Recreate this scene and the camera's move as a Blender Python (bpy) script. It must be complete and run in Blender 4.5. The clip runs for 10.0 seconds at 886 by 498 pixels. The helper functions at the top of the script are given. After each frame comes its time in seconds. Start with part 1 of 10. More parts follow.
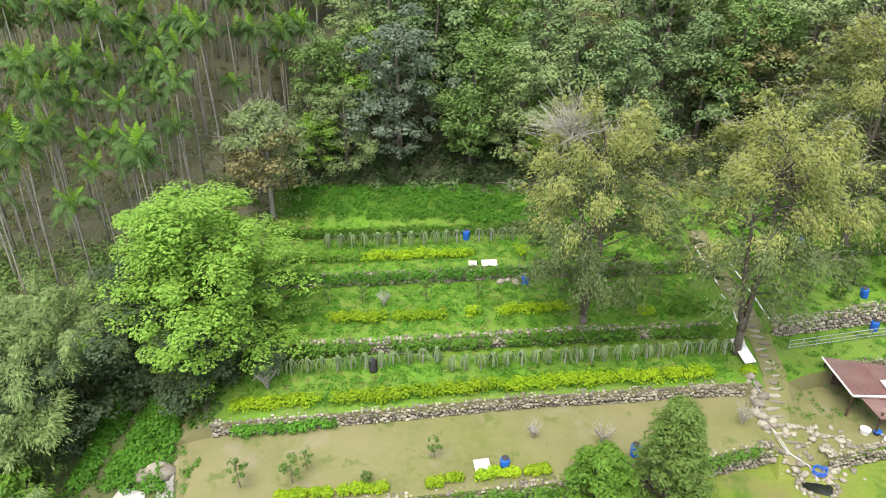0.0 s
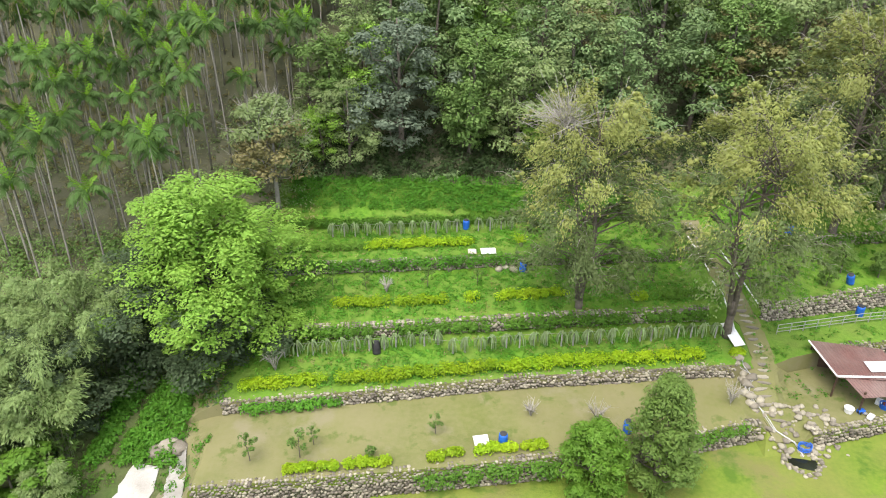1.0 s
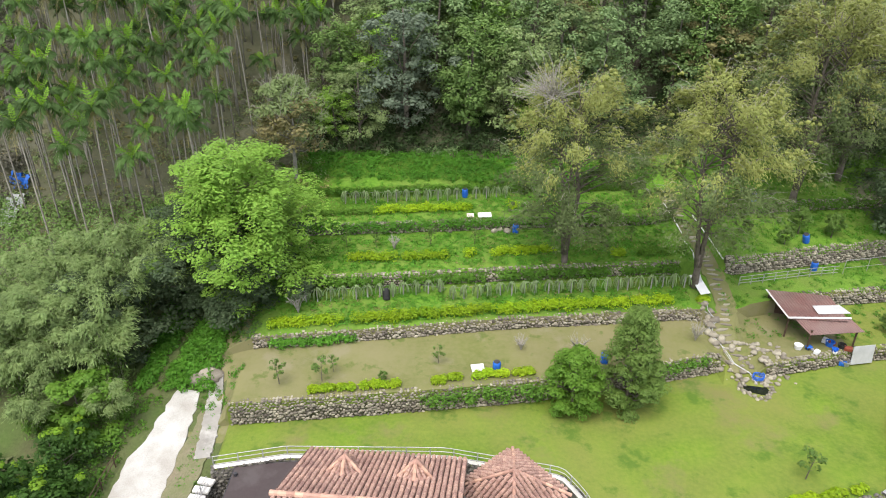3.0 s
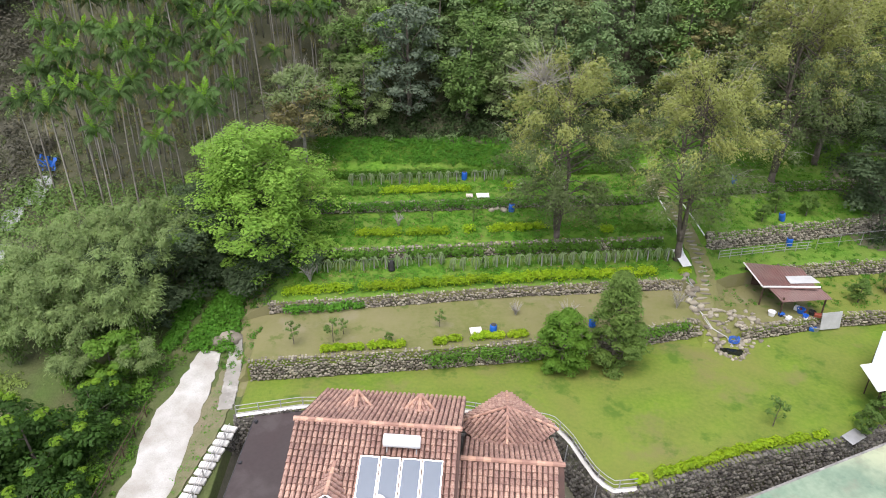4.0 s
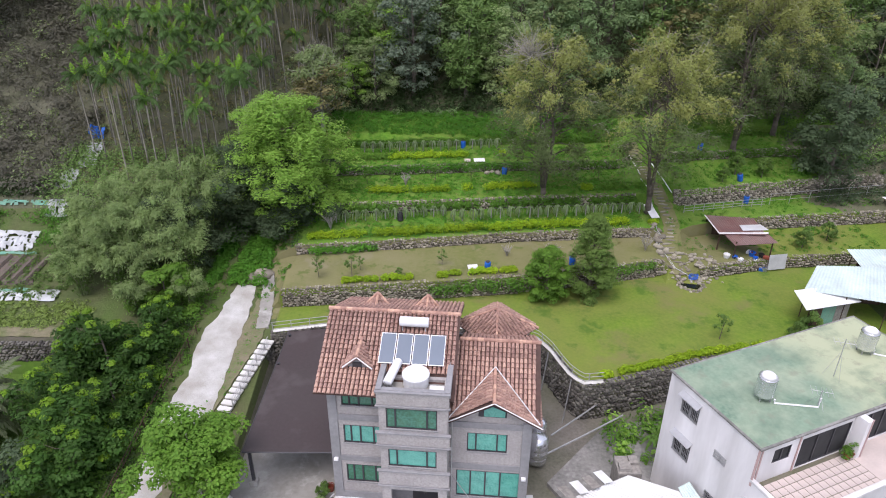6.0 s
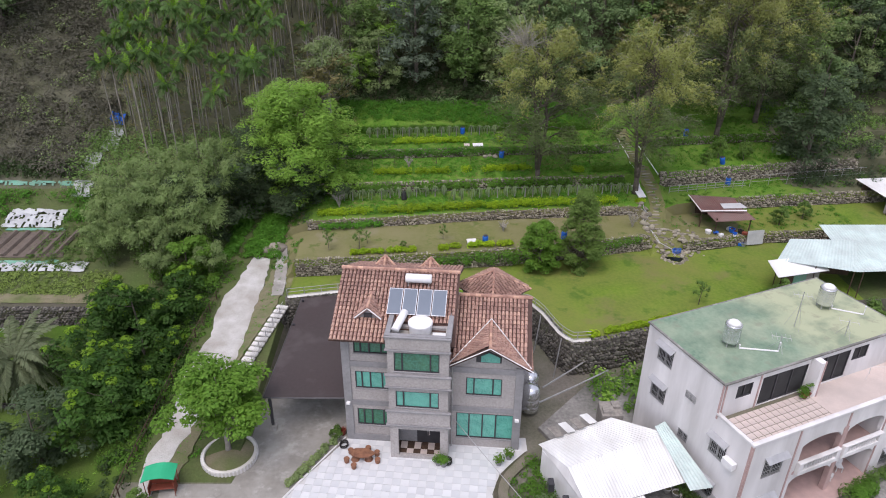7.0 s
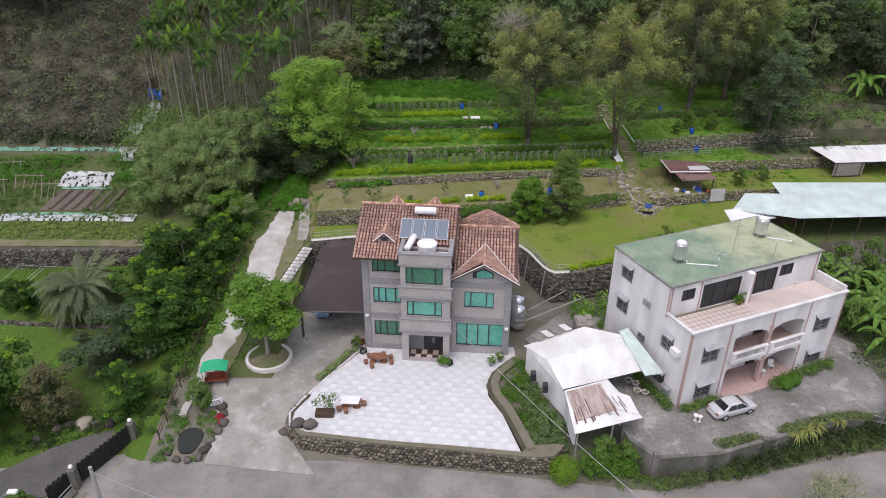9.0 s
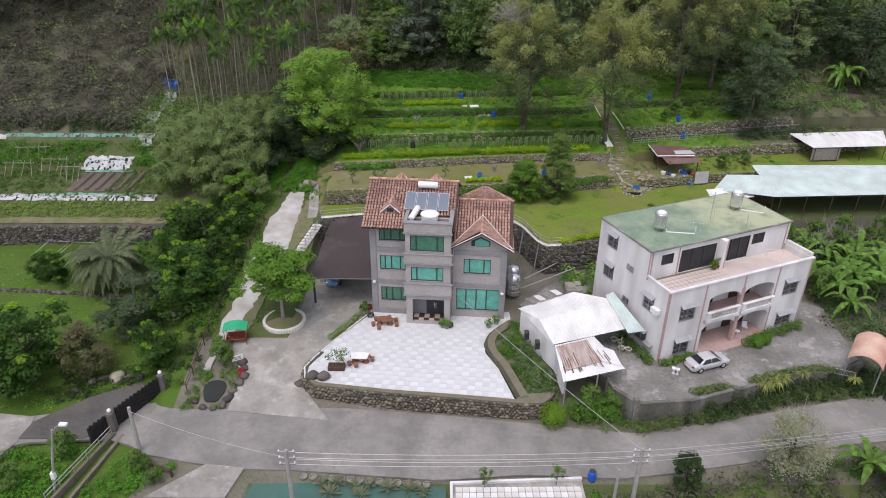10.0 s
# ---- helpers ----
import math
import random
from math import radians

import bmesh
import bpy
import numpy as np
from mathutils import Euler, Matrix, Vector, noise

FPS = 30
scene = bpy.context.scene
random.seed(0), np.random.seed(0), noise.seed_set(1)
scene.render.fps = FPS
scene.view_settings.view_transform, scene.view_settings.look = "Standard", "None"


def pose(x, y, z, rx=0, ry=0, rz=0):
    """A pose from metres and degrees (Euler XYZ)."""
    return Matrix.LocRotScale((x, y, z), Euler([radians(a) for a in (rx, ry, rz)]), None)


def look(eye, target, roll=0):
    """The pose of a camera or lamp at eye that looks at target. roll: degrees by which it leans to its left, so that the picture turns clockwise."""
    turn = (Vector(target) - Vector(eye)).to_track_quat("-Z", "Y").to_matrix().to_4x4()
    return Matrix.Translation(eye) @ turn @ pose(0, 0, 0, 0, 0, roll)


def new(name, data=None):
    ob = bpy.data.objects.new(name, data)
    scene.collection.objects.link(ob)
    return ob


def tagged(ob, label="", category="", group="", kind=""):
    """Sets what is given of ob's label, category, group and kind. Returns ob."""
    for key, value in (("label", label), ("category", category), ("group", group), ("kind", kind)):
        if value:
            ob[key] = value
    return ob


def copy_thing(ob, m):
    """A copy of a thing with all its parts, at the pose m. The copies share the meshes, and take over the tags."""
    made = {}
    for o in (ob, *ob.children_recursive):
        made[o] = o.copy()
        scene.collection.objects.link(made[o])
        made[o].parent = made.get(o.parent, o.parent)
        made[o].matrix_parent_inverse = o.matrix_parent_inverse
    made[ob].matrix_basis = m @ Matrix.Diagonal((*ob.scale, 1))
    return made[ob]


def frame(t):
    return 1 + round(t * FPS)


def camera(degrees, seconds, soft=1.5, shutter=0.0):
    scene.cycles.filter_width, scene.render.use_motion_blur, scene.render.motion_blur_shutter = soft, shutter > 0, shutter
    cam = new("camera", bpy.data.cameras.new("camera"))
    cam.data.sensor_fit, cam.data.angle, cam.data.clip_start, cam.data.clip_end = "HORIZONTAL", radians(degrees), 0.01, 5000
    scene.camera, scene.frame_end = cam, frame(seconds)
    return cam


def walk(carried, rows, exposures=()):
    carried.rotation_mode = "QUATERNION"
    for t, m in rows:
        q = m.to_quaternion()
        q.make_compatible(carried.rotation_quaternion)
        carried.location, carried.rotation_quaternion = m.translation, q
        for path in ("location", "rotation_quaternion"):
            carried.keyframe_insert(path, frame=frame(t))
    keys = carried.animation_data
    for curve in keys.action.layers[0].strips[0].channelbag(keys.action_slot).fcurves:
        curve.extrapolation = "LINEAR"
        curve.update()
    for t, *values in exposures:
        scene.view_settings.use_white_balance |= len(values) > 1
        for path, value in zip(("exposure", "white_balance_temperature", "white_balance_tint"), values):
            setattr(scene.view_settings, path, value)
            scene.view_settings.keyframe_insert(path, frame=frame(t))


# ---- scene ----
cam = camera(66.5, 10.0, soft=1.0)
# seconds, eye x y z, then the turns about x, y and z
PATH = [
    (0, -0.006, 0.008, 37.027, 61.822, -0.176, 0.071),
    (0.5, -0.049, -0.895, 37.030, 61.816, -0.192, 0.056),
    (1, -0.094, -2.118, 37.059, 61.810, -0.208, 0.041),
    (1.5, -0.143, -3.665, 37.109, 61.806, -0.222, 0.027),
    (2, -0.194, -5.514, 37.173, 61.803, -0.237, 0.012),
    (2.5, -0.248, -7.627, 37.248, 61.802, -0.250, -0.002),
    (3, -0.305, -9.956, 37.327, 61.801, -0.263, -0.016),
    (3.5, -0.365, -12.452, 37.408, 61.803, -0.275, -0.030),
    (4, -0.427, -15.070, 37.487, 61.805, -0.287, -0.044),
    (4.5, -0.491, -17.769, 37.561, 61.808, -0.297, -0.058),
    (5, -0.558, -20.520, 37.630, 61.813, -0.308, -0.071),
    (5.5, -0.627, -23.304, 37.690, 61.820, -0.317, -0.085),
    (6, -0.697, -26.113, 37.742, 61.827, -0.326, -0.098),
    (6.5, -0.769, -28.950, 37.786, 61.836, -0.335, -0.111),
    (7, -0.843, -31.823, 37.822, 61.846, -0.343, -0.124),
    (7.5, -0.918, -34.745, 37.851, 61.857, -0.350, -0.137),
    (8, -0.994, -37.726, 37.875, 61.870, -0.356, -0.149),
    (8.5, -1.070, -40.769, 37.898, 61.884, -0.362, -0.161),
    (9, -1.146, -43.860, 37.921, 61.899, -0.367, -0.174),
    (9.5, -1.222, -46.961, 37.949, 61.915, -0.372, -0.186),
    (10, -1.298, -49.997, 37.986, 61.933, -0.376, -0.197),
]
walk(cam, [(t, pose(x, y, z, rx, ry, rz)) for t, x, y, z, rx, ry, rz in PATH],
     exposures=[(0.0, 1.47, 6620, 11), (1.5, 1.43, 6620, 11), (2.5, 1.3, 6580, 11), (4.5, 0.94, 6300, 18), (5.5, 0.79, 6100, 21), (7.5, 0.39, 6280, 20), (10.0, 0.34, 6350, 19)])

# ---- daylight: a bright overcast sky with a weak, wide sun ----
world = bpy.data.worlds.new("overcast_sky")
scene.world = world
world.use_nodes = True
wn = world.node_tree.nodes
sky = wn.new("ShaderNodeTexSky")
sky.sky_type = "NISHITA"
sky.sun_disc = False
SUN_EL, SUN_AZ = 66, 205
sky.sun_elevation, sky.sun_rotation = radians(SUN_EL), radians(SUN_AZ)
sky.dust_density, sky.air_density, sky.ozone_density = 4.0, 1.0, 1.0
wn["Background"].inputs["Strength"].default_value = 0.15
soft_white = wn.new("ShaderNodeMixRGB")
soft_white.inputs["Fac"].default_value = 0.6
soft_white.inputs["Color2"].default_value = (5.2, 5.4, 5.6, 1)
world.node_tree.links.new(sky.outputs["Color"], soft_white.inputs["Color1"])
world.node_tree.links.new(soft_white.outputs["Color"], wn["Background"].inputs["Color"])
sun = new("sun", bpy.data.lights.new("sun", "SUN"))
sun.data.energy, sun.data.angle, sun.data.color = 1.3, radians(35), (1.0, 0.96, 0.9)
az = radians(SUN_AZ)
sun.matrix_world = look((0, 0, 80), (-math.sin(az) * 50, -math.cos(az) * 50, 80 - 50 * math.tan(radians(SUN_EL))))


# ---- materials ----
def material(name, base, second=None, scale=1.0, rough=0.8, metal=0.0, bump=0.0, bump_scale=20.0, fine=None, spread=0.0,
             island=0.0, stain=None, stain_scale=0.3, stain_amount=0.5, translucent=0.0, spec=0.3, stretch=None):
    """A principled surface: two colours mixed by a broad noise, fine grain, stains, and a share of random tint per piece."""
    mat = bpy.data.materials.new(name)
    mat.use_nodes = True
    nt = mat.node_tree
    n, link = nt.nodes, nt.links.new
    bsdf = n["Principled BSDF"]
    bsdf.inputs["Roughness"].default_value = rough
    bsdf.inputs["Metallic"].default_value = metal
    bsdf.inputs["Specular IOR Level"].default_value = spec
    coord = n.new("ShaderNodeTexCoord")
    place = coord.outputs["Object"]
    if stretch:
        mp = n.new("ShaderNodeMapping")
        mp.inputs["Scale"].default_value = stretch
        link(place, mp.inputs["Vector"])
        place = mp.outputs["Vector"]

    def noise_at(sc, detail=5.0):
        t = n.new("ShaderNodeTexNoise")
        t.inputs["Scale"].default_value, t.inputs["Detail"].default_value = sc, detail
        link(place, t.inputs["Vector"])
        r = n.new("ShaderNodeMapRange")
        r.inputs["From Min"].default_value, r.inputs["From Max"].default_value = 0.32, 0.68
        link(t.outputs["Fac"], r.inputs["Value"])
        return r.outputs["Result"]

    def mixed(a, b, fac, amount=1.0, mode="MIX"):
        m = n.new("ShaderNodeMixRGB")
        m.blend_type = mode
        if amount < 1.0:
            k = n.new("ShaderNodeMath")
            k.operation = "MULTIPLY"
            k.inputs[1].default_value = amount
            link(fac, k.inputs[0])
            fac = k.outputs[0]
        link(fac, m.inputs["Fac"])
        for s, c in (("Color1", a), ("Color2", b)):
            if isinstance(c, tuple):
                m.inputs[s].default_value = (*c, 1)
            else:
                link(c, m.inputs[s])
        return m.outputs["Color"]

    second = second or tuple(c * 0.75 for c in base)
    col = mixed(base, second, noise_at(scale))
    if fine:
        col = mixed(col, fine, noise_at(scale * 9, 3.0), 0.5)
    if stain:
        col = mixed(col, stain, noise_at(stain_scale, 6.0), stain_amount)
    if spread or island:
        src = n.new("ShaderNodeNewGeometry").outputs["Random Per Island"] if island else n.new("ShaderNodeObjectInfo").outputs["Random"]
        hsv = n.new("ShaderNodeHueSaturation")
        for sock, lo, hi in (("Value", 1 - (island or spread), 1 + (island or spread)), ("Hue", 0.5 - 0.03 * (island or spread), 0.5 + 0.03 * (island or spread))):
            r = n.new("ShaderNodeMapRange")
            r.inputs["To Min"].default_value, r.inputs["To Max"].default_value = lo, hi
            link(src, r.inputs["Value"])
            link(r.outputs["Result"], hsv.inputs[sock])
        link(col, hsv.inputs["Color"])
        col = hsv.outputs["Color"]
        if island and spread:
            hs2 = n.new("ShaderNodeHueSaturation")
            r = n.new("ShaderNodeMapRange")
            r.inputs["To Min"].default_value, r.inputs["To Max"].default_value = 1 - spread, 1 + spread
            link(n.new("ShaderNodeObjectInfo").outputs["Random"], r.inputs["Value"])
            link(r.outputs["Result"], hs2.inputs["Value"])
            link(col, hs2.inputs["Color"])
            col = hs2.outputs["Color"]
    link(col, bsdf.inputs["Base Color"])
    if bump:
        t = n.new("ShaderNodeTexNoise")
        t.inputs["Scale"].default_value, t.inputs["Detail"].default_value = bump_scale, 4.0
        link(place, t.inputs["Vector"])
        b = n.new("ShaderNodeBump")
        b.inputs["Strength"].default_value, b.inputs["Distance"].default_value = bump, 0.05
        link(t.outputs["Fac"], b.inputs["Height"])
        link(b.outputs["Normal"], bsdf.inputs["Normal"])
    if translucent:
        tr = n.new("ShaderNodeBsdfTranslucent")
        link(col, tr.inputs["Color"])
        mix = n.new("ShaderNodeMixShader")
        mix.inputs["Fac"].default_value = translucent
        link(bsdf.outputs["BSDF"], mix.inputs[1])
        link(tr.outputs["BSDF"], mix.inputs[2])
        link(mix.outputs["Shader"], n["Material Output"].inputs["Surface"])
    return mat


def foliage(name, base, second, scale=0.5, island=0.17, spread=0.15):
    return material(name, base, second, scale=scale, rough=0.55, island=island, spread=spread, translucent=0.4, spec=0.2, bump=0.9, bump_scale=6.0, fine=tuple(min(1.0, c * 1.25) for c in base))


M = {}
M["lawn"] = material("lawn_grass", (0.112, 0.2, 0.014), (0.07, 0.14, 0.01), 0.35, 0.9, bump=0.8, bump_scale=7, fine=(0.185, 0.245, 0.03), stain=(0.185, 0.185, 0.05), stain_scale=0.17, stain_amount=0.7)
M["sandy"] = material("sandy_thin_grass", (0.162, 0.17, 0.055), (0.1, 0.125, 0.025), 0.3, 0.95, bump=0.4, bump_scale=10, fine=(0.185, 0.176, 0.08), stain=(0.215, 0.19, 0.105), stain_scale=0.12, stain_amount=0.7)
M["grass"] = material("terrace_grass", (0.088, 0.22, 0.0123), (0.0528, 0.141, 0.0088), 0.4, 0.9, bump=0.7, bump_scale=12, fine=(0.15, 0.29, 0.0264), stain=(0.176, 0.176, 0.0528), stain_scale=0.35, stain_amount=0.4)
M["litter"] = material("leaf_litter_soil", (0.152, 0.146, 0.092), (0.1, 0.106, 0.058), 0.4, 0.95, bump=0.9, bump_scale=8, fine=(0.178, 0.168, 0.112), stain=(0.0505, 0.0649, 0.0216), stain_scale=0.2)
M["orchard"] = material("orchard_grass_ground", (0.065, 0.145, 0.012), (0.042, 0.1, 0.01), 0.35, 0.95, bump=0.8, bump_scale=9, fine=(0.1, 0.185, 0.02), stain=(0.085, 0.095, 0.03), stain_scale=0.25, stain_amount=0.5)
M["scrub"] = material("dry_scrub_ground", (0.125, 0.122, 0.083), (0.08, 0.085, 0.05), 0.5, 0.95, bump=0.9, bump_scale=6, fine=(0.16, 0.155, 0.115), stain=(0.07, 0.085, 0.035), stain_scale=0.25)
M["weeds"] = material("weedy_ground", (0.0616, 0.106, 0.022), (0.044, 0.0704, 0.0176), 0.5, 0.95, bump=0.9, bump_scale=6, fine=(0.106, 0.15, 0.044), stain=(0.123, 0.106, 0.0616), stain_scale=0.25)
M["dirt"] = material("yard_dirt", (0.17, 0.155, 0.13), (0.11, 0.1, 0.085), 0.5, 0.95, bump=0.5, bump_scale=9, fine=(0.24, 0.22, 0.19), stain=(0.1, 0.12, 0.05), stain_scale=0.25)
M["concrete"] = material("worn_concrete", (0.41, 0.395, 0.36), (0.265, 0.257, 0.232), 0.38, 0.85, bump=0.15, bump_scale=25, fine=(0.44, 0.43, 0.4), stain=(0.16, 0.15, 0.13), stain_scale=0.28, stain_amount=0.75)
M["pale_concrete"] = material("pale_new_concrete", (0.68, 0.67, 0.64), (0.55, 0.54, 0.5), 0.6, 0.85, bump=0.1, fine=(0.75, 0.74, 0.72), stain=(0.4, 0.38, 0.33), stain_scale=0.4, stain_amount=0.6)
M["yard_concrete"] = material("dark_stained_concrete", (0.24, 0.232, 0.215), (0.15, 0.147, 0.14), 0.45, 0.85, bump=0.2, bump_scale=20, fine=(0.4, 0.385, 0.36), stain=(0.1, 0.1, 0.085), stain_scale=0.3, stain_amount=0.75)
M["track_gravel"] = material("crushed_white_gravel", (0.521, 0.517, 0.496), (0.395, 0.391, 0.361), 1.2, 0.9, bump=0.7, bump_scale=9, fine=(0.605, 0.605, 0.588), stain=(0.252, 0.227, 0.185), stain_scale=0.5, stain_amount=0.6)
M["earth"] = material("bare_brown_earth", (0.2, 0.165, 0.115), (0.14, 0.125, 0.075), 0.7, 0.95, bump=0.7, bump_scale=8, fine=(0.26, 0.22, 0.16), stain=(0.1, 0.14, 0.04), stain_scale=0.45, stain_amount=0.8)
M["mossy"] = material("mossy_concrete", (0.17, 0.15, 0.115), (0.11, 0.115, 0.06), 1.2, 0.95, bump=0.4, fine=(0.22, 0.2, 0.16))
M["asphalt"] = material("grey_road_surface", (0.264, 0.252, 0.234), (0.198, 0.192, 0.174), 0.3, 0.85, bump=0.15, bump_scale=30, fine=(0.324, 0.312, 0.288), stain=(0.12, 0.116, 0.106), stain_scale=0.22, stain_amount=0.7)
M["stone"] = material("field_stone", (0.25, 0.22, 0.165), (0.155, 0.138, 0.105), 1.5, 0.9, bump=0.4, bump_scale=12, island=0.55, fine=(0.3, 0.28, 0.24))
M["dark_stone"] = material("damp_field_stone", (0.12, 0.11, 0.095), (0.07, 0.065, 0.055), 1.5, 0.85, bump=0.4, bump_scale=12, island=0.6, fine=(0.2, 0.19, 0.17))
M["court_stone"] = material("brown_field_stone", (0.15, 0.13, 0.1), (0.085, 0.075, 0.06), 1.5, 0.85, bump=0.4, bump_scale=12, island=0.55, fine=(0.22, 0.195, 0.16))
M["wet_stone"] = material("dark_brown_boulder", (0.1, 0.086, 0.074), (0.055, 0.048, 0.042), 1.5, 0.8, bump=0.5, bump_scale=9, spread=0.4, fine=(0.12, 0.11, 0.1))
M["mortar"] = material("dark_wall_joint", (0.1, 0.09, 0.068), (0.065, 0.07, 0.036), 1.2, 0.95, bump=0.5)
M["granite_clad"] = material("speckled_granite_cladding", (0.4, 0.375, 0.36), (0.25, 0.235, 0.225), 6.0, 0.75, bump=0.5, bump_scale=9, fine=(0.58, 0.55, 0.53), stain=(0.26, 0.245, 0.235), stain_scale=0.5, stain_amount=0.45)
M["granite_band"] = material("grey_granite_band", (0.29, 0.285, 0.29), (0.22, 0.22, 0.225), 4.0, 0.7, bump=0.1, fine=(0.36, 0.355, 0.36), stain=(0.17, 0.17, 0.17), stain_scale=0.6)
# fine: pale mottling for lichen, and for highlights on the ribs painted in
M["roof_tile"] = material("weathered_clay_tile", (0.35, 0.19, 0.145), (0.21, 0.108, 0.085), 1.3, 0.8, bump=0.3, bump_scale=18, fine=(0.66, 0.5, 0.41), stain=(0.16, 0.09, 0.075), stain_scale=0.35, stain_amount=0.5, island=0.2)
M["roof_tile_piece"] = material("weathered_clay_tile_piece", (0.35, 0.19, 0.145), (0.21, 0.108, 0.085), 1.3, 0.8, bump=0.3, bump_scale=18, fine=(0.66, 0.5, 0.41), spread=0.22)
# sheet under the tiles, coloured dark to deepen the shade between ribs
M["roof_under"] = material("shaded_tile_bed", (0.1, 0.06, 0.05), (0.07, 0.045, 0.038), 2.0, 0.9)
M["ridge_tile"] = material("clay_ridge_tile", (0.5, 0.31, 0.235), (0.36, 0.21, 0.155), 2.0, 0.8, bump=0.3, island=0.25)
M["white_paint"] = material("weathered_white_paint", (0.77, 0.76, 0.755), (0.69, 0.68, 0.675), 0.5, 0.8, bump=0.05, fine=(0.8, 0.79, 0.785), stain=(0.38, 0.37, 0.355), stain_scale=0.55, stain_amount=0.6, stretch=(1, 1, 0.22))
M["pink_strip"] = material("pink_tile_strip", (0.48, 0.34, 0.31), (0.4, 0.29, 0.27), 2.0, 0.6)
M["pink_tile"] = material("pink_terrace_tile", (0.62, 0.52, 0.47), (0.54, 0.45, 0.41), 1.0, 0.6, fine=(0.68, 0.6, 0.55), stain=(0.4, 0.35, 0.32), stain_scale=0.35, stain_amount=0.65)
M["green_roof"] = material("green_roof_coating", (0.16, 0.25, 0.17), (0.075, 0.15, 0.1), 0.5, 0.7, bump=0.1, fine=(0.25, 0.34, 0.25), stain=(0.3, 0.35, 0.25), stain_scale=0.35, stain_amount=0.8)


def worn_towards_x(mat, worn, x0, x1, ragged):
    """Lets a coating wear through to another colour along the roof, with a ragged border."""
    nt = mat.node_tree
    n, link = nt.nodes, nt.links.new
    sock = n["Principled BSDF"].inputs["Base Color"]
    old = sock.links[0].from_socket
    sep, tex, sc, tot, ramp, mix = (n.new(k) for k in ("ShaderNodeSeparateXYZ", "ShaderNodeTexNoise", "ShaderNodeMath", "ShaderNodeMath", "ShaderNodeMapRange", "ShaderNodeMixRGB"))
    co = n.new("ShaderNodeTexCoord").outputs["Object"]
    link(co, sep.inputs[0])
    link(co, tex.inputs["Vector"])
    tex.inputs["Scale"].default_value, tex.inputs["Detail"].default_value = 0.45, 7.0
    sc.operation, sc.inputs[1].default_value = "MULTIPLY", ragged
    link(tex.outputs["Fac"], sc.inputs[0])
    tot.operation = "ADD"
    link(sep.outputs["X"], tot.inputs[0])
    link(sc.outputs[0], tot.inputs[1])
    ramp.inputs["From Min"].default_value, ramp.inputs["From Max"].default_value = x0 + ragged * 0.5, x1 + ragged * 0.5
    link(tot.outputs[0], ramp.inputs["Value"])
    link(ramp.outputs["Result"], mix.inputs["Fac"])
    link(old, mix.inputs["Color1"])
    mix.inputs["Color2"].default_value = (*worn, 1)
    link(mix.outputs["Color"], sock)


def blotches(mat, colour, scale, lo, hi, offset=0.0, amount=0.75):
    """Adds worn or dirty patches with fairly sharp, uneven borders."""
    nt = mat.node_tree
    n, link = nt.nodes, nt.links.new
    sock = n["Principled BSDF"].inputs["Base Color"]
    old = sock.links[0].from_socket
    mp, tex, ramp, mix = (n.new(k) for k in ("ShaderNodeMapping", "ShaderNodeTexNoise", "ShaderNodeMapRange", "ShaderNodeMixRGB"))
    mp.inputs["Location"].default_value = (offset, offset * 0.7, 0)
    link(n.new("ShaderNodeTexCoord").outputs["Object"], mp.inputs["Vector"])
    link(mp.outputs["Vector"], tex.inputs["Vector"])
    tex.inputs["Scale"].default_value, tex.inputs["Detail"].default_value, tex.inputs["Roughness"].default_value = scale, 8.0, 0.62
    ramp.inputs["From Min"].default_value, ramp.inputs["From Max"].default_value, ramp.inputs["To Max"].default_value = lo, hi, amount
    link(tex.outputs["Fac"], ramp.inputs["Value"])
    link(ramp.outputs["Result"], mix.inputs["Fac"])
    link(old, mix.inputs["Color1"])
    mix.inputs["Color2"].default_value = (*colour, 1)
    link(mix.outputs["Color"], sock)


worn_towards_x(M["green_roof"], (0.37, 0.4, 0.26), 6.8, 10.5, 6.0)
M["brown_roof"] = material("dark_brown_sheet_roof", (0.055, 0.04, 0.04), (0.045, 0.034, 0.034), 0.4, 0.55, fine=(0.065, 0.05, 0.05), stain=(0.075, 0.062, 0.06), stain_scale=0.2)
M["white_sheet"] = material("white_corrugated_sheet", (0.78, 0.79, 0.785), (0.68, 0.69, 0.68), 0.7, 0.5, fine=(0.82, 0.83, 0.825), stain=(0.46, 0.45, 0.42), stain_scale=0.6, stain_amount=0.6, stretch=(1.3, 0.5, 1))
M["green_sheet"] = material("pale_green_sheet_roof", (0.525, 0.65, 0.613), (0.425, 0.537, 0.512), 0.5, 0.5, fine=(0.65, 0.725, 0.688), stain=(0.375, 0.413, 0.4), stain_scale=0.5)
M["rust_sheet"] = material("rusted_red_sheet", (0.13, 0.055, 0.048), (0.085, 0.045, 0.04), 0.8, 0.6, fine=(0.2, 0.1, 0.09), stain=(0.24, 0.19, 0.17), stain_scale=0.5, stain_amount=0.5)
M["steel"] = material("stainless_steel", (0.74, 0.75, 0.76), (0.62, 0.63, 0.64), 2.0, 0.22, metal=0.85)
M["galvanised"] = material("galvanised_pipe", (0.48, 0.48, 0.48), (0.4, 0.4, 0.4), 2.0, 0.45, metal=0.6)
M["white_plastic"] = material("white_plastic", (0.75, 0.75, 0.75), (0.68, 0.68, 0.68), 2.0, 0.4)
M["blue_plastic"] = material("blue_plastic", (0.015, 0.12, 0.5), (0.02, 0.1, 0.4), 2.0, 0.4, spread=0.1)
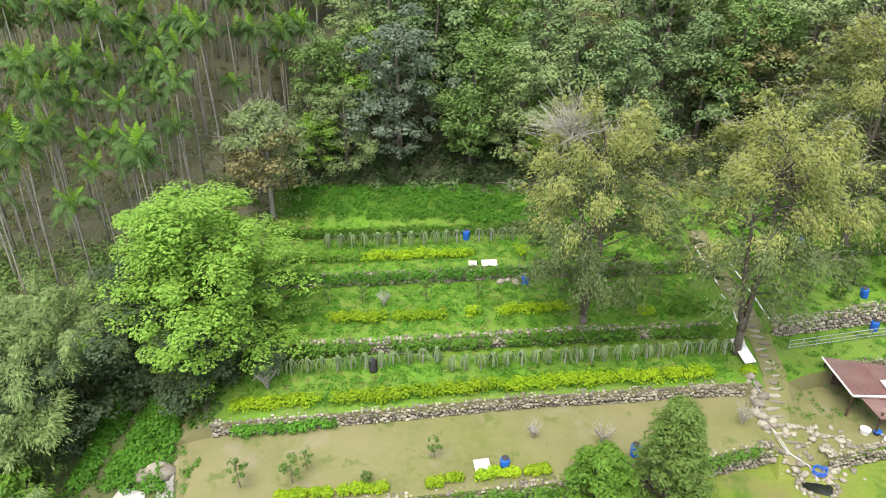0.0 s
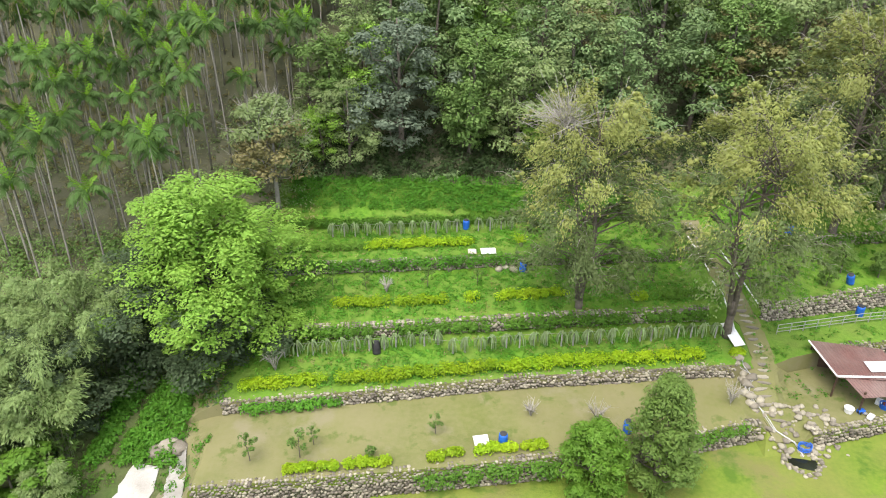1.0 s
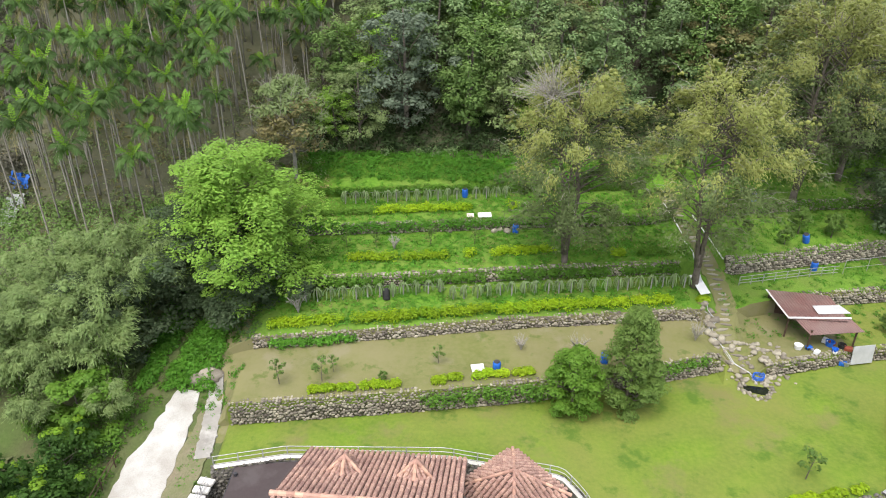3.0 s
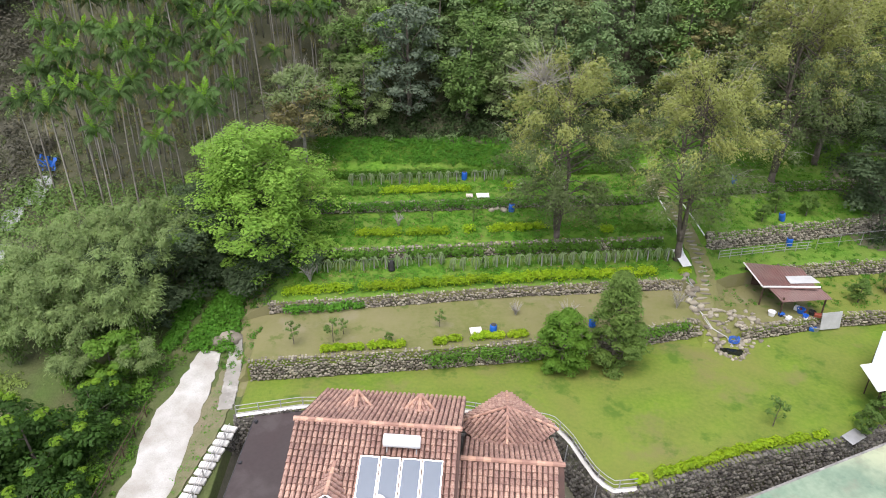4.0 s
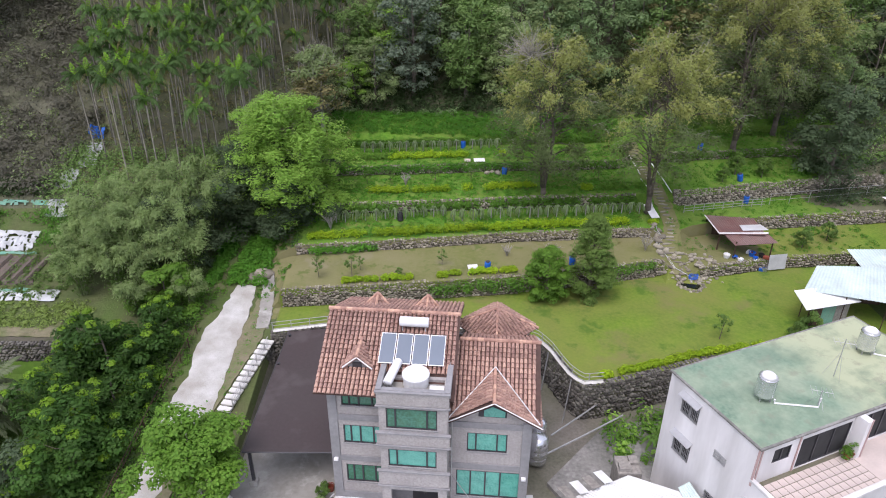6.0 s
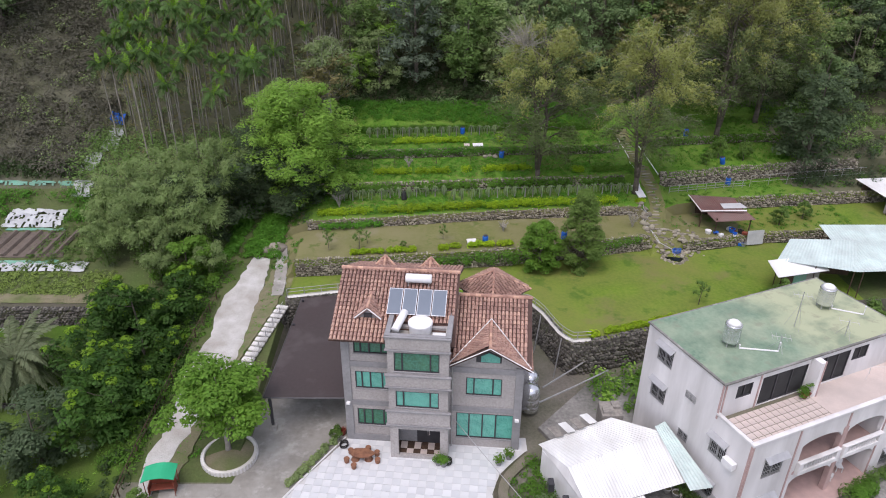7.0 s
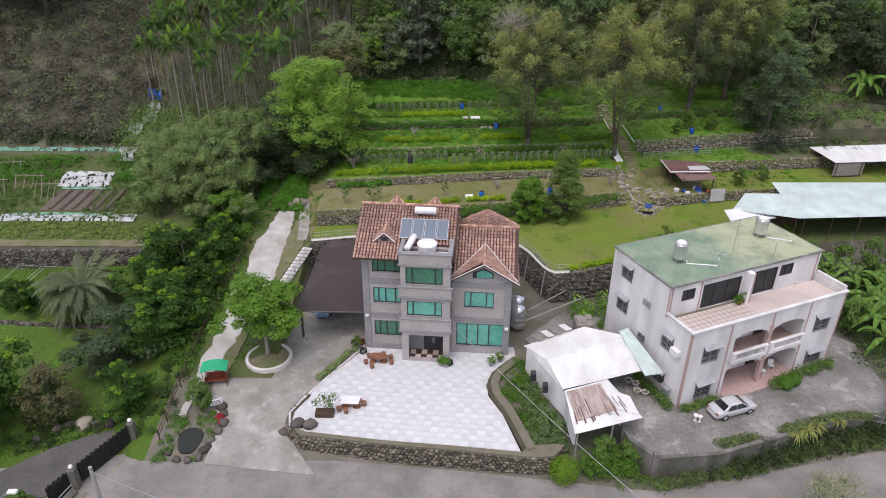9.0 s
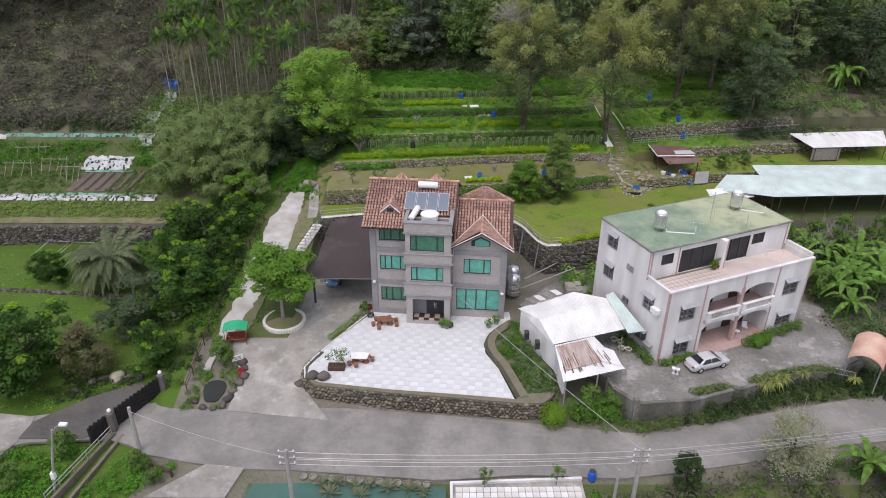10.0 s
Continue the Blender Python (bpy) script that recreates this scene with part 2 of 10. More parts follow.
M["green_plastic"] = material("green_canvas", (0.03, 0.4, 0.2), (0.02, 0.33, 0.16), 1.0, 0.6)
M["red_paint"] = material("red_brown_paint", (0.25, 0.06, 0.035), (0.18, 0.05, 0.03), 2.0, 0.6)
M["dark_wood"] = material("dark_wood", (0.09, 0.055, 0.035), (0.055, 0.035, 0.025), 4.0, 0.7)
M["red_wood"] = material("reddish_root_wood", (0.27, 0.13, 0.075), (0.16, 0.075, 0.045), 4.0, 0.55, bump=0.4)
M["grey_wood"] = material("grey_weathered_wood", (0.3, 0.28, 0.25), (0.2, 0.185, 0.165), 4.0, 0.9)
M["bark"] = material("grey_brown_bark", (0.16, 0.135, 0.11), (0.09, 0.078, 0.062), 3.0, 0.95, bump=0.6, bump_scale=10)
M["pale_bark"] = material("pale_grey_bark", (0.33, 0.31, 0.28), (0.22, 0.2, 0.18), 3.0, 0.95, bump=0.4)
M["palm_bark"] = material("pale_ringed_palm_bark", (0.3, 0.28, 0.24), (0.2, 0.185, 0.15), 2.0, 0.9, spread=0.2)
M["twig"] = material("pale_dry_twig", (0.38, 0.36, 0.32), (0.27, 0.25, 0.22), 3.0, 0.95)
M["dark_frame"] = material("dark_window_frame", (0.05, 0.05, 0.055), (0.04, 0.04, 0.045), 2.0, 0.4)
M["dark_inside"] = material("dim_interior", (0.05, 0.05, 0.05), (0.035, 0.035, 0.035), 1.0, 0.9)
M["curtain"] = material("green_tinted_curtain", (0.1, 0.4, 0.32), (0.05, 0.25, 0.2), 1.6, 0.2, fine=(0.22, 0.55, 0.45), spec=0.5)
# darker copy of the curtain: dim reflections in the panes, painted as colour
M["curtain_dark"] = material("green_curtain_dark_reflection", (0.065, 0.18, 0.1), (0.035, 0.11, 0.07), 0.8, 0.25, fine=(0.09, 0.3, 0.22), spec=0.6)
M["black_iron"] = material("black_painted_iron", (0.02, 0.02, 0.02), (0.03, 0.03, 0.03), 2.0, 0.5)
M["grey_pole"] = material("grey_concrete_pole", (0.36, 0.35, 0.33), (0.28, 0.27, 0.26), 2.0, 0.85)
M["solar"] = material("solar_collector_glass", (0.165, 0.195, 0.235), (0.14, 0.168, 0.205), 0.6, 0.42, spec=0.25)
M["car_paint"] = material("silver_car_paint", (0.55, 0.56, 0.57), (0.5, 0.51, 0.52), 1.0, 0.3, metal=0.15, spec=0.5)
M["black_rubber"] = material("black_rubber", (0.02, 0.02, 0.02), (0.03, 0.03, 0.03), 3.0, 0.8)
M["tile_white"] = material("pale_courtyard_tile", (0.63, 0.64, 0.645), (0.58, 0.59, 0.6), 1.0, 0.45, spread=0.05)
M["tile_grey"] = material("grey_courtyard_tile", (0.56, 0.575, 0.585), (0.52, 0.535, 0.55), 1.0, 0.45, spread=0.06)
M["grout"] = material("light_grout", (0.56, 0.56, 0.56), (0.5, 0.5, 0.49), 2.0, 0.9)
M["tarp"] = material("dark_green_net_tarp", (0.06, 0.15, 0.125), (0.045, 0.115, 0.095), 0.6, 0.8, bump=0.3, bump_scale=3, stain=(0.08, 0.12, 0.1), stain_scale=0.4)
M["mulch"] = material("silver_plastic_mulch", (0.5, 0.52, 0.52), (0.35, 0.36, 0.36), 0.8, 0.4, bump=0.6, bump_scale=5)
M["teal_net"] = material("teal_garden_net", (0.1, 0.36, 0.25), (0.16, 0.3, 0.23), 1.4, 0.85, fine=(0.3, 0.42, 0.36), stain=(0.12, 0.2, 0.12), stain_scale=0.8)
M["tilled"] = material("tilled_soil", (0.13, 0.105, 0.085), (0.09, 0.072, 0.06), 1.0, 0.95, bump=1.0, bump_scale=6, fine=(0.18, 0.15, 0.125))
M["pale_panel"] = material("pale_grey_board", (0.5, 0.51, 0.52), (0.42, 0.43, 0.44), 1.5, 0.7, fine=(0.56, 0.57, 0.58), stain=(0.3, 0.3, 0.29), stain_scale=1.0)
M["tumbled"] = material("dusty_field_stone", (0.27, 0.245, 0.19), (0.18, 0.165, 0.125), 1.2, 0.9, bump=0.4, bump_scale=10, spread=0.35, fine=(0.34, 0.31, 0.25))
M["wet_lane"] = material("dark_damp_asphalt", (0.085, 0.083, 0.08), (0.055, 0.054, 0.052), 0.4, 0.7, bump=0.2, bump_scale=25, fine=(0.12, 0.116, 0.11), stain=(0.17, 0.155, 0.13), stain_scale=0.25, stain_amount=0.5)
M["stained_wall"] = material("black_stained_concrete_wall", (0.2, 0.19, 0.175), (0.1, 0.097, 0.088), 1.1, 0.9, bump=0.3, bump_scale=14, fine=(0.3, 0.285, 0.265), stain=(0.05, 0.055, 0.035), stain_scale=0.8, stain_amount=0.85, stretch=(1, 1, 0.4))
M["blue_paint"] = material("pale_blue_car_paint", (0.16, 0.25, 0.38), (0.14, 0.22, 0.34), 1.0, 0.3, metal=0.1, spec=0.5)
M["bamboo_pole"] = material("dry_bamboo_pole", (0.36, 0.33, 0.26), (0.26, 0.235, 0.18), 2.0, 0.8)
M["water"] = material("dark_pond_water", (0.012, 0.014, 0.01), (0.016, 0.02, 0.012), 1.0, 0.12, spec=0.5)
M["salmon_sheet"] = material("salmon_painted_sheet", (0.6, 0.46, 0.36), (0.55, 0.24, 0.2), 0.45, 0.6, fine=(0.55, 0.34, 0.24), stain=(0.3, 0.12, 0.09), stain_scale=0.5)
M["rusty"] = material("rust_streaked_sheet", (0.5, 0.455, 0.42), (0.4, 0.35, 0.315), 1.0, 0.6, stain=(0.22, 0.09, 0.065), stain_scale=1.4, stain_amount=0.6, stretch=(2.5, 0.5, 1))
M["solar_dark"] = material("dark_car_glass", (0.015, 0.017, 0.02), (0.012, 0.014, 0.016), 1.0, 0.08, spec=0.6)
M["tan_cloth"] = material("tan_curtain_cloth", (0.32, 0.26, 0.2), (0.22, 0.17, 0.13), 3.0, 0.9, stretch=(4, 1, 0.3))
blotches(M["green_roof"], (0.1, 0.165, 0.115), 0.4, 0.48, 0.66, 3.0, 0.6)
blotches(M["green_roof"], (0.2, 0.2, 0.15), 0.9, 0.56, 0.68, 11.0, 0.5)
blotches(M["concrete"], (0.18, 0.17, 0.15), 0.45, 0.5, 0.68, 5.0, 0.65)
blotches(M["concrete"], (0.5, 0.487, 0.455), 0.7, 0.54, 0.68, 17.0, 0.6)
blotches(M["yard_concrete"], (0.36, 0.35, 0.33), 0.55, 0.56, 0.64, 7.0)
blotches(M["asphalt"], (0.32, 0.307, 0.28), 0.3, 0.48, 0.7, 2.0, 0.5)
blotches(M["asphalt"], (0.14, 0.134, 0.124), 0.5, 0.53, 0.72, 9.0, 0.6)
blotches(M["lawn"], (0.17, 0.155, 0.06), 0.22, 0.56, 0.68, 4.0)
blotches(M["lawn"], (0.06, 0.125, 0.012), 0.4, 0.56, 0.64, 14.0)
blotches(M["sandy"], (0.21, 0.19, 0.115), 0.3, 0.55, 0.65, 6.0)
blotches(M["sandy"], (0.08, 0.12, 0.02), 0.6, 0.58, 0.66, 16.0)
blotches(M["brown_roof"], (0.085, 0.072, 0.07), 0.3, 0.56, 0.66, 8.0)
L = {}
L["forest"] = foliage("dark_forest_leaves", (0.19, 0.275, 0.115), (0.13, 0.21, 0.078))
L["blue"] = foliage("grey_green_leaves", (0.193, 0.246, 0.169), (0.13, 0.178, 0.111))
L["mid"] = foliage("mid_green_leaves", (0.12, 0.206, 0.043), (0.0731, 0.133, 0.0301))
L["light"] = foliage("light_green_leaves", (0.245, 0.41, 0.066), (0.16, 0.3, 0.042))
L["bright"] = foliage("bright_fresh_leaves", (0.136, 0.262, 0.0318), (0.0936, 0.199, 0.0232))
L["orange_leaf"] = foliage("deep_glossy_leaves", (0.052, 0.118, 0.018), (0.03, 0.075, 0.012))
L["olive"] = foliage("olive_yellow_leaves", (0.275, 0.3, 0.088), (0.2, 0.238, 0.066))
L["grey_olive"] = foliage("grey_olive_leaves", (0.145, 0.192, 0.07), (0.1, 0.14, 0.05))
L["tan"] = foliage("tan_flowering_leaves", (0.268, 0.237, 0.103), (0.144, 0.155, 0.0568))
L["bamboo"] = foliage("bamboo_leaves", (0.235, 0.32, 0.115), (0.15, 0.22, 0.078))
L["bank"] = foliage("yellowish_bank_weeds", (0.21, 0.29, 0.07), (0.14, 0.2, 0.05))
L["pale_dry"] = foliage("pale_grey_green_leaves", (0.36, 0.38, 0.235), (0.25, 0.27, 0.16))
L["strap"] = foliage("yellow_striped_strap_leaves", (0.33, 0.35, 0.1), (0.2, 0.25, 0.075), 0.4, 0.3)
L["brush"] = foliage("dry_brush_leaves", (0.142, 0.136, 0.1), (0.092, 0.094, 0.068))
L["yellow"] = foliage("yellow_green_hedge_leaves", (0.3, 0.425, 0.015), (0.165, 0.31, 0.011))
L["hedge"] = foliage("hedge_leaves", (0.12, 0.253, 0.0301), (0.0602, 0.144, 0.0189))
L["ground"] = foliage("ground_cover_leaves", (0.11, 0.284, 0.0284), (0.0645, 0.181, 0.0181))
L["palm"] = foliage("palm_frond_leaves", (0.08, 0.145, 0.036), (0.05, 0.1, 0.026), 0.3, 0.2, 0.3)
L["young_palm"] = foliage("young_palm_frond_leaves", (0.15, 0.29, 0.02), (0.1, 0.21, 0.016), 0.3, 0.2, 0.35)
L["date"] = foliage("date_palm_leaves", (0.15, 0.18, 0.095), (0.1, 0.125, 0.065), 0.3, 0.2)
L["banana"] = foliage("banana_leaves", (0.15, 0.27, 0.05), (0.105, 0.2, 0.036), 0.3, 0.3)
L["agave"] = foliage("grey_agave_leaves", (0.206, 0.227, 0.134), (0.134, 0.155, 0.0826), 0.4, 0.3)
L["undergrowth"] = foliage("dark_fern_undergrowth", (0.05, 0.085, 0.026), (0.03, 0.055, 0.018))
L["slope"] = foliage("bank_cover_leaves", (0.078, 0.215, 0.02), (0.046, 0.135, 0.014))
L["dull"] = foliage("dull_green_leaves", (0.23, 0.3, 0.12), (0.16, 0.225, 0.085))
L["bright_tip"] = foliage("young_leaf_tips", (0.17, 0.3, 0.02), (0.11, 0.22, 0.015))
L["vine"] = foliage("grey_green_vine_stems", (0.25, 0.33, 0.16), (0.17, 0.25, 0.1))
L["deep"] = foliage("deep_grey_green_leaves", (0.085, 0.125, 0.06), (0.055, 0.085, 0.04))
L["wood"] = foliage("fresh_forest_leaves", (0.19, 0.3, 0.085), (0.125, 0.215, 0.055))
L["cypress"] = foliage("soft_cypress_foliage", (0.175, 0.275, 0.06), (0.115, 0.195, 0.042))
L["dry_leaf"] = foliage("thin_brownish_leaves", (0.15, 0.15, 0.07), (0.1, 0.105, 0.045))
L["red_leaf"] = foliage("red_flowers", (0.361, 0.031, 0.0516), (0.227, 0.031, 0.031), 0.5, 0.3)


# ---- mesh helpers ----
class Build:
    """Collects vertices and faces (each with a material slot) for one mesh."""

    def __init__(self):
        self.v, self.f, self.m, self.n = [], [], [], 0

    def add(self, verts, faces, slot=0):
        verts = np.asarray(verts, float).reshape(-1, 3)
        self.v.append(verts)
        self.f.extend(tuple(int(i) + self.n for i in f) for f in faces)
        self.m.extend([slot] * len(faces))
        self.n += len(verts)
        return self

    def box(self, x0, y0, z0, x1, y1, z1, slot=0, bevel=0.0, turn=None):
        """A box; with a bevel its edges are chamfered."""
        b = min(bevel, abs(x1 - x0) / 3, abs(y1 - y0) / 3, abs(z1 - z0) / 3)
        c = np.array([(x0 + x1) / 2, (y0 + y1) / 2, (z0 + z1) / 2])
        h = np.array([abs(x1 - x0) / 2, abs(y1 - y0) / 2, abs(z1 - z0) / 2])
        if b <= 0:
            s = np.array([(-1, -1, -1), (1, -1, -1), (1, 1, -1), (-1, 1, -1), (-1, -1, 1), (1, -1, 1), (1, 1, 1), (-1, 1, 1)])
            v, f = s * h, [(0, 3, 2, 1), (4, 5, 6, 7), (0, 1, 5, 4), (1, 2, 6, 5), (2, 3, 7, 6), (3, 0, 4, 7)]
        else:
            bm = bmesh.new()
            bmesh.ops.create_cube(bm, size=2.0)
            for q in bm.verts:
                q.co = Vector((q.co[0] * h[0], q.co[1] * h[1], q.co[2] * h[2]))
            bmesh.ops.bevel(bm, geom=list(bm.edges), offset=b, segments=1, affect="EDGES")
            v = np.array([q.co[:] for q in bm.verts])
            f = [[q.index for q in p.verts] for p in bm.faces]
            bm.free()
        if turn is not None:
            v = v @ np.array(turn.to_3x3()).T
        return self.add(v + c, f, slot)

    def tube(self, points, radii, sides=6, slot=0, caps=True):
        """A round bar along points, with a radius at each."""
        points = np.asarray(points, float)
        radii = np.broadcast_to(np.asarray(radii, float), (len(points),))
        way = np.gradient(points, axis=0)
        way /= np.linalg.norm(way, axis=1)[:, None] + 1e-9
        ref = np.where(np.abs(way[:, 2:3]) > 0.9, (1.0, 0, 0), (0, 0, 1.0))
        a = np.cross(ref, way)
        a /= np.linalg.norm(a, axis=1)[:, None] + 1e-9
        b = np.cross(way, a)
        ang = np.arange(sides) * 2 * np.pi / sides
        ring = points[:, None] + radii[:, None, None] * (np.cos(ang)[None, :, None] * a[:, None] + np.sin(ang)[None, :, None] * b[:, None])
        k = len(points)
        faces = [(i * sides + j, i * sides + (j + 1) % sides, (i + 1) * sides + (j + 1) % sides, (i + 1) * sides + j) for i in range(k - 1) for j in range(sides)]
        if caps:
            faces += [tuple(range(sides))[::-1], tuple((k - 1) * sides + j for j in range(sides))]
        return self.add(ring.reshape(-1, 3), faces, slot)

    def lathe(self, profile, sides=16, centre=(0, 0, 0), slot=0, squash=1.0):
        """A turned form: profile of (radius, height)."""
        ang = np.arange(sides) * 2 * np.pi / sides
        v = [(r * math.cos(t) + centre[0], r * squash * math.sin(t) + centre[1], z + centre[2]) for r, z in profile for t in ang]
        k = len(profile)
        f = [(i * sides + j, i * sides + (j + 1) % sides, (i + 1) * sides + (j + 1) % sides, (i + 1) * sides + j) for i in range(k - 1) for j in range(sides)]
        f += [tuple(range(sides))[::-1], tuple((k - 1) * sides + j for j in range(sides))]
        return self.add(v, f, slot)

    def prism(self, outline, z0, z1, slot=0):
        """An upright solid on a plan outline (counter-clockwise); z0 and z1 are heights or lists of heights."""
        k = len(outline)
        z0 = [z0] * k if np.isscalar(z0) else z0
        z1 = [z1] * k if np.isscalar(z1) else z1
        v = [(x, y, z) for (x, y), z in zip(outline, z0)] + [(x, y, z) for (x, y), z in zip(outline, z1)]
        f = [tuple(range(k))[::-1], tuple(range(k, 2 * k))] + [(i, (i + 1) % k, k + (i + 1) % k, k + i) for i in range(k)]
        return self.add(v, f, slot)

    def sheet(self, corners, thick=0.04, slot=0):
        """A flat slab with the given four or more corners as its top."""
        c = np.asarray(corners, float)
        nrm = np.cross(c[1] - c[0], c[-1] - c[0])
        nrm /= np.linalg.norm(nrm)
        k = len(c)
        f = [tuple(range(k)), tuple(range(k, 2 * k))[::-1]] + [(i, k + i, k + (i + 1) % k, (i + 1) % k) for i in range(k)]
        return self.add(np.concatenate([c, c - nrm * thick]), f, slot)

    def mesh(self, name, mats, smooth=False):
        me = bpy.data.meshes.new(name)
        v = np.concatenate(self.v) if self.v else np.zeros((0, 3))
        me.from_pydata(v.tolist(), [], self.f)
        for mt in mats if isinstance(mats, (list, tuple)) else [mats]:
            me.materials.append(mt)
        if any(self.m):
            me.polygons.foreach_set("material_index", self.m)
        if smooth:
            me.polygons.foreach_set("use_smooth", [True] * len(me.polygons))
        me.update()
        return me


def quads_mesh(name, verts, mat, per=4):
    """A mesh of loose leaves, each of `per` vertices."""
    verts = np.asarray(verts, np.float32).reshape(-1, 3)
    count = len(verts) // per
    me = bpy.data.meshes.new(name)
    me.vertices.add(len(verts))
    me.vertices.foreach_set("co", verts.ravel())
    me.loops.add(count * per)
    me.loops.foreach_set("vertex_index", np.arange(count * per, dtype=np.int32))
    me.polygons.add(count)
    me.polygons.foreach_set("loop_start", np.arange(0, count * per, per, dtype=np.int32))
    me.polygons.foreach_set("loop_total", np.full(count, per, np.int32))
    me.materials.append(mat)
    me.update(calc_edges=True)
    me.validate()
    return me


def part(name, build, mats, parent=None, label="", smooth=False):
    ob = new(name, build if isinstance(build, bpy.types.Mesh) else build.mesh(name, mats, smooth))
    ob.parent = parent
    return tagged(ob, label)


def thing(name, m, label, category, group="", kind=""):
    ob = new(name)
    ob.empty_display_size = 0.3
    ob.matrix_basis = m if isinstance(m, Matrix) else pose(*m)
    return tagged(ob, label, category, group, kind)


def one(name, build, mats, label, category, group="", kind="", m=None, smooth=False):
    """A thing that is a single mesh."""
    ob = new(name, build if isinstance(build, bpy.types.Mesh) else build.mesh(name, mats, smooth))
    if m is not None:
        ob.matrix_basis = m
    return tagged(ob, label, category, group, kind)


def rand(seed):
    return np.random.default_rng(seed)


def lerp_line(pts, x):
    return np.interp(x, [p[0] for p in pts], [p[1] for p in pts])


def step01(a, b, x):
    t = np.clip((np.asarray(x, float) - a) / (b - a), 0, 1)
    return t * t * (3 - 2 * t)


# ---- the lie of the land ----
PIT = [(-60, 24), (-24, 23), (-15.4, 22.4), (-10.7, 23.4), (0, 23.3), (7.6, 21.6), (8.6, 20), (9.6, 16.9), (10.5, 15.5), (12.2, 15.7), (16, 16.9), (20.5, 18.6), (27.3, 20.1), (33, 22), (60, 25), (100, 27)]
W1 = [(-60, 27), (-15.6, 27.0), (-1.9, 28.5), (7.1, 29.7), (18.2, 32.2), (22.4, 33.3), (25, 32.4), (33.2, 34.5), (60, 38), (100, 40)]
W2 = [(-60, 33), (-15.5, 33.2), (-4.6, 34.6), (5.8, 36.1), (12.7, 36.7), (21.1, 37.6), (25.5, 38.6), (32, 40.6), (60, 44), (100, 46)]
W3 = [(-60, 39.3), (-14, 39.5), (-4.8, 40.2), (3.9, 41.1), (9.5, 41.7), (22, 42.7), (25.6, 43.1), (36, 45.4), (47, 47.8), (60, 49), (100, 50)]
W4 = [(-60, 47), (-13, 47.3), (-4, 48.0), (5.6, 48.9), (22, 50.0), (26, 50.2), (38, 51.8), (60, 54), (100, 55)]
W5 = [(-60, 53), (-14.5, 53.6), (-4.4, 54.2), (8.2, 55.3), (22, 56), (40, 57.5), (60, 58.5), (100, 59)]
LINES = [PIT, W1, W2, W3, W4, W5]
# heights just below and above each line: over the left terraces, and right of the stairs
LOW_L, HIGH_L = [0.0, 3.1, 5.25, 6.75, 8.05, 9.2], [3.3, 4.95, 6.25, 7.9, 9.05, 10.1]
LOW_R, HIGH_R = [0.2, 3.1, 4.5, 6.25, 8.9, 10.2], [3.3, 4.3, 5.9, 8.1, 9.9, 11.0]


def wild(x, y):
    """The untended land west of the terraces: the drive's slope, the fields and the palm hillside."""
    drive = np.interp(y, [-14, -6, 2, 30, 38, 60, 140], [-1.6, -1.55, -0.05, 3.3, 5.2, 14.5, 58])
    field = np.interp(y, [-14, -6, 12, 22.5, 23.3, 28, 36, 39, 42, 52, 60, 140], [-2.0, -1.8, -1.2, -0.55, 1.95, 3.2, 4.0, 4.8, 7.4, 11.0, 15.0, 62])
    t = step01(-23.0, -31, x)
    return drive * (1 - t) + field * t


def ground_z(x, y):
    """Height of the ground at a place of the plan."""
    x, y = float(x), float(y)
    ys = [float(lerp_line(l, x)) for l in LINES]
    w = float(step01(19.5, 24.5, x))
    left = float(step01(-15.8, -15.3, x))
    lo = [a * (1 - w) + b * w for a, b in zip(LOW_L, LOW_R)]
    hi = [a * (1 - w) + b * w for a, b in zip(HIGH_L, HIGH_R)]
    if y < ys[0]:
        z = float(np.interp(y, [-60, -16, -12.5, float(np.interp(x, [18, 28], [-5.6, -3.4])), 2.5, ys[0]], [-6.0, -2.4, -1.55, -1.5, -0.05, lo[0]]))
    elif y >= ys[5]:
        z = hi[5] + (11.7 - 10.1) * min(1, (y - ys[5]) / 4.5) + max(0, y - 60) * 0.52
    else:
        k = max(i for i in range(6) if y >= ys[i])
        t = (y - ys[k]) / (ys[k + 1] - ys[k])
        z = hi[k] * (1 - t) + lo[k + 1] * t
    path = float(np.interp(y, [31.5, 33, 36, 38.7, 42.3, 45.9, 50, 53, 56, 59, 62], [3.15, 3.7, 5.0, 5.6, 6.75, 7.6, 8.4, 9.2, 10.4, 11.6, 12.6]))
    mid = float(np.interp(y, [31, 36, 39, 46, 53], [24.0, 22.9, 24.2, 23.9, 22.8]))
    p = float(1 - step01(1.0, 2.0, abs(x - mid))) * float(step01(30.8, 32.2, y)) * float(1 - step01(56, 60, y))
    z = z * (1 - p) + path * p
    left = left if y < 26 else float(step01(float(np.interp(y, [26, 29, 32], [-15.9, -16.5, -19.5])), float(np.interp(y, [26, 31, 33], [-15.3, -15.3, -14.5])), x))
    return z * left + float(wild(x, y)) * (1 - left)


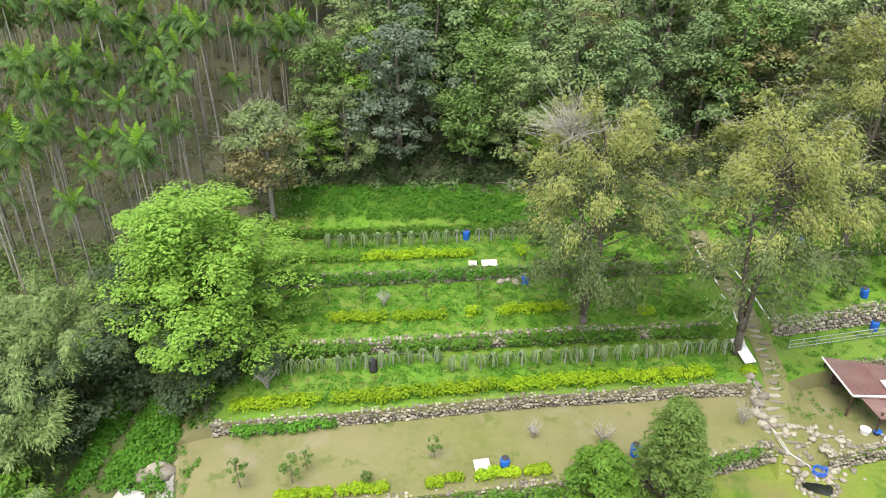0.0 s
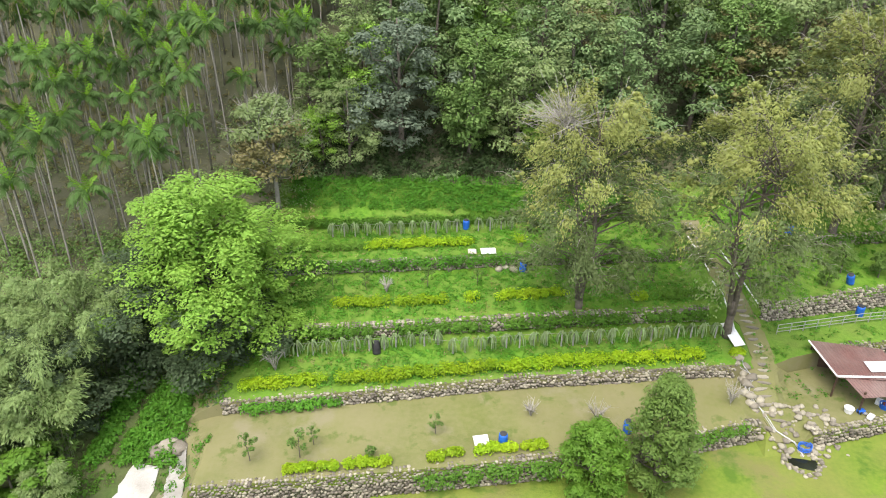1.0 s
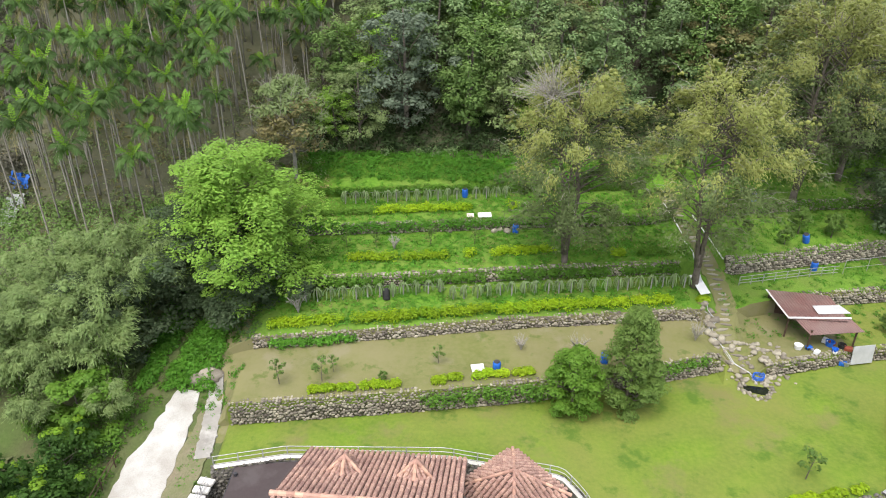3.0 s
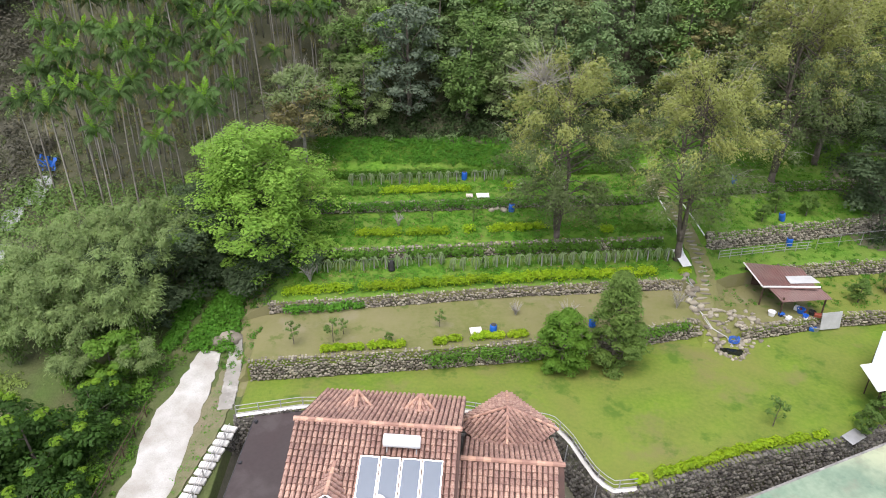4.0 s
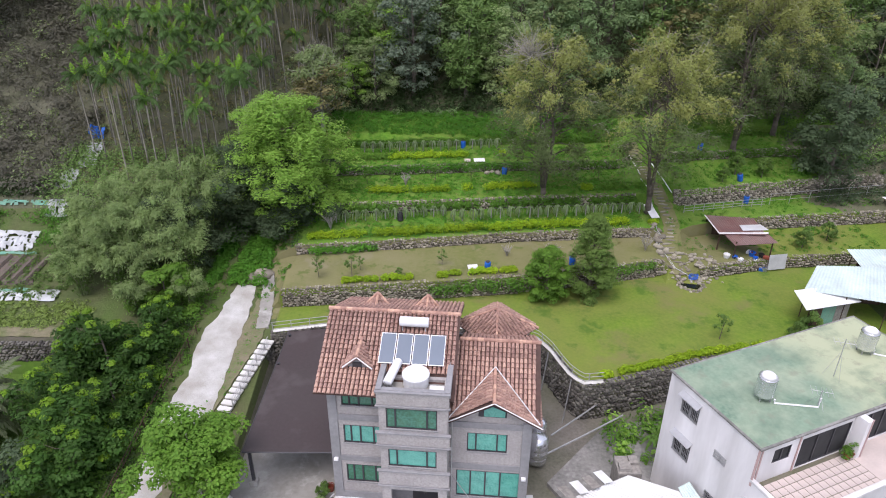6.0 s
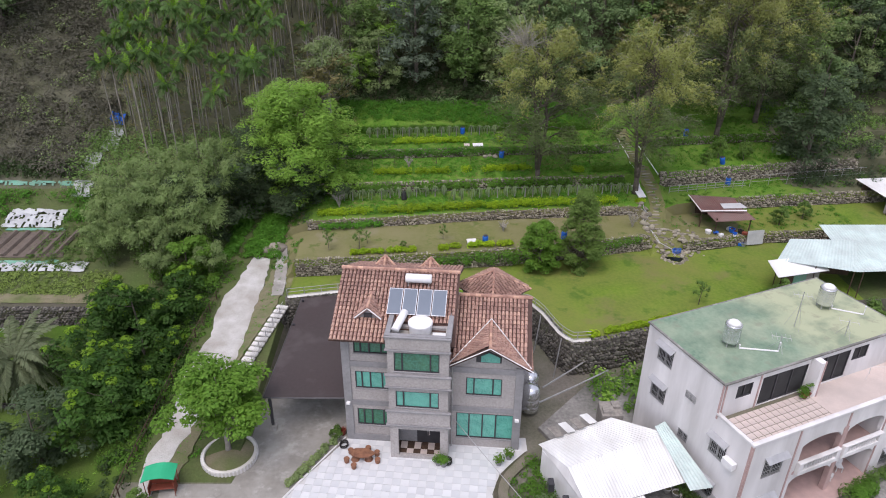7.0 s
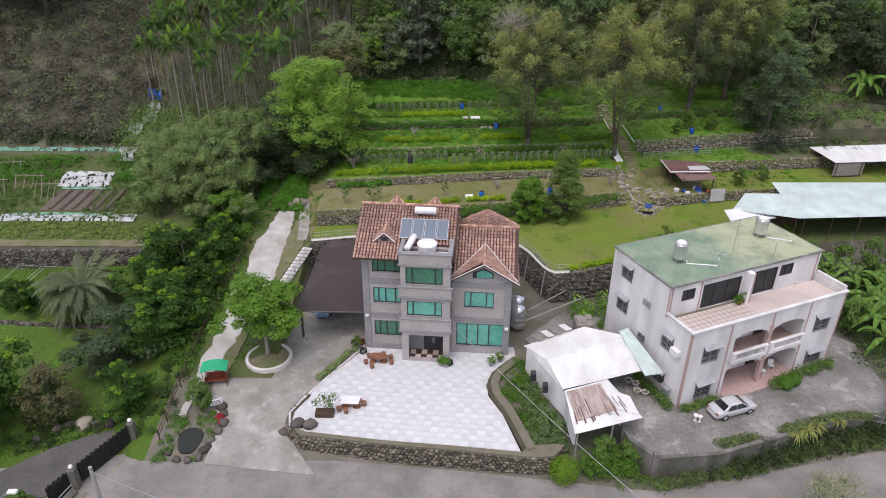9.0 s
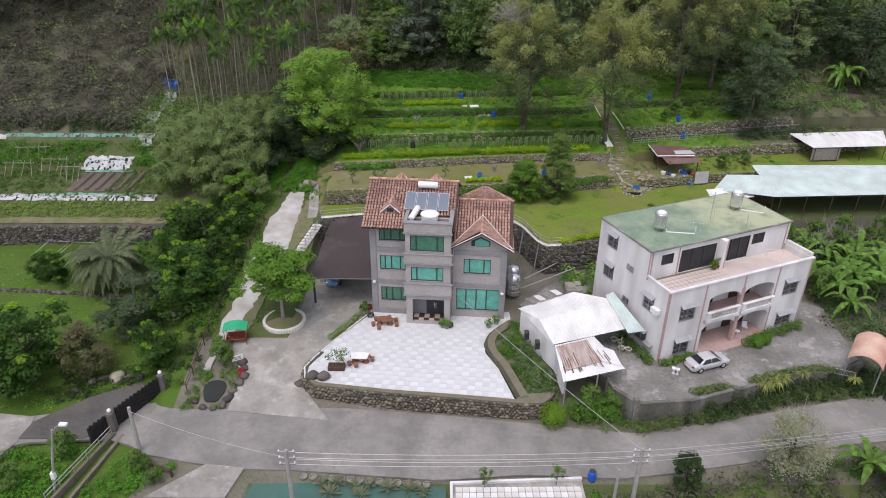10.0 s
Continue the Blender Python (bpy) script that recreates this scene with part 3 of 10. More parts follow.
def make_ground():
    xs = np.unique(np.concatenate([np.arange(-110, -30, 2.5), np.arange(-30, 60, 0.75), np.arange(60, 121, 3.0), [-15.8, -15.55, -15.3]]))
    rows = []  # (function of x -> y, line index, side)
    ycols = []
    for x in xs:
        y = [float(lerp_line(l, x)) for l in LINES]
        col = list(np.concatenate([np.linspace(-70, -20, 8)[:-1], np.linspace(-20, 4, 26)[:-1], np.linspace(4, y[0] - 0.03, 12)]))
        zone = [0] * len(col)
        for k in range(5):
            seg = list(np.linspace(y[k] + 0.03, y[k + 1] - 0.03, 10))
            col += seg
            zone += [k + 1] * len(seg)
        seg = list(np.concatenate([np.linspace(y[5] + 0.03, 60, 10)[:-1], np.linspace(60, 150, 46)]))
        col += seg
        zone += [6] * len(seg)
        ycols.append(col)
    ny, nx = len(ycols[0]), len(xs)
    verts = np.zeros((nx, ny, 3))
    for i, x in enumerate(xs):
        for j, y in enumerate(ycols[i]):
            z = ground_z(x, y)
            rough = 0.0 if y < 26 and x > -26 else 0.12
            z += rough * noise.noise(Vector((x * 0.35, y * 0.35, 1.0))) + (0.8 * noise.noise(Vector((x * 0.07, y * 0.07, 5.0))) if zone[j] == 6 and y > 62 else 0)
            verts[i, j] = x, y, z
    faces, slots = [], []
    for i in range(nx - 1):
        xm = (xs[i] + xs[i + 1]) / 2
        for j in range(ny - 1):
            z = zone[j]
            ym = ycols[i][j]
            if xm < -15.6:
                s = (7 if xm < -41 - (ym - 50) * 0.3 else 3) if ym > 41 else (6 if xm < -24 and ym < 22.6 else 4)
                if xm > -17.6 + 0.8 * math.sin(ym * 0.9) and 25 < ym < 46:
                    s = 1
                if -24 < xm and ym < 3:
                    s = 5
            elif z == 0:
                s = 5 if ym > -14 else 4
            elif z == 1:
                s = 0 if xm < 40 else 4
            elif z == 2:
                s = 1 if xm < 33 else 0
            elif z in (3, 4, 5):
                s = 2 if xm < 43 + 2 * math.sin(ym * 0.8) else 3
            else:
                s = 2 if ym < 58.8 and xm < 50 else 3
            faces.append((i * ny + j, (i + 1) * ny + j, (i + 1) * ny + j + 1, i * ny + j + 1))
            slots.append(s)
    b = Build()
    b.v, b.f, b.m, b.n = [verts.reshape(-1, 3)], faces, slots, nx * ny
    one("ground", b, [M[k] for k in ("lawn", "sandy", "grass", "litter", "weeds", "dirt", "orchard", "scrub")], "stepped garden ground of lawn, thin grass and soil below a wooded slope", "ground", kind="structure", smooth=False)


make_ground()


# ---- paving ----
def strip(name, left, right, mat, label, category, lift=0.02, thick=0.25, z=None, kind="structure", ragged=0.0):
    """A paved band between two edge lines; its heights follow z(x, y)."""
    b = Build()
    pts = []
    for edge in (left, right):
        e = np.array(edge, float)
        s = np.r_[0, np.cumsum(np.hypot(*np.diff(e, axis=0).T))]
        t = np.linspace(0, s[-1], 60)
        q = np.stack([np.interp(t, s, e[:, 0]), np.interp(t, s, e[:, 1])], 1)
        q[:, 0] += [ragged * (noise.noise(Vector((k * 0.23, len(pts) * 9.0, 2.0))) + 0.7 * noise.noise(Vector((k * 0.9, len(pts) * 5.0, 7.0)))) for k in range(60)]
        pts.append(q)
    a, c = pts
    top = [[(p[0], p[1], (z or ground_z)(p[0], p[1]) + lift) for p in (a[i] * (1 - w) + c[i] * w for w in np.linspace(0, 1, 7))] for i in range(60)]
    v = np.array(top).reshape(-1, 3)
    f = [(i * 7 + j, i * 7 + j + 1, (i + 1) * 7 + j + 1, (i + 1) * 7 + j) for i in range(59) for j in range(6)]
    n = len(v)
    rim = [i * 7 for i in range(60)] + [59 * 7 + j for j in range(1, 7)] + [i * 7 + 6 for i in range(58, -1, -1)] + [j for j in range(5, 0, -1)]
    low = v[rim] - (0, 0, thick)
    f += [(rim[i], n + i, n + (i + 1) % len(rim), rim[(i + 1) % len(rim)]) for i in range(len(rim))]
    b.add(np.concatenate([v, low]), f)
    return one(name, b, mat, label, category, kind=kind)


def road_z(x, y):
    return -1.45


strip("road", [(-60, -12), (-42, -7.6), (-35.2, -6.2), (-31.8, -5.6), (-27.7, -5.0), (-24.6, -4.3), (-19.4, -5.4), (-12.6, -4.9), (-5.5, -5.55), (0, -6.15), (5.6, -6.9), (8.4, -7.3), (15, -8.2), (23.7, -6.4), (34.6, -3.9), (40, -3.0), (60, -2)],
      [(-60, -17), (-42, -11.6), (-34, -9.3), (-28.5, -8.9), (-26.8, -9.1), (-24.3, -10.6), (-20.3, -11.5), (-16.2, -12.1), (-12.3, -12.2), (-1, -13.2), (5.4, -12.6), (12.5, -13.0), (17, -12.4), (23.2, -11.3), (31.7, -9.4), (42, -8), (60, -7)],
      M["asphalt"], "worn grey concrete lane, patched and stained", "road", z=road_z)
def drive_z(x, y):
    return float(np.interp(y, [-6.6, -5.5, 2.5, 30], [-1.44, -1.4, 0.02, 0.02]))


strip("driveway", [(-19.3, -5.6), (-18.9, -1.7), (-20.5, 1.0), (-21.0, 6), (-19.0, 12), (-15.6, 14), (-15.6, 22.3)],
      [(-10.5, -6.7), (-13.2, -3.0), (-13.1, -1.1), (-10.8, 3.3), (-7.9, 7.6), (-8.0, 14), (-8.0, 22.3)],
      M["concrete"], "stained concrete driveway rising from the lane to the carport", "driveway", z=drive_z, lift=0.04)


def ramp_z(x, y):
    return float(np.interp(y, [-6, 2, 30], [-1.45, 0.0, 3.3]))


strip("track", [(-22.5, -1.2), (-22.2, 2), (-22.4, 5.4), (-22.0, 9), (-22.2, 14), (-21.6, 18), (-21.8, 23.6), (-20.9, 27), (-20.4, 30.4)],
      [(-21.9, -1.2), (-21.2, 2), (-20.6, 5.4), (-19.7, 9), (-18.5, 13.7), (-18.4, 17.3), (-18.4, 22), (-18.4, 28), (-18.6, 30.6)], M["track_gravel"], "white crushed-gravel track climbing beside the garden", "track", z=ramp_z, lift=0.12, ragged=0.35)


strip("dirt_path", [(-21.2, 3.0), (-20.0, 14.4), (-18.8, 22), (-17.6, 30.5)], [(-19.6, 3.2), (-18.6, 13.5), (-16.6, 21.8), (-16.2, 26.6)], M["earth"], "bare earth verge between the track and the steps", "path", z=ramp_z, lift=0.09, ragged=0.3)
# ---- dry stone walls ----
ICO = None


def ico():
    global ICO
    if ICO is None:
        bm = bmesh.new()
        bmesh.ops.create_icosphere(bm, subdivisions=1, radius=1.0)
        ICO = np.array([q.co[:] for q in bm.verts]), [[q.index for q in p.verts] for p in bm.faces]
        bm.free()
    return ICO


def stones_mesh(name, centres, sizes, turns, rng, mat, detail=0):
    """Rounded, uneven stones as one mesh."""
    base, faces = ico()
    k = len(centres)
    v = base[None] * (1 + rng.uniform(-0.3, 0.26, (k, len(base), 1))) * sizes[:, None]
    c, s = np.cos(turns), np.sin(turns)
    x = v[..., 0] * c[:, None] - v[..., 1] * s[:, None]
    y = v[..., 0] * s[:, None] + v[..., 1] * c[:, None]
    v = np.stack([x, y, v[..., 2]], -1) + centres[:, None]
    b = Build()
    b.v = [v.reshape(-1, 3)]
    fa = (np.array(faces)[None] + (np.arange(k) * len(base))[:, None, None]).reshape(-1, 3)
    b.f, b.m, b.n = fa.tolist(), [0] * len(fa), k * len(base)
    return b.mesh(name, mat, smooth=True)


def stone_wall(name, line, low, high, label, mat="stone", seed=0, size=0.3, thick=0.45, batter=0.2, cap=True):
    """A wall of field stones along a plan line, from low to high (numbers or functions of place); the face is to the right of the line."""
    rng = rand(seed)
    e = np.array(line, float)
    s = np.r_[0, np.cumsum(np.hypot(*np.diff(e, axis=0).T))]
    lo = low if callable(low) else (lambda x, y: low)
    hi = high if callable(high) else (lambda x, y: high)
    t = np.arange(0, s[-1] + 0.01, 0.6)
    px, py = np.interp(t, s, e[:, 0]), np.interp(t, s, e[:, 1])
    dx, dy = np.gradient(px), np.gradient(py)
    nn = np.hypot(dx, dy) + 1e-9
    ox, oy = dy / nn, -dx / nn
    root = thing(name, (0, 0, 0), label, "stone wall", kind="structure")
    b = Build()
    rows = []
    for i in range(len(t)):
        z0, z1 = lo(px[i], py[i]) - 0.3, hi(px[i], py[i])
        rows.append([(px[i] + ox[i] * (batter - 0.12), py[i] + oy[i] * (batter - 0.12), z0), (px[i] - ox[i] * 0.05, py[i] - oy[i] * 0.05, z1 - 0.06), (px[i] - ox[i] * thick, py[i] - oy[i] * thick, z1 - 0.06), (px[i] - ox[i] * thick, py[i] - oy[i] * thick, z0)])
    k = len(rows)
    b.add(np.array(rows).reshape(-1, 3), [(i * 4 + j, (i + 1) * 4 + j, (i + 1) * 4 + (j + 1) % 4, i * 4 + (j + 1) % 4) for i in range(k - 1) for j in range(4)] + [(0, 1, 2, 3), (k * 4 - 1, k * 4 - 2, k * 4 - 3, k * 4 - 4)])
    part("wall_core", b, M["mortar"], root)
    cen, siz, tur = [], [], []
    for u in np.arange(0, s[-1], size * 0.98):
        x, y = np.interp(u, s, e[:, 0]), np.interp(u, s, e[:, 1])
        i = min(int(u / 0.6), k - 1)
        z0, z1 = lo(x, y), hi(x, y)
        h = z1 - z0
        if h < 0.12:
            continue
        nrow = max(1, int(round(h / (size * 0.78))))
        for r in range(nrow):
            g = (r + 0.5) / nrow
            q = rng.uniform(0.55, 1.5)
            uu = u + (size / 2 if r % 2 else 0) + rng.uniform(-0.06, 0.06)
            x, y = np.interp(uu, s, e[:, 0]), np.interp(uu, s, e[:, 1])
            off = batter * (1 - g) - 0.1 + rng.uniform(-0.03, 0.05)
            cen.append((x + ox[i] * off, y + oy[i] * off, z0 + g * h + rng.uniform(-0.08, 0.08)))
            siz.append((size * 0.56 * q, size * 0.45, size * 0.43 * (0.55 + 0.45 * q) * rng.uniform(0.8, 1.25)))
            tur.append(math.atan2(-ox[i], oy[i]) + rng.uniform(-0.2, 0.2))
        for off in (0.12, 0.36) if cap else ():
            cen.append((x - ox[i] * off, y - oy[i] * off, z1 - 0.04 + rng.uniform(-0.02, 0.06)))
            siz.append((size * 0.55 * q, size * 0.5 * rng.uniform(0.7, 1.2), size * 0.3 * rng.uniform(0.5, 1.2)))
            tur.append(rng.uniform(0, 6.28))
    ob = part("stones", stones_mesh("stones", np.array(cen), np.array(siz), np.array(tur), rng, M[mat]), None, root)
    tagged(ob, kind="stuff")
    return root


def on_line(line, xs):
    return [(float(x), float(lerp_line(line, x))) for x in xs]


def level(k, side):
    lows, highs = (LOW_L, LOW_R), (HIGH_L, HIGH_R)
    return lambda x, y: float((lambda w: (lows, highs)[side][0][k] * (1 - w) + (lows, highs)[side][1][k] * w)(step01(19.5, 24.5, x)))


stone_wall("wall_lawn", on_line(PIT, np.arange(-15.3, 33, 0.6)), level(0, 0), 3.35, "tall dark retaining wall of round field stones under the lawn", "dark_stone", 1, 0.34)
stone_wall("wall_terrace_1", on_line(W1, np.arange(-15.3, 22.2, 0.6)), level(1, 0), level(1, 1), "low dry stone wall holding the sandy terrace", "stone", 2, 0.26)
stone_wall("wall_terrace_2", on_line(W2, np.arange(-15.0, 22.0, 0.6)), level(2, 0), level(2, 1), "long dry stone wall below the vine terrace", "stone", 3, 0.26)
stone_wall("wall_terrace_3", on_line(W3, np.arange(-14.5, 21.5, 0.6)), level(3, 0), level(3, 1), "overgrown dry stone terrace wall", "stone", 4, 0.28)
stone_wall("wall_terrace_4", on_line(W4, np.arange(-13.5, 22.0, 0.6)), level(4, 0), level(4, 1), "overgrown dry stone wall of the upper terrace", "stone", 5, 0.28)
stone_wall("wall_east_1", on_line(W1, np.arange(25.4, 60, 0.6)), level(1, 0), level(1, 1), "low stone wall beside the garden shed", "stone", 6, 0.28)
stone_wall("wall_east_2", on_line(W2, np.arange(30.5, 62, 0.6)), level(2, 0), level(2, 1), "dry stone wall behind the garden shed", "stone", 7, 0.3)
stone_wall("wall_east_3", on_line(W3, np.arange(25.4, 52, 0.6)), level(3, 0), level(3, 1), "dry stone terrace wall below an orchard strip", "stone", 8, 0.3)
stone_wall("wall_east_4", on_line(W4, np.arange(26.5, 54, 0.6)), level(4, 0), level(4, 1), "overgrown stone wall of the upper orchard", "stone", 9, 0.3)
stone_wall("wall_field", [(x, 22.35) for x in np.arange(-64, -29.9, 0.8)], -0.75, 2.1, "dark stone wall below the vegetable field", "dark_stone", 10, 0.34, thick=1.3)

# courtyard: a raised, tiled platform with a stone retaining wall on the lane
COURT = [(-8.1, 7.7), (-10.9, 3.2), (-12.6, 0.2), (-13.3, -1.4), (-13.0, -2.9), (-11.5, -3.6), (-5.4, -4.55), (0, -5.1), (5.2, -5.75), (4.1, -1.5), (3.1, 0.7), (2.95, 2.2), (3.6, 4.0), (5.9, 6.4), (5.9, 7.7)]
court = thing("courtyard", (0, 0, 0), "raised courtyard paved in pale checkered tiles before the stone house", "courtyard", kind="structure")
part("platform", Build().prism(COURT, -1.9, -0.02), M["grout"], court)
stone_wall("wall_courtyard", [(-12.3, 1.0), (-13.4, -1.2), (-13.35, -3.0), (-12.0, -4.1), (-5.5, -5.1), (0, -5.7), (5.6, -6.4), (7.6, -6.3), (8.6, -5.0)], -1.5, 0.1, "courtyard retaining wall of dark field stones along the lane", "court_stone", 11, 0.34, cap=False)


# ---- main house ----
HOUSE = pose(-1.6, 7.1, 0, 0, 0, -5)
house = thing("house", HOUSE, "three-storey granite-clad house with clay tile roofs and green windows", "house")


def window(parent, u0, z0, u1, z1, v, panes, name="window", glass="curtain", depth=0.12, frame_mat="dark_frame", sill=True):
    """A framed window set in a wall face that looks towards -v; pane edges are given as fractions."""
    b = Build()
    w = 0.07
    f = v - 0.03
    b.box(u0, f, z0, u1, v + depth, z0 + w).box(u0, f, z1 - w, u1, v + depth, z1).box(u0, f, z0 + w, u0 + w, v + depth, z1 - w).box(u1 - w, f, z0 + w, u1, v + depth, z1 - w)
    for p in panes:
        x = u0 + (u1 - u0) * p
        b.box(x - 0.05, f, z0 + w, x + 0.05, v + depth, z1 - w)
    win = part(name, b, M[frame_mat], parent)
    g = Build().box(u0 + w, v + 0.05, z0 + w, u1 - w, v + 0.09, z1 - w)
    part("pane", g, M[glass], win)
    if sill:
        part("sill", Build().box(u0 - 0.08, v - 0.1, z0 - 0.1, u1 + 0.08, v + 0.02, z0 - 0.002, bevel=0.02), M["granite_band"], win)
    return win


def wall_with_holes(b, u0, u1, z0, z1, v0, v1, holes, slot=0):
    """A wall slab in the u-z plane, v0 front to v1 back, with rectangular openings (u0, z0, u1, z1)."""
    us = sorted({u0, u1, *[h[0] for h in holes], *[h[2] for h in holes]})
    zs = sorted({z0, z1, *[h[1] for h in holes], *[h[3] for h in holes]})
    def solid(i, j):
        if not (0 <= i < len(us) - 1 and 0 <= j < len(zs) - 1):
            return False
        um, zm = (us[i] + us[i + 1]) / 2, (zs[j] + zs[j + 1]) / 2
        return not any(h[0] < um < h[2] and h[1] < zm < h[3] for h in holes)
    for i in range(len(us) - 1):
        for j in range(len(zs) - 1):
            if not solid(i, j):
                continue
            a, c, d, e = us[i], us[i + 1], zs[j], zs[j + 1]
            v = [(a, v0, d), (c, v0, d), (c, v0, e), (a, v0, e), (a, v1, d), (c, v1, d), (c, v1, e), (a, v1, e)]
            f = [(0, 1, 2, 3), (5, 4, 7, 6)]
            if not solid(i - 1, j): f.append((4, 0, 3, 7))
            if not solid(i + 1, j): f.append((1, 5, 6, 2))
            if not solid(i, j - 1): f.append((4, 5, 1, 0))
            if not solid(i, j + 1): f.append((3, 2, 6, 7))
            b.add(v, f, slot)


def weld(ob):
    """Joins the wall's pieces along their common edges."""
    bm = bmesh.new()
    bm.from_mesh(ob.data)
    bmesh.ops.remove_doubles(bm, verts=bm.verts, dist=0.0005)
    bm.to_mesh(ob.data)
    bm.free()
    return ob


WIN_L = [(-5.45, 8.25, -2.95, 9.4), (-5.45, 5.05, -2.95, 6.6), (-5.45, 1.5, -2.95, 3.08)]
WIN_T = [(-2.25, 8.15, 0.92, 9.75), (-2.2, 4.95, 0.88, 6.4)]
WIN_R = [(2.72, 5.0, 5.33, 6.6), (2.05, 0.85, 6.4, 3.25)]
DOOR = (-2.1, 0.25, 0.98, 2.85)
b = Build()
wall_with_holes(b, -6.3, -2.6, -0.1, 10.0, 0, 0.3, WIN_L)
weld(part("wall_front", b, M["granite_clad"], house))
b = Build()
wall_with_holes(b, 1.5, 6.8, -0.1, 7.9, 0, 0.3, WIN_R)
weld(part("wall_front", b, M["granite_clad"], house))
b = Build()
wall_with_holes(b, -2.7, 1.55, -0.1, 10.75, -1.7, -1.4, WIN_T + [DOOR])
b.box(-2.7, -1.4, -0.1, -2.4, 0.3, 10.75).box(1.25, -1.4, -0.1, 1.55, 0.3, 10.75).box(-2.4, 0.0, 7.0, 1.25, 0.3, 10.75).box(-2.4, -1.4, 10.3, 1.25, 0.0, 10.5)
weld(part("tower_wall", b, M["granite_clad"], house))
b = Build()
b.box(-6.3, 0.3, -0.1, -6.0, 9.2, 10.0).box(6.5, 0.3, -0.1, 6.8, 9.2, 7.9).box(-6.0, 8.9, -0.1, 6.5, 9.2, 8.0)
b.box(-6.0, 0.3, 3.2, 6.5, 8.9, 3.3).box(-6.0, 0.3, 6.7, 6.5, 8.9, 6.8)
b.prism([(-6.3, 0.3), (-6.0, 0.3), (-6.0, 4.4), (-6.3, 4.4)], 9.9, [10.6, 10.6, 12.4, 12.4])
b.prism([(-6.3, 4.4), (-6.0, 4.4), (-6.0, 9.2), (-6.3, 9.2)], 9.9, [12.4, 12.4, 10.3, 10.3])
part("side_wall", b, M["granite_clad"], house)
b = Build()  # gable face of the right wing
b.add([(1.5, 0, 7.9), (6.8, 0, 7.9), (4.3, 0, 9.35), (1.5, 0.3, 7.9), (6.8, 0.3, 7.9), (4.3, 0.3, 9.35)], [(0, 1, 2), (5, 4, 3), (1, 4, 5, 2), (3, 0, 2, 5), (0, 3, 4, 1)])
part("gable_wall", b, M["granite_clad"], house)
for z in (3.45, 7.05):
    for u0, u1 in ((-6.36, -2.7), (1.55, 6.86)):
        part("band", Build().box(u0, -0.08, z, u1, 0.0, z + 0.5, bevel=0.02), M["granite_band"], house)
for u in (-6.36, 6.26):
    part("corner_pier", Build().box(u, -0.1, -0.1, u + 0.6, -0.003, 9.6 if u < 0 else 7.7, bevel=0.02), M["granite_band"], house)
part("plinth", Build().box(-5.76, -0.1, -0.1, -2.72, -0.004, 0.6, bevel=0.02), M["granite_band"], house)
for z0, z1, o in ((3.3, 4.72, 0.16), (6.8, 7.95, 0.16), (9.95, 11.15, 0.1)):
    bb = part("balcony_band", Build().box(-2.7 - o, -1.7 - o, z0 + 0.12, 1.55 + o, -1.702, z1 - 0.12, bevel=0.03), M["granite_clad"], house, "projecting speckled stone band on the tower")
    part("lip", Build().box(-2.7 - o - 0.08, -1.7 - o - 0.08, z0, 1.55 + o + 0.08, -1.703, z0 + 0.12, bevel=0.02), M["granite_band"], bb)
    part("lip", Build().box(-2.7 - o - 0.08, -1.7 - o - 0.08, z1 - 0.12, 1.55 + o + 0.08, -1.703, z1, bevel=0.02), M["granite_band"], bb)
b = Build()  # parapet of the tower roof
b.box(-2.86, -1.697, 10.75, -2.5, 2.2, 11.2, bevel=0.02).box(1.35, -1.697, 10.75, 1.71, 2.2, 11.2, bevel=0.02).box(-2.5, -1.697, 10.5, 1.35, -1.4, 11.17, bevel=0.02)
part("parapet", b, M["granite_band"], house)
for h, g in zip(WIN_L, ("curtain_dark", "curtain", "curtain_dark")):
    window(house, *h, 0.06, (0.2, 0.45, 0.8), glass=g)
for h, g in zip(WIN_T, ("curtain_dark", "curtain")):
    window(house, *h, -1.64, (0.18, 0.8), glass=g)
window(house, *WIN_R[0], 0.06, (0.22, 0.75))
window(house, *WIN_R[1], 0.06, (0.22, 0.45, 0.68), glass="curtain")
b = Build().add([(3.4, -0.04, 8.05), (5.2, -0.04, 8.05), (5.2, -0.04, 8.6), (4.3, -0.04, 9.05), (3.4, -0.04, 8.6), (3.4, 0.0, 8.05), (5.2, 0.0, 8.05), (5.2, 0.0, 8.6), (4.3, 0.0, 9.05), (3.4, 0.0, 8.6)], [(0, 1, 2, 3, 4), (0, 5, 6, 1), (1, 6, 7, 2), (2, 7, 8, 3), (3, 8, 9, 4), (4, 9, 5, 0)])
gw = part("gable_window", b, M["dark_frame"], house)
part("pane", Build().add([(3.75, -0.06, 8.1), (5.1, -0.06, 8.1), (5.1, -0.06, 8.55), (4.3, -0.06, 8.92), (3.75, -0.06, 8.6)], [(0, 1, 2, 3, 4)]), M["curtain"], gw)
b = Build().box(-2.35, -1.3, 0.24, 1.2, 0.0, 0.26)
part("porch_back", Build().box(-2.4, -0.1, 0.2, 1.25, -0.02, 3.2), M["granite_band"], house)
part("porch_floor", Build().box(-2.39, -1.69, -0.05, 1.24, -0.1, 0.2), M["dark_wood"], house, "checkered brown porch tiles")
d = part("door", Build().box(-0.9, -0.16, 0.2, 0.9, -0.1, 2.5, bevel=0.02), M["dark_frame"], house, "dark double entrance door")
for u in (-0.06, 0.06):
    part("handle", Build().box(u - 0.015, -0.22, 1.0, u + 0.015, -0.16, 1.6), M["steel"], d)
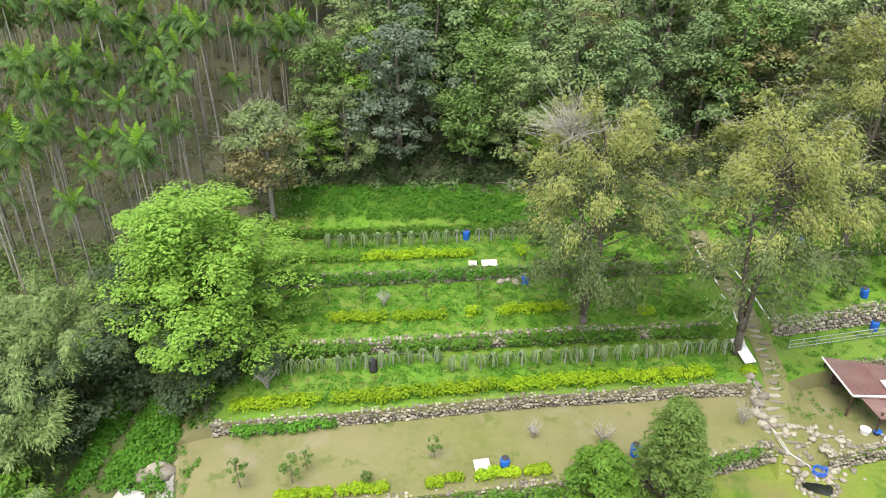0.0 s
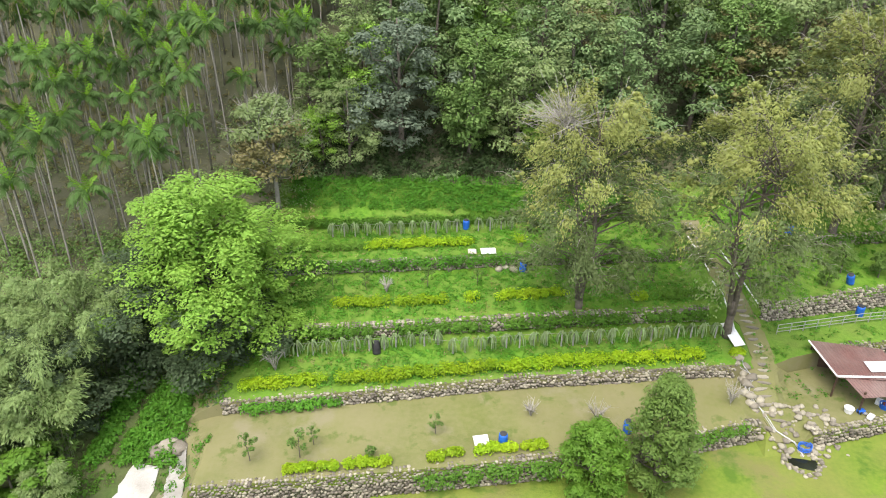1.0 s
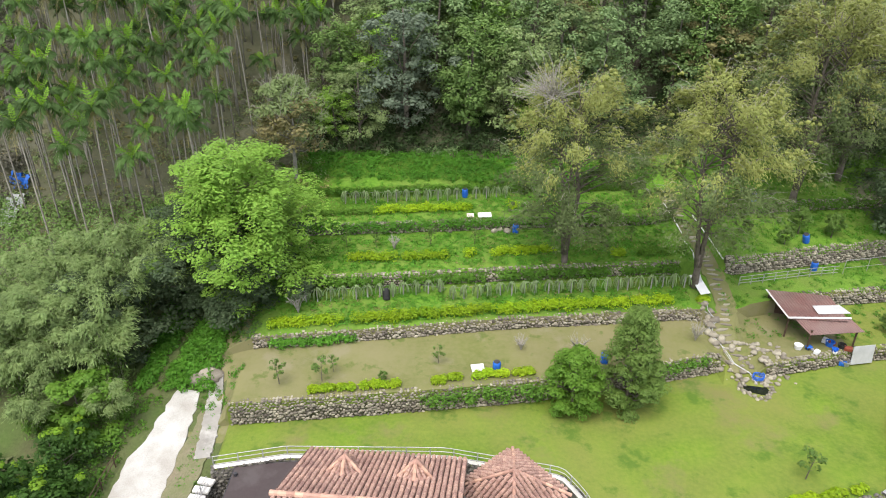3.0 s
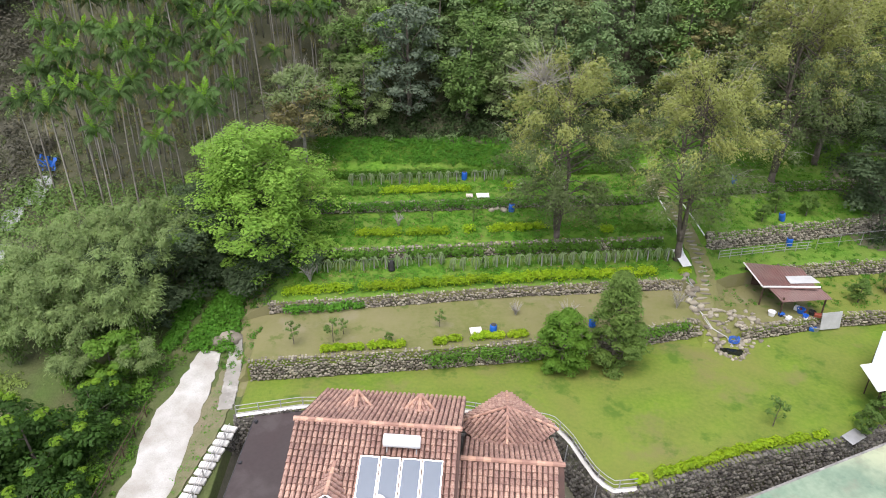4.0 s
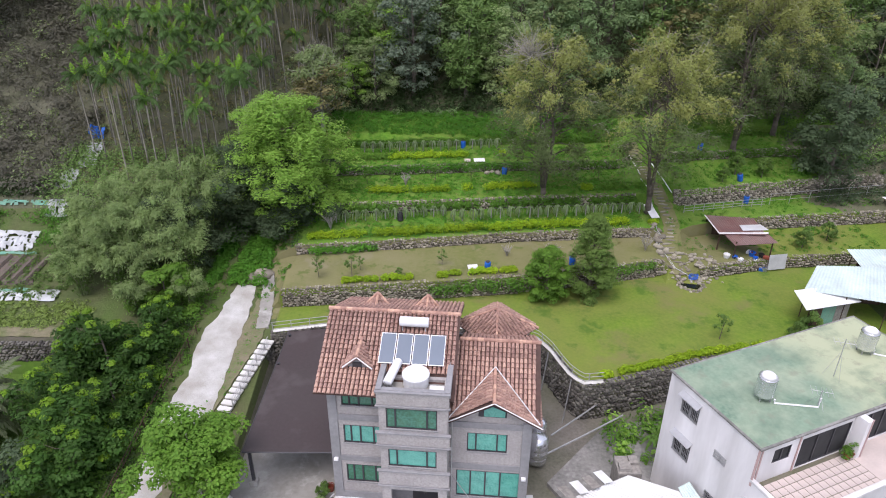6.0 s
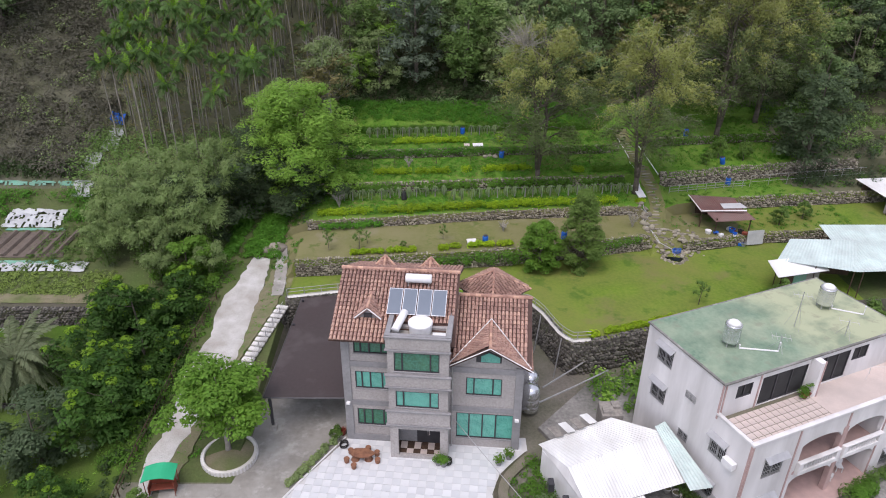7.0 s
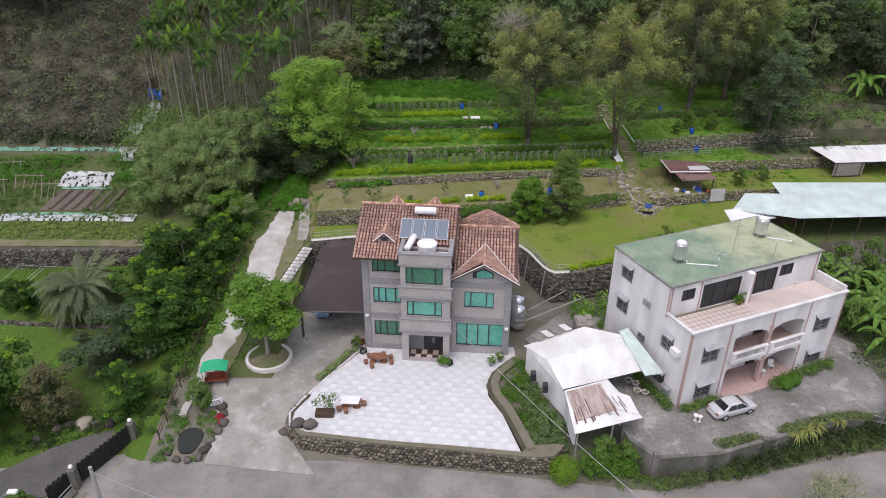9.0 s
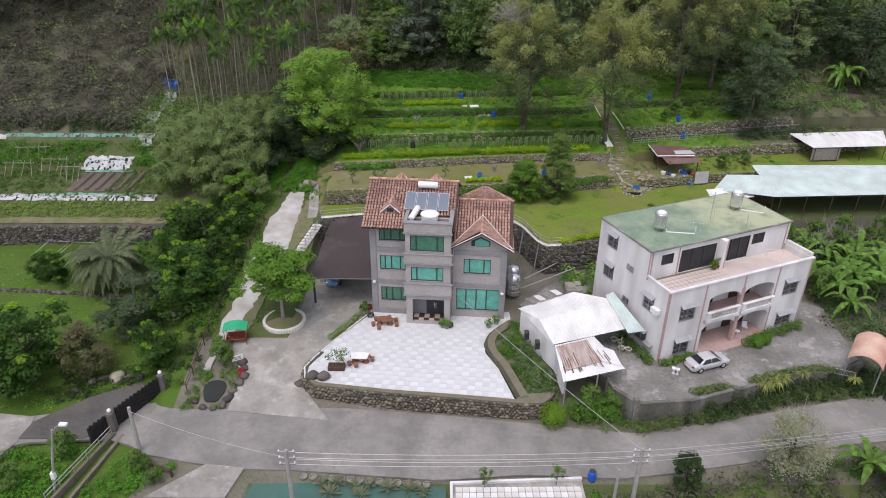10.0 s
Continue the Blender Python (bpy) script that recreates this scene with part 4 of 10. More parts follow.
for i in range(6):
    for j in range(2):
        if (i + j) % 2:
            part("porch_tile", Build().box(-2.1 + i * 0.52, -1.6 + j * 0.72, 0.2, -1.6 + i * 0.52, -0.9 + j * 0.72, 0.215), M["pink_tile"], house)
part("downpipe", Build().tube([(1.72, -0.1, 0), (1.72, -0.1, 7.8)], 0.05), M["galvanised"], house)


def tile_shape(r, length, lift):
    """One half-round tile that runs up the slope along +y, its lower end raised over the next course."""
    ring = []
    for yy, h, w in ((0.0, lift, r), (length, 0.0, r * 0.86)):
        for k in range(5):
            t = math.pi * k / 4
            ring.append((-w * math.cos(t), yy, h + w * 1.05 * math.sin(t)))
    return ring, [(k, k + 1, k + 6, k + 5) for k in range(4)] + [(0, 5, 9, 4), (4, 3, 2, 1, 0), (5, 6, 7, 8, 9)]


def tile_slope(b, parent, origin, along, up, width, length, pitch=0.28, course=0.345, clip=None, seed=0, pieces=0):
    """Courses of tiles on a roof slope: origin at an eave corner, unit vectors along the eave and up the slope."""
    rng = rand(seed)
    o, a, s = (np.array(q, float) for q in (origin, along, up))
    nrm = np.cross(a, s)
    ring, faces = tile_shape(pitch * 0.43, course * 1.1, 0.075)
    shared = None
    for j in range(int(math.ceil(length / course))):
        for i in range(int(width / pitch)):
            x, y = (i + 0.5) * pitch, j * course
            if y + course * 0.5 > length or (clip and not clip(x, y + 0.17)):
                continue
            wob = rng.normal(size=3) * (0.008, 0.012, 0.004)
            c = o + a * (x + wob[0]) + s * (y + wob[1]) + nrm * (0.004 + abs(wob[2]))
            if pieces > 0:
                pieces -= 1
                if shared is None:
                    shared = Build().add(ring, faces).mesh("tile", M["roof_tile_piece"])
                t = new("tile", shared)
                t.parent = parent
                t.matrix_basis = Matrix([(a[k], s[k], nrm[k], c[k]) for k in range(3)] + [(0, 0, 0, 1)])
            else:
                b.add([c + a * q[0] + s * q[1] + nrm * q[2] for q in ring], faces)


def unit(v):
    v = np.array(v, float)
    return v / np.linalg.norm(v)


def roof_slope(name, p0, p1, p2, p3, clip=None, seed=0, pieces=0, notch=None):
    """A tiled roof slope: p0-p1 the eave from left to right seen from outside, p2-p3 the ridge end points above p1 and p0."""
    p0, p1, p2, p3 = (np.array(q, float) for q in (p0, p1, p2, p3))
    a = unit(p1 - p0)
    up = (p3 - p0) - a * np.dot(p3 - p0, a)
    length = np.linalg.norm(up)
    s = up / length
    root = part(name, Build().sheet([p0, p1, p2, p3] if notch is None else [p0, notch, p1, p2, p3], 0.14), M["roof_under"], house)
    width = float(np.dot(p1 - p0, a))
    x3, x2 = float(np.dot(p3 - p0, a)), float(np.dot(p2 - p0, a))
    def inside(x, y):
        t = y / length
        return x3 * t + 0.1 <= x <= width + (x2 - width) * t - 0.1 and (clip is None or clip(x, y))
    b = Build()
    tile_slope(b, root, p0, a, s, width, length, clip=inside, seed=seed, pieces=pieces)
    tagged(part("tiling", b, M["roof_tile"], root), kind="stuff")
    return root


def ridge(parent, pts, r=0.15):
    b = Build()
    pts = np.array(pts, float)
    s = np.r_[0, np.cumsum(np.linalg.norm(np.diff(pts, axis=0), axis=1))]
    for u in np.arange(0, s[-1] - 0.05, 0.4):
        q = [np.array([np.interp(w, s, pts[:, i]) for i in range(3)]) for w in (u, min(u + 0.42, s[-1]))]
        b.tube([q[0], q[1]], [r, r * 0.86], 8)
    tagged(part("ridge_capping", b, M["ridge_tile"], parent), kind="stuff")


# main roof
rf = roof_slope("roof", (-6.9, -1.1, 10.05), (1.9, -1.1, 10.05), (1.9, 4.4, 12.7), (-6.9, 4.4, 12.7), seed=1, clip=lambda x, y: not (3.95 < x < 8.7 and y < 1.55), pieces=150)
rb = roof_slope("roof", (1.9, 9.9, 10.05), (-6.9, 9.9, 10.05), (-6.9, 4.4, 12.7), (1.9, 4.4, 12.7), seed=2)
ridge(rf, [(-6.95, 4.4, 12.78), (1.95, 4.4, 12.78)])
# right wing roof
rr = roof_slope("roof", (1.7, -0.75, 8.08), (7.3, -0.75, 8.08), (7.3, 4.1, 11.0), (1.7, 4.1, 11.0), seed=3, pieces=150, notch=(4.36, 2.15, 9.83), clip=lambda x, y: abs(x + 1.7 - 4.36) > 2.98 - 1.05 * (y * 0.857) - 0.12)
roof_slope("roof", (7.3, 8.9, 8.1), (1.9, 8.9, 8.1), (1.9, 4.1, 11.0), (7.3, 4.1, 11.0), seed=4)
ridge(rr, [(1.9, 4.1, 11.06), (7.35, 4.1, 11.06)])
# front gable of the right wing
rg = roof_slope("roof", (1.35, 2.7, 8.05), (1.35, -0.8, 8.05), (4.36, -0.8, 9.85), (4.36, 2.7, 10.0), seed=5)
roof_slope("roof", (7.35, -0.8, 8.05), (7.35, 2.7, 8.05), (4.36, 2.7, 10.0), (4.36, -0.8, 9.85), seed=6)
ridge(rg, [(4.36, -0.85, 9.92), (4.36, 2.6, 10.12)], 0.12)
part("verge", Build().tube([(1.25, -0.83, 8.02), (4.36, -0.83, 9.85), (7.45, -0.83, 8.02)], 0.05, 4), M["white_paint"], rg)
part("valley", Build().tube([(1.45, -0.75, 8.3), (4.36, 2.35, 10.22)], 0.045, 4).tube([(7.27, -0.75, 8.3), (4.36, 2.35, 10.22)], 0.045, 4), M["white_paint"], rg)
# hipped roof behind the right wing
hip = [(4.4, 5.9, 8.75), (7.5, 9.2, 8.75), (4.4, 12.4, 8.75), (1.3, 9.2, 8.75)]
top = (4.4, 9.2, 10.3)
for i in range(4):
    r = roof_slope("roof", hip[i], hip[(i + 1) % 4], top, top, seed=10 + i)
    ridge(r, [hip[i], top], 0.1)
part("rear_wall", Build().prism([(4.4, 6.5), (6.9, 9.2), (4.4, 11.8), (1.9, 9.2)], -0.1, 8.7), M["granite_clad"], house)
# dormers
def dormer(u, v, z, w, back, h):
    d = part("dormer", Build().add([(u - w * 0.75, v + 0.12, z), (u + w * 0.75, v + 0.12, z), (u, v + 0.12, z + h * 0.8), (u - w * 0.75, v + 1.6, z), (u + w * 0.75, v + 1.6, z), (u, v + 1.6, z + h * 0.8)], [(0, 1, 2), (5, 4, 3), (0, 3, 4, 1), (1, 4, 5, 2), (3, 0, 2, 5)]), M["granite_band"], house)
    for s in (-1, 1):
        p = [(u + s * w, v, z - 0.05), (u + s * w * 0.95, v + back * 0.35, z + 0.05), (u, v + back, z + h), (u, v, z + h)]
        part("dormer_roof", Build().sheet(p if s > 0 else p[::-1], 0.1), M["roof_tile"], d)
        bb = Build()
        for k in range(7):
            q = v + back * (k + 0.5) / 7
            f = min(1.0, max(0.0, (q - v) / back - 0.1) * 1.15)
            lo = np.array((u + s * w * (1.0 - f * 0.97), q, z - 0.02 + h * f * 0.97))
            hi = np.array((u, q, z + h))
            n = max(1, int(np.linalg.norm(hi - lo) / 0.32))
            for c in range(n):
                bb.tube([lo + (hi - lo) * (c / n) + (0, 0, 0.1), lo + (hi - lo) * ((c + 1.08) / n) + (0, 0, 0.04)], [0.115, 0.1], 7)
        tagged(part("tiling", bb, M["roof_tile"], d), kind="stuff")
    ridge(d, [(u, v - 0.06, z + h + 0.09), (u, v + back, z + h + 0.09)], 0.11)
    part("white_trim", Build().tube([(u - w, v - 0.03, z), (u, v - 0.03, z + h), (u + w, v - 0.03, z)], 0.06, 4), M["white_paint"], d)
    part("louvre", Build().box(u - 0.3, v + 0.06, z + 0.05, u + 0.3, v + 0.14, z + 0.4), M["dark_frame"], d)


dormer(-4.35, 0.4, 11.0, 0.95, 2.0, 0.86)
for u in (-4.2, -0.6):
    b = Build()
    base = [(u - 0.85, 7.2, 11.3), (u, 6.7, 11.55), (u + 0.85, 7.2, 11.3), (u, 9.2, 10.4)]
    tip = (u, 7.6, 12.05)
    b.add(base + [tip], [(0, 1, 4), (1, 2, 4), (2, 3, 4), (3, 0, 4), (3, 2, 1, 0)])
    t = part("turret_roof", b, M["roof_tile"], house)
    bb = Build()
    for i in range(4):
        p, q = np.array(base[i]), np.array(base[(i + 1) % 4])
        n = 4 if i < 2 else 8
        for k in range(n):
            s = (k + 0.5) / n
            lo = p * (1 - s) + q * s
            end = lo + (np.array(tip) - (p + q) / 2) * (1 - abs(2 * s - 1))
            m = max(1, int(np.linalg.norm(end - lo) / 0.34))
            for c in range(m):
                bb.tube([lo + (end - lo) * (c / m) + (0, 0, 0.08), lo + (end - lo) * ((c + 1.08) / m) + (0, 0, 0.02)], [0.115, 0.1], 7)
    tagged(part("tiling", bb, M["roof_tile"], t), kind="stuff")
    for i in range(4):
        ridge(t, [np.array(base[i]) + (0, 0, 0.1), np.array(tip) + (0, 0, 0.1)], 0.11)


# ---- white house ----
WHITE = pose(18.5, -1.0, 0, 0, 0, 22.6)
SIDE = pose(0, 0, 0, 0, 0, -90)
white = thing("white_house", WHITE, "weathered white three-storey house with pink strips and a green roof", "house")


def grille(parent, u0, z0, u1, z1, v):
    b = Build()
    for x in np.arange(u0 + 0.06, u1, 0.14):
        b.box(x - 0.012, v - 0.05, z0, x + 0.012, v - 0.03, z1)
    for z in np.linspace(z0 + 0.05, z1 - 0.05, 4):
        b.box(u0, v - 0.055, z - 0.012, u1, v - 0.025, z + 0.012)
    tagged(part("grille", b, M["galvanised"], parent), kind="stuff")


def awning(parent, u0, u1, z, v, mat="green_sheet", out=0.55):
    b = Build().sheet([(u0 - 0.1, v - out, z - 0.25), (u1 + 0.1, v - out, z - 0.25), (u1 + 0.1, v, z), (u0 - 0.1, v, z)], 0.03)
    a = part("awning", b, M[mat], parent)
    part("bracket", Build().tube([(u0, v, z - 0.35), (u0, v - out, z - 0.27)], 0.015, 4), M["galvanised"], a)
    part("bracket", Build().tube([(u1, v, z - 0.35), (u1, v - out, z - 0.27)], 0.015, 4), M["galvanised"], a)


FRONT = [(1.5, 4.3, 3.2, 6.0), (1.5, 0.7, 3.2, 2.4), (13.7, 4.2, 15.5, 5.9), (13.8, 0.7, 15.7, 2.2), (4.5, 0.2, 12.5, 3.2), (4.7, 3.9, 12.4, 6.3)]
b = Build()
wall_with_holes(b, 0, 16.7, 0.2, 7.7, 0, 0.25, FRONT)
weld(part("wall_front", b, M["white_paint"], white))
# arched heads of the loggia and the porch
for z1, hs in ((6.3, 0.75), (3.2, 0.6)):
    for u0, u1 in ((4.5, 8.35), (8.75, 12.5)):
        b = Build()
        n = 14
        lowp = [(u0 + (u1 - u0) * i / n, z1 - hs + hs * 0.92 * math.sqrt(max(0, 1 - (2 * i / n - 1) ** 2))) for i in range(n + 1)]
        v = [(u, 0.01, z) for u, z in lowp] + [(u, 0.01, z1 + 0.02) for u, z in lowp]
        v += [(u, 0.24, z) for u, z in lowp] + [(u, 0.24, z1 + 0.02) for u, z in lowp]
        k = n + 1
        b.add(v, [(i, i + 1, k + i + 1, k + i) for i in range(n)] + [(2 * k + i + 1, 2 * k + i, 3 * k + i, 3 * k + i + 1) for i in range(n)] + [(i + 1, i, 2 * k + i, 2 * k + i + 1) for i in range(n)])
        part("arch", b, M["white_paint"], white)
b = Build()
for z0, z1 in ((0.42, 3.2), (3.9, 6.3)):
    b.box(8.35, -0.06, z0, 8.75, 0.34, z1, bevel=0.03)
part("column", b, M["pink_strip"], white)
# recess: floors, back walls, doors
part("loggia_back", Build().box(4.2, 2.2, 0.3, 12.8, 2.4, 7.0).box(4.2, 0.25, 0.3, 4.45, 2.2, 7.0).box(12.55, 0.25, 0.3, 12.8, 2.2, 7.0), M["white_paint"], white)
part("porch_floor", Build().box(4.45, -0.9, 0.2, 12.55, 2.2, 0.42, bevel=0.02), M["pink_strip"], white, "salmon-pink tiled porch floor")
part("loggia_floor", Build().box(4.45, -0.02, 3.45, 12.55, 2.2, 3.72), M["pink_strip"], white)
for z in (0.42, 3.72):
    for u0, u1 in ((5.0, 6.0), (6.3, 7.4), (9.3, 10.4), (10.8, 12.0)):
        d = part("door", Build().box(u0, 2.12, z, u1, 2.2, z + 2.1, bevel=0.02), M["dark_wood"], white)
        part("pane", Build().box(u0 + 0.15, 2.09, z + 0.9, u1 - 0.15, 2.12, z + 1.95), M["dark_frame"], d)
# balcony parapet with balusters, bowed out a little
for u0, u1 in ((4.6, 8.4), (8.7, 12.5)):
    rail = part("balcony_rail", Build().box(u0, -0.32, 4.48, u1, -0.02, 4.62, bevel=0.03).box(u0, -0.3, 3.5, u1, -0.02, 3.86, bevel=0.03).box(u0, -0.3, 3.86, u0 + 0.35, -0.02, 4.48).box(u1 - 0.35, -0.3, 3.86, u1, -0.02, 4.48), M["white_paint"], white)
    for u in np.arange(u0 + 0.55, u1 - 0.45, 0.24):
        part("baluster", Build().lathe([(0.05, 3.86), (0.08, 4.0), (0.045, 4.2), (0.07, 4.35), (0.05, 4.48)], 8, (u, -0.16, 0)), M["white_paint"], rail, smooth=True)
b = Build()  # other outer walls
wall_with_holes(b, -10.6, -0.25, 0.2, 7.7, 0, 0.25, [(-9.35, 4.6, -7.8, 6.2), (-3.2, 4.5, -1.75, 6.1), (-6.0, 3.4, -5.05, 4.1), (-3.6, 1.0, -2.0, 2.4)])
wall_with_holes(b, -10.6, -3.2, 7.7, 10.15, 0, 0.25, [(-9.3, 7.9, -7.75, 9.4)])
b.box(-6.0, -0.005, 6.95, -5.05, 0.0, 7.5)
sw = weld(part("wall_side", b, M["white_paint"], white))
sw.matrix_basis = SIDE
for a0, z0, a1, z1 in [(-9.35, 4.6, -7.8, 6.2), (-3.2, 4.5, -1.75, 6.1), (-6.0, 3.4, -5.05, 4.1), (-3.6, 1.0, -2.0, 2.4), (-9.3, 7.9, -7.75, 9.4), (-6.0, 6.95, -5.05, 7.5)]:
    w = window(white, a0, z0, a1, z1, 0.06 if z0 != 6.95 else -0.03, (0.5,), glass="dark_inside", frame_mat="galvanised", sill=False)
    w.matrix_basis = SIDE
    grille(w, a0, z0, a1, z1, 0.0 if z0 != 6.95 else -0.05)
    if a1 - a0 > 1.2:
        awning(w, a0, a1, z1 + 0.15, 0.0, "galvanised", 0.4)
for a0, z0, a1, z1 in FRONT[:4]:
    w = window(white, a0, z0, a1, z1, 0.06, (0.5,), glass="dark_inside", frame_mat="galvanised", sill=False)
    grille(w, a0, z0, a1, z1, 0.0)
    awning(w, a0, a1, z1 + 0.12, 0.0, "galvanised", 0.42)
b = Build().box(16.45, 0.25, 0.2, 16.7, 10.6, 7.7).box(16.25, 3.2, 7.7, 16.5, 10.6, 10.15).box(0.25, 10.35, 0.2, 16.45, 10.6, 10.15).box(0.25, 0.25, 3.3, 4.2, 10.35, 3.5).box(12.8, 0.25, 3.3, 16.45, 10.35, 3.5)
part("wall_rear", b, M["white_paint"], white)
UP = [(1.35, 8.4, 2.7, 9.45), (3.5, 7.2, 7.6, 9.5), (8.3, 7.25, 11.6, 9.55), (11.9, 8.45, 13.4, 9.55)]
b = Build()
wall_with_holes(b, 0.25, 16.25, 7.1, 10.15, 3.2, 3.45, UP)
weld(part("wall_upper", b, M["white_paint"], white))
for h, panes in zip(UP, ((0.5,), (0.33, 0.66), (0.33, 0.66), (0.5,))):
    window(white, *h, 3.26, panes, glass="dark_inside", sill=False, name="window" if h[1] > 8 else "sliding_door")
part("pier", Build().box(7.7, 2.4, 7.1, 8.2, 3.197, 10.0, bevel=0.03), M["white_paint"], white)
part("curtain", Build().box(4.6, 3.45, 7.25, 7.0, 3.5, 9.4), M["tan_cloth"] if "tan_cloth" in M else M["grey_wood"], white)
# terrace, its parapet and tiles
part("terrace_floor", Build().box(0.25, 0.25, 6.9, 16.45, 3.2, 7.12), M["pink_tile"], white, "pink tiled roof terrace")
b = Build().box(-0.08, -0.1, 7.58, 16.78, 0.2, 7.78, bevel=0.03).box(-0.08, 0.2, 7.58, 0.2, 3.2, 7.78, bevel=0.03).box(16.5, 0.2, 7.5, 16.78, 3.2, 8.1, bevel=0.03)
part("coping", b, M["white_paint"], white)
tile = Build().box(-0.24, -0.24, 0, 0.24, 0.24, 0.02, bevel=0.008).mesh("terrace_tile", M["pink_tile"])
part("tile_bed", Build().box(0.26, 0.26, 7.12, 7.6, 3.19, 7.126), M["mossy"], white)
for i in range(14):
    for j in range(5):
        t = part("terrace_tile", tile, None, white)
        t.matrix_basis = pose(0.55 + i * 0.52, 0.58 + j * 0.52, 7.127)
# pink strips and eaves
for u in (0.0, 4.0, 12.55, 16.5):
    part("pink_strip", Build().box(u, -0.05, 0.3, u + 0.13, -0.003, 7.58), M["pink_strip"], white)
part("pink_strip", Build().box(8.47, -0.05, 6.3, 8.6, -0.003, 7.58), M["pink_strip"], white)
for u in (0.25, 3.2, 8.0, 16.1):
    v0 = 3.14 if u != 8.0 else 2.36
    part("pink_strip", Build().box(u, v0, 7.1, u + 0.11, v0 + 0.04, 10.1), M["pink_strip"], white)
for v0, z0, z1 in ((3.05, 7.3, 10.1), (0.0, 0.3, 7.58)):
    part("pink_strip", Build().box(-0.05, v0, z0, -0.003, v0 + 0.13, z1), M["pink_strip"], white)
part("roof", Build().box(-0.03, 3.15, 10.0, 16.55, 10.63, 10.165), M["green_roof"], white, "flat roof with patchy green coating")
b = Build().box(-0.08, 3.0, 10.03, 16.6, 3.16, 10.17, bevel=0.02).box(-0.08, 10.6, 10.03, 16.6, 10.76, 10.17, bevel=0.02).box(-0.08, 3.16, 10.03, 0.08, 10.6, 10.17, bevel=0.02).box(16.44, 3.16, 10.03, 16.6, 10.6, 10.17, bevel=0.02)
part("roof_edge", b, M["yard_concrete"], white)
ac = part("air_conditioner", Build().box(0.7, -0.5, 5.0, 1.6, -0.05, 5.55, bevel=0.03), M["white_plastic"], white)
ac.matrix_basis = pose(0, 0, 0, 0, 0, -90) @ pose(-2.3, 0, 0)


def water_tank(x, y, z, r=0.56, h=1.35):
    t = thing("water_tank", (x, y, z), "ribbed stainless steel water tank on a steel stand", "water tank", "rooftop tanks")
    prof = [(r * 0.98, 0.45)]
    for i in range(6):
        zz = 0.45 + h * (i + 0.5) / 6
        prof += [(r, zz - h / 14), (r * 1.04, zz), (r, zz + h / 14)]
    prof += [(r * 0.98, 0.45 + h), (r * 0.55, 0.45 + h + 0.18), (r * 0.2, 0.45 + h + 0.24)]
    part("tank_body", Build().lathe(prof, 20), M["steel"], t, smooth=True)
    part("cap", Build().lathe([(r * 0.96, h + 0.46), (r * 0.55, h + 0.66), (0.1, h + 0.72)], 20), M["white_plastic"], t, smooth=True)
    for a in range(4):
        x1, y1 = r * 0.8 * math.cos(a * 1.57 + 0.78), r * 0.8 * math.sin(a * 1.57 + 0.78)
        part("leg", Build().box(x1 - 0.03, y1 - 0.03, 0, x1 + 0.03, y1 + 0.03, 0.46), M["galvanised"], t)
    return t


def wl(u, v):
    p = WHITE @ Vector((u, v, 0))
    return p[0], p[1]


water_tank(*wl(3.3, 6.3), 10.1)
water_tank(*wl(13.3, 7.3), 10.1)
for (u0, v0), (u1, v1) in (((3.6, 5.7), (5.8, 4.4)), ((13.7, 6.9), (15.2, 5.4))):
    p, q = wl(u0, v0), wl(u1, v1)
    one("roof_pipe", Build().tube([(*p, 10.5), (*p, 10.2), (*q, 10.2), (*q, 10.9)], 0.06, 6), M["white_plastic"], "white water pipe lying on the green roof", "pipe", "roof pipes")


def antenna(u, v, h, z=10.1, bars=5):
    x, y = wl(u, v)
    a = thing("antenna", (x, y, z), "thin metal television antenna mast on the flat roof", "antenna", "roof antennas")
    part("mast", Build().tube([(0, 0, 0), (0, 0, h)], 0.03, 5), M["galvanised"], a)
    b = Build().tube([(-0.6, 0.2, h * 0.9), (0.6, -0.2, h * 0.9)], 0.015, 4)
    for i in range(bars):
        t = -0.55 + 1.1 * i / (bars - 1)
        b.tube([(t - 0.12, -t * 0.33 - 0.4, h * 0.9), (t + 0.12, -t * 0.33 + 0.4, h * 0.9)], 0.012, 4)
    part("boom", b, M["galvanised"], a)
    part("stay", Build().tube([(0.6, 0.3, 0), (0, 0, h * 0.7)], 0.01, 3).tube([(-0.6, 0.3, 0), (0, 0, h * 0.7)], 0.01, 3).tube([(0, -0.7, 0), (0, 0, h * 0.7)], 0.01, 3), M["galvanised"], a)


antenna(9.2, 6.2, 3.0)
antenna(6.0, 4.6, 1.2)
antenna(11.6, 4.0, 1.4, bars=3)
# small things on the terrace
POTS = []
for u, v, s in ((7.2, 2.6, 0.5), (7.7, 2.7, 0.4)):
    x, y = wl(u, v)
    p = thing("potted_plant", (x, y, 7.12), "potted bonsai-like plant on the roof terrace", "potted plant", "terrace pots")
    part("pot", Build().lathe([(0.16, 0), (0.24, 0.3), (0.26, 0.32)], 12), M["red_paint"], p)
    r = rand(int(u * 10))
    pl = np.array([(0, 0, 0.5)]) + r.normal(size=(8, 3)) * 0.18
    POTS.append((p, pl, s))
x, y = wl(14.0, 2.2)
rack = thing("drying_rack", (x, y, 7.12), "white metal drying rack on the terrace", "rack")
for s in (-0.8, 0.8):
    part("frame_leg", Build().tube([(s - 0.3, -0.3, 0), (s, 0, 0.9), (s + 0.3, 0.3, 0)], 0.02, 5), M["white_paint"], rack)
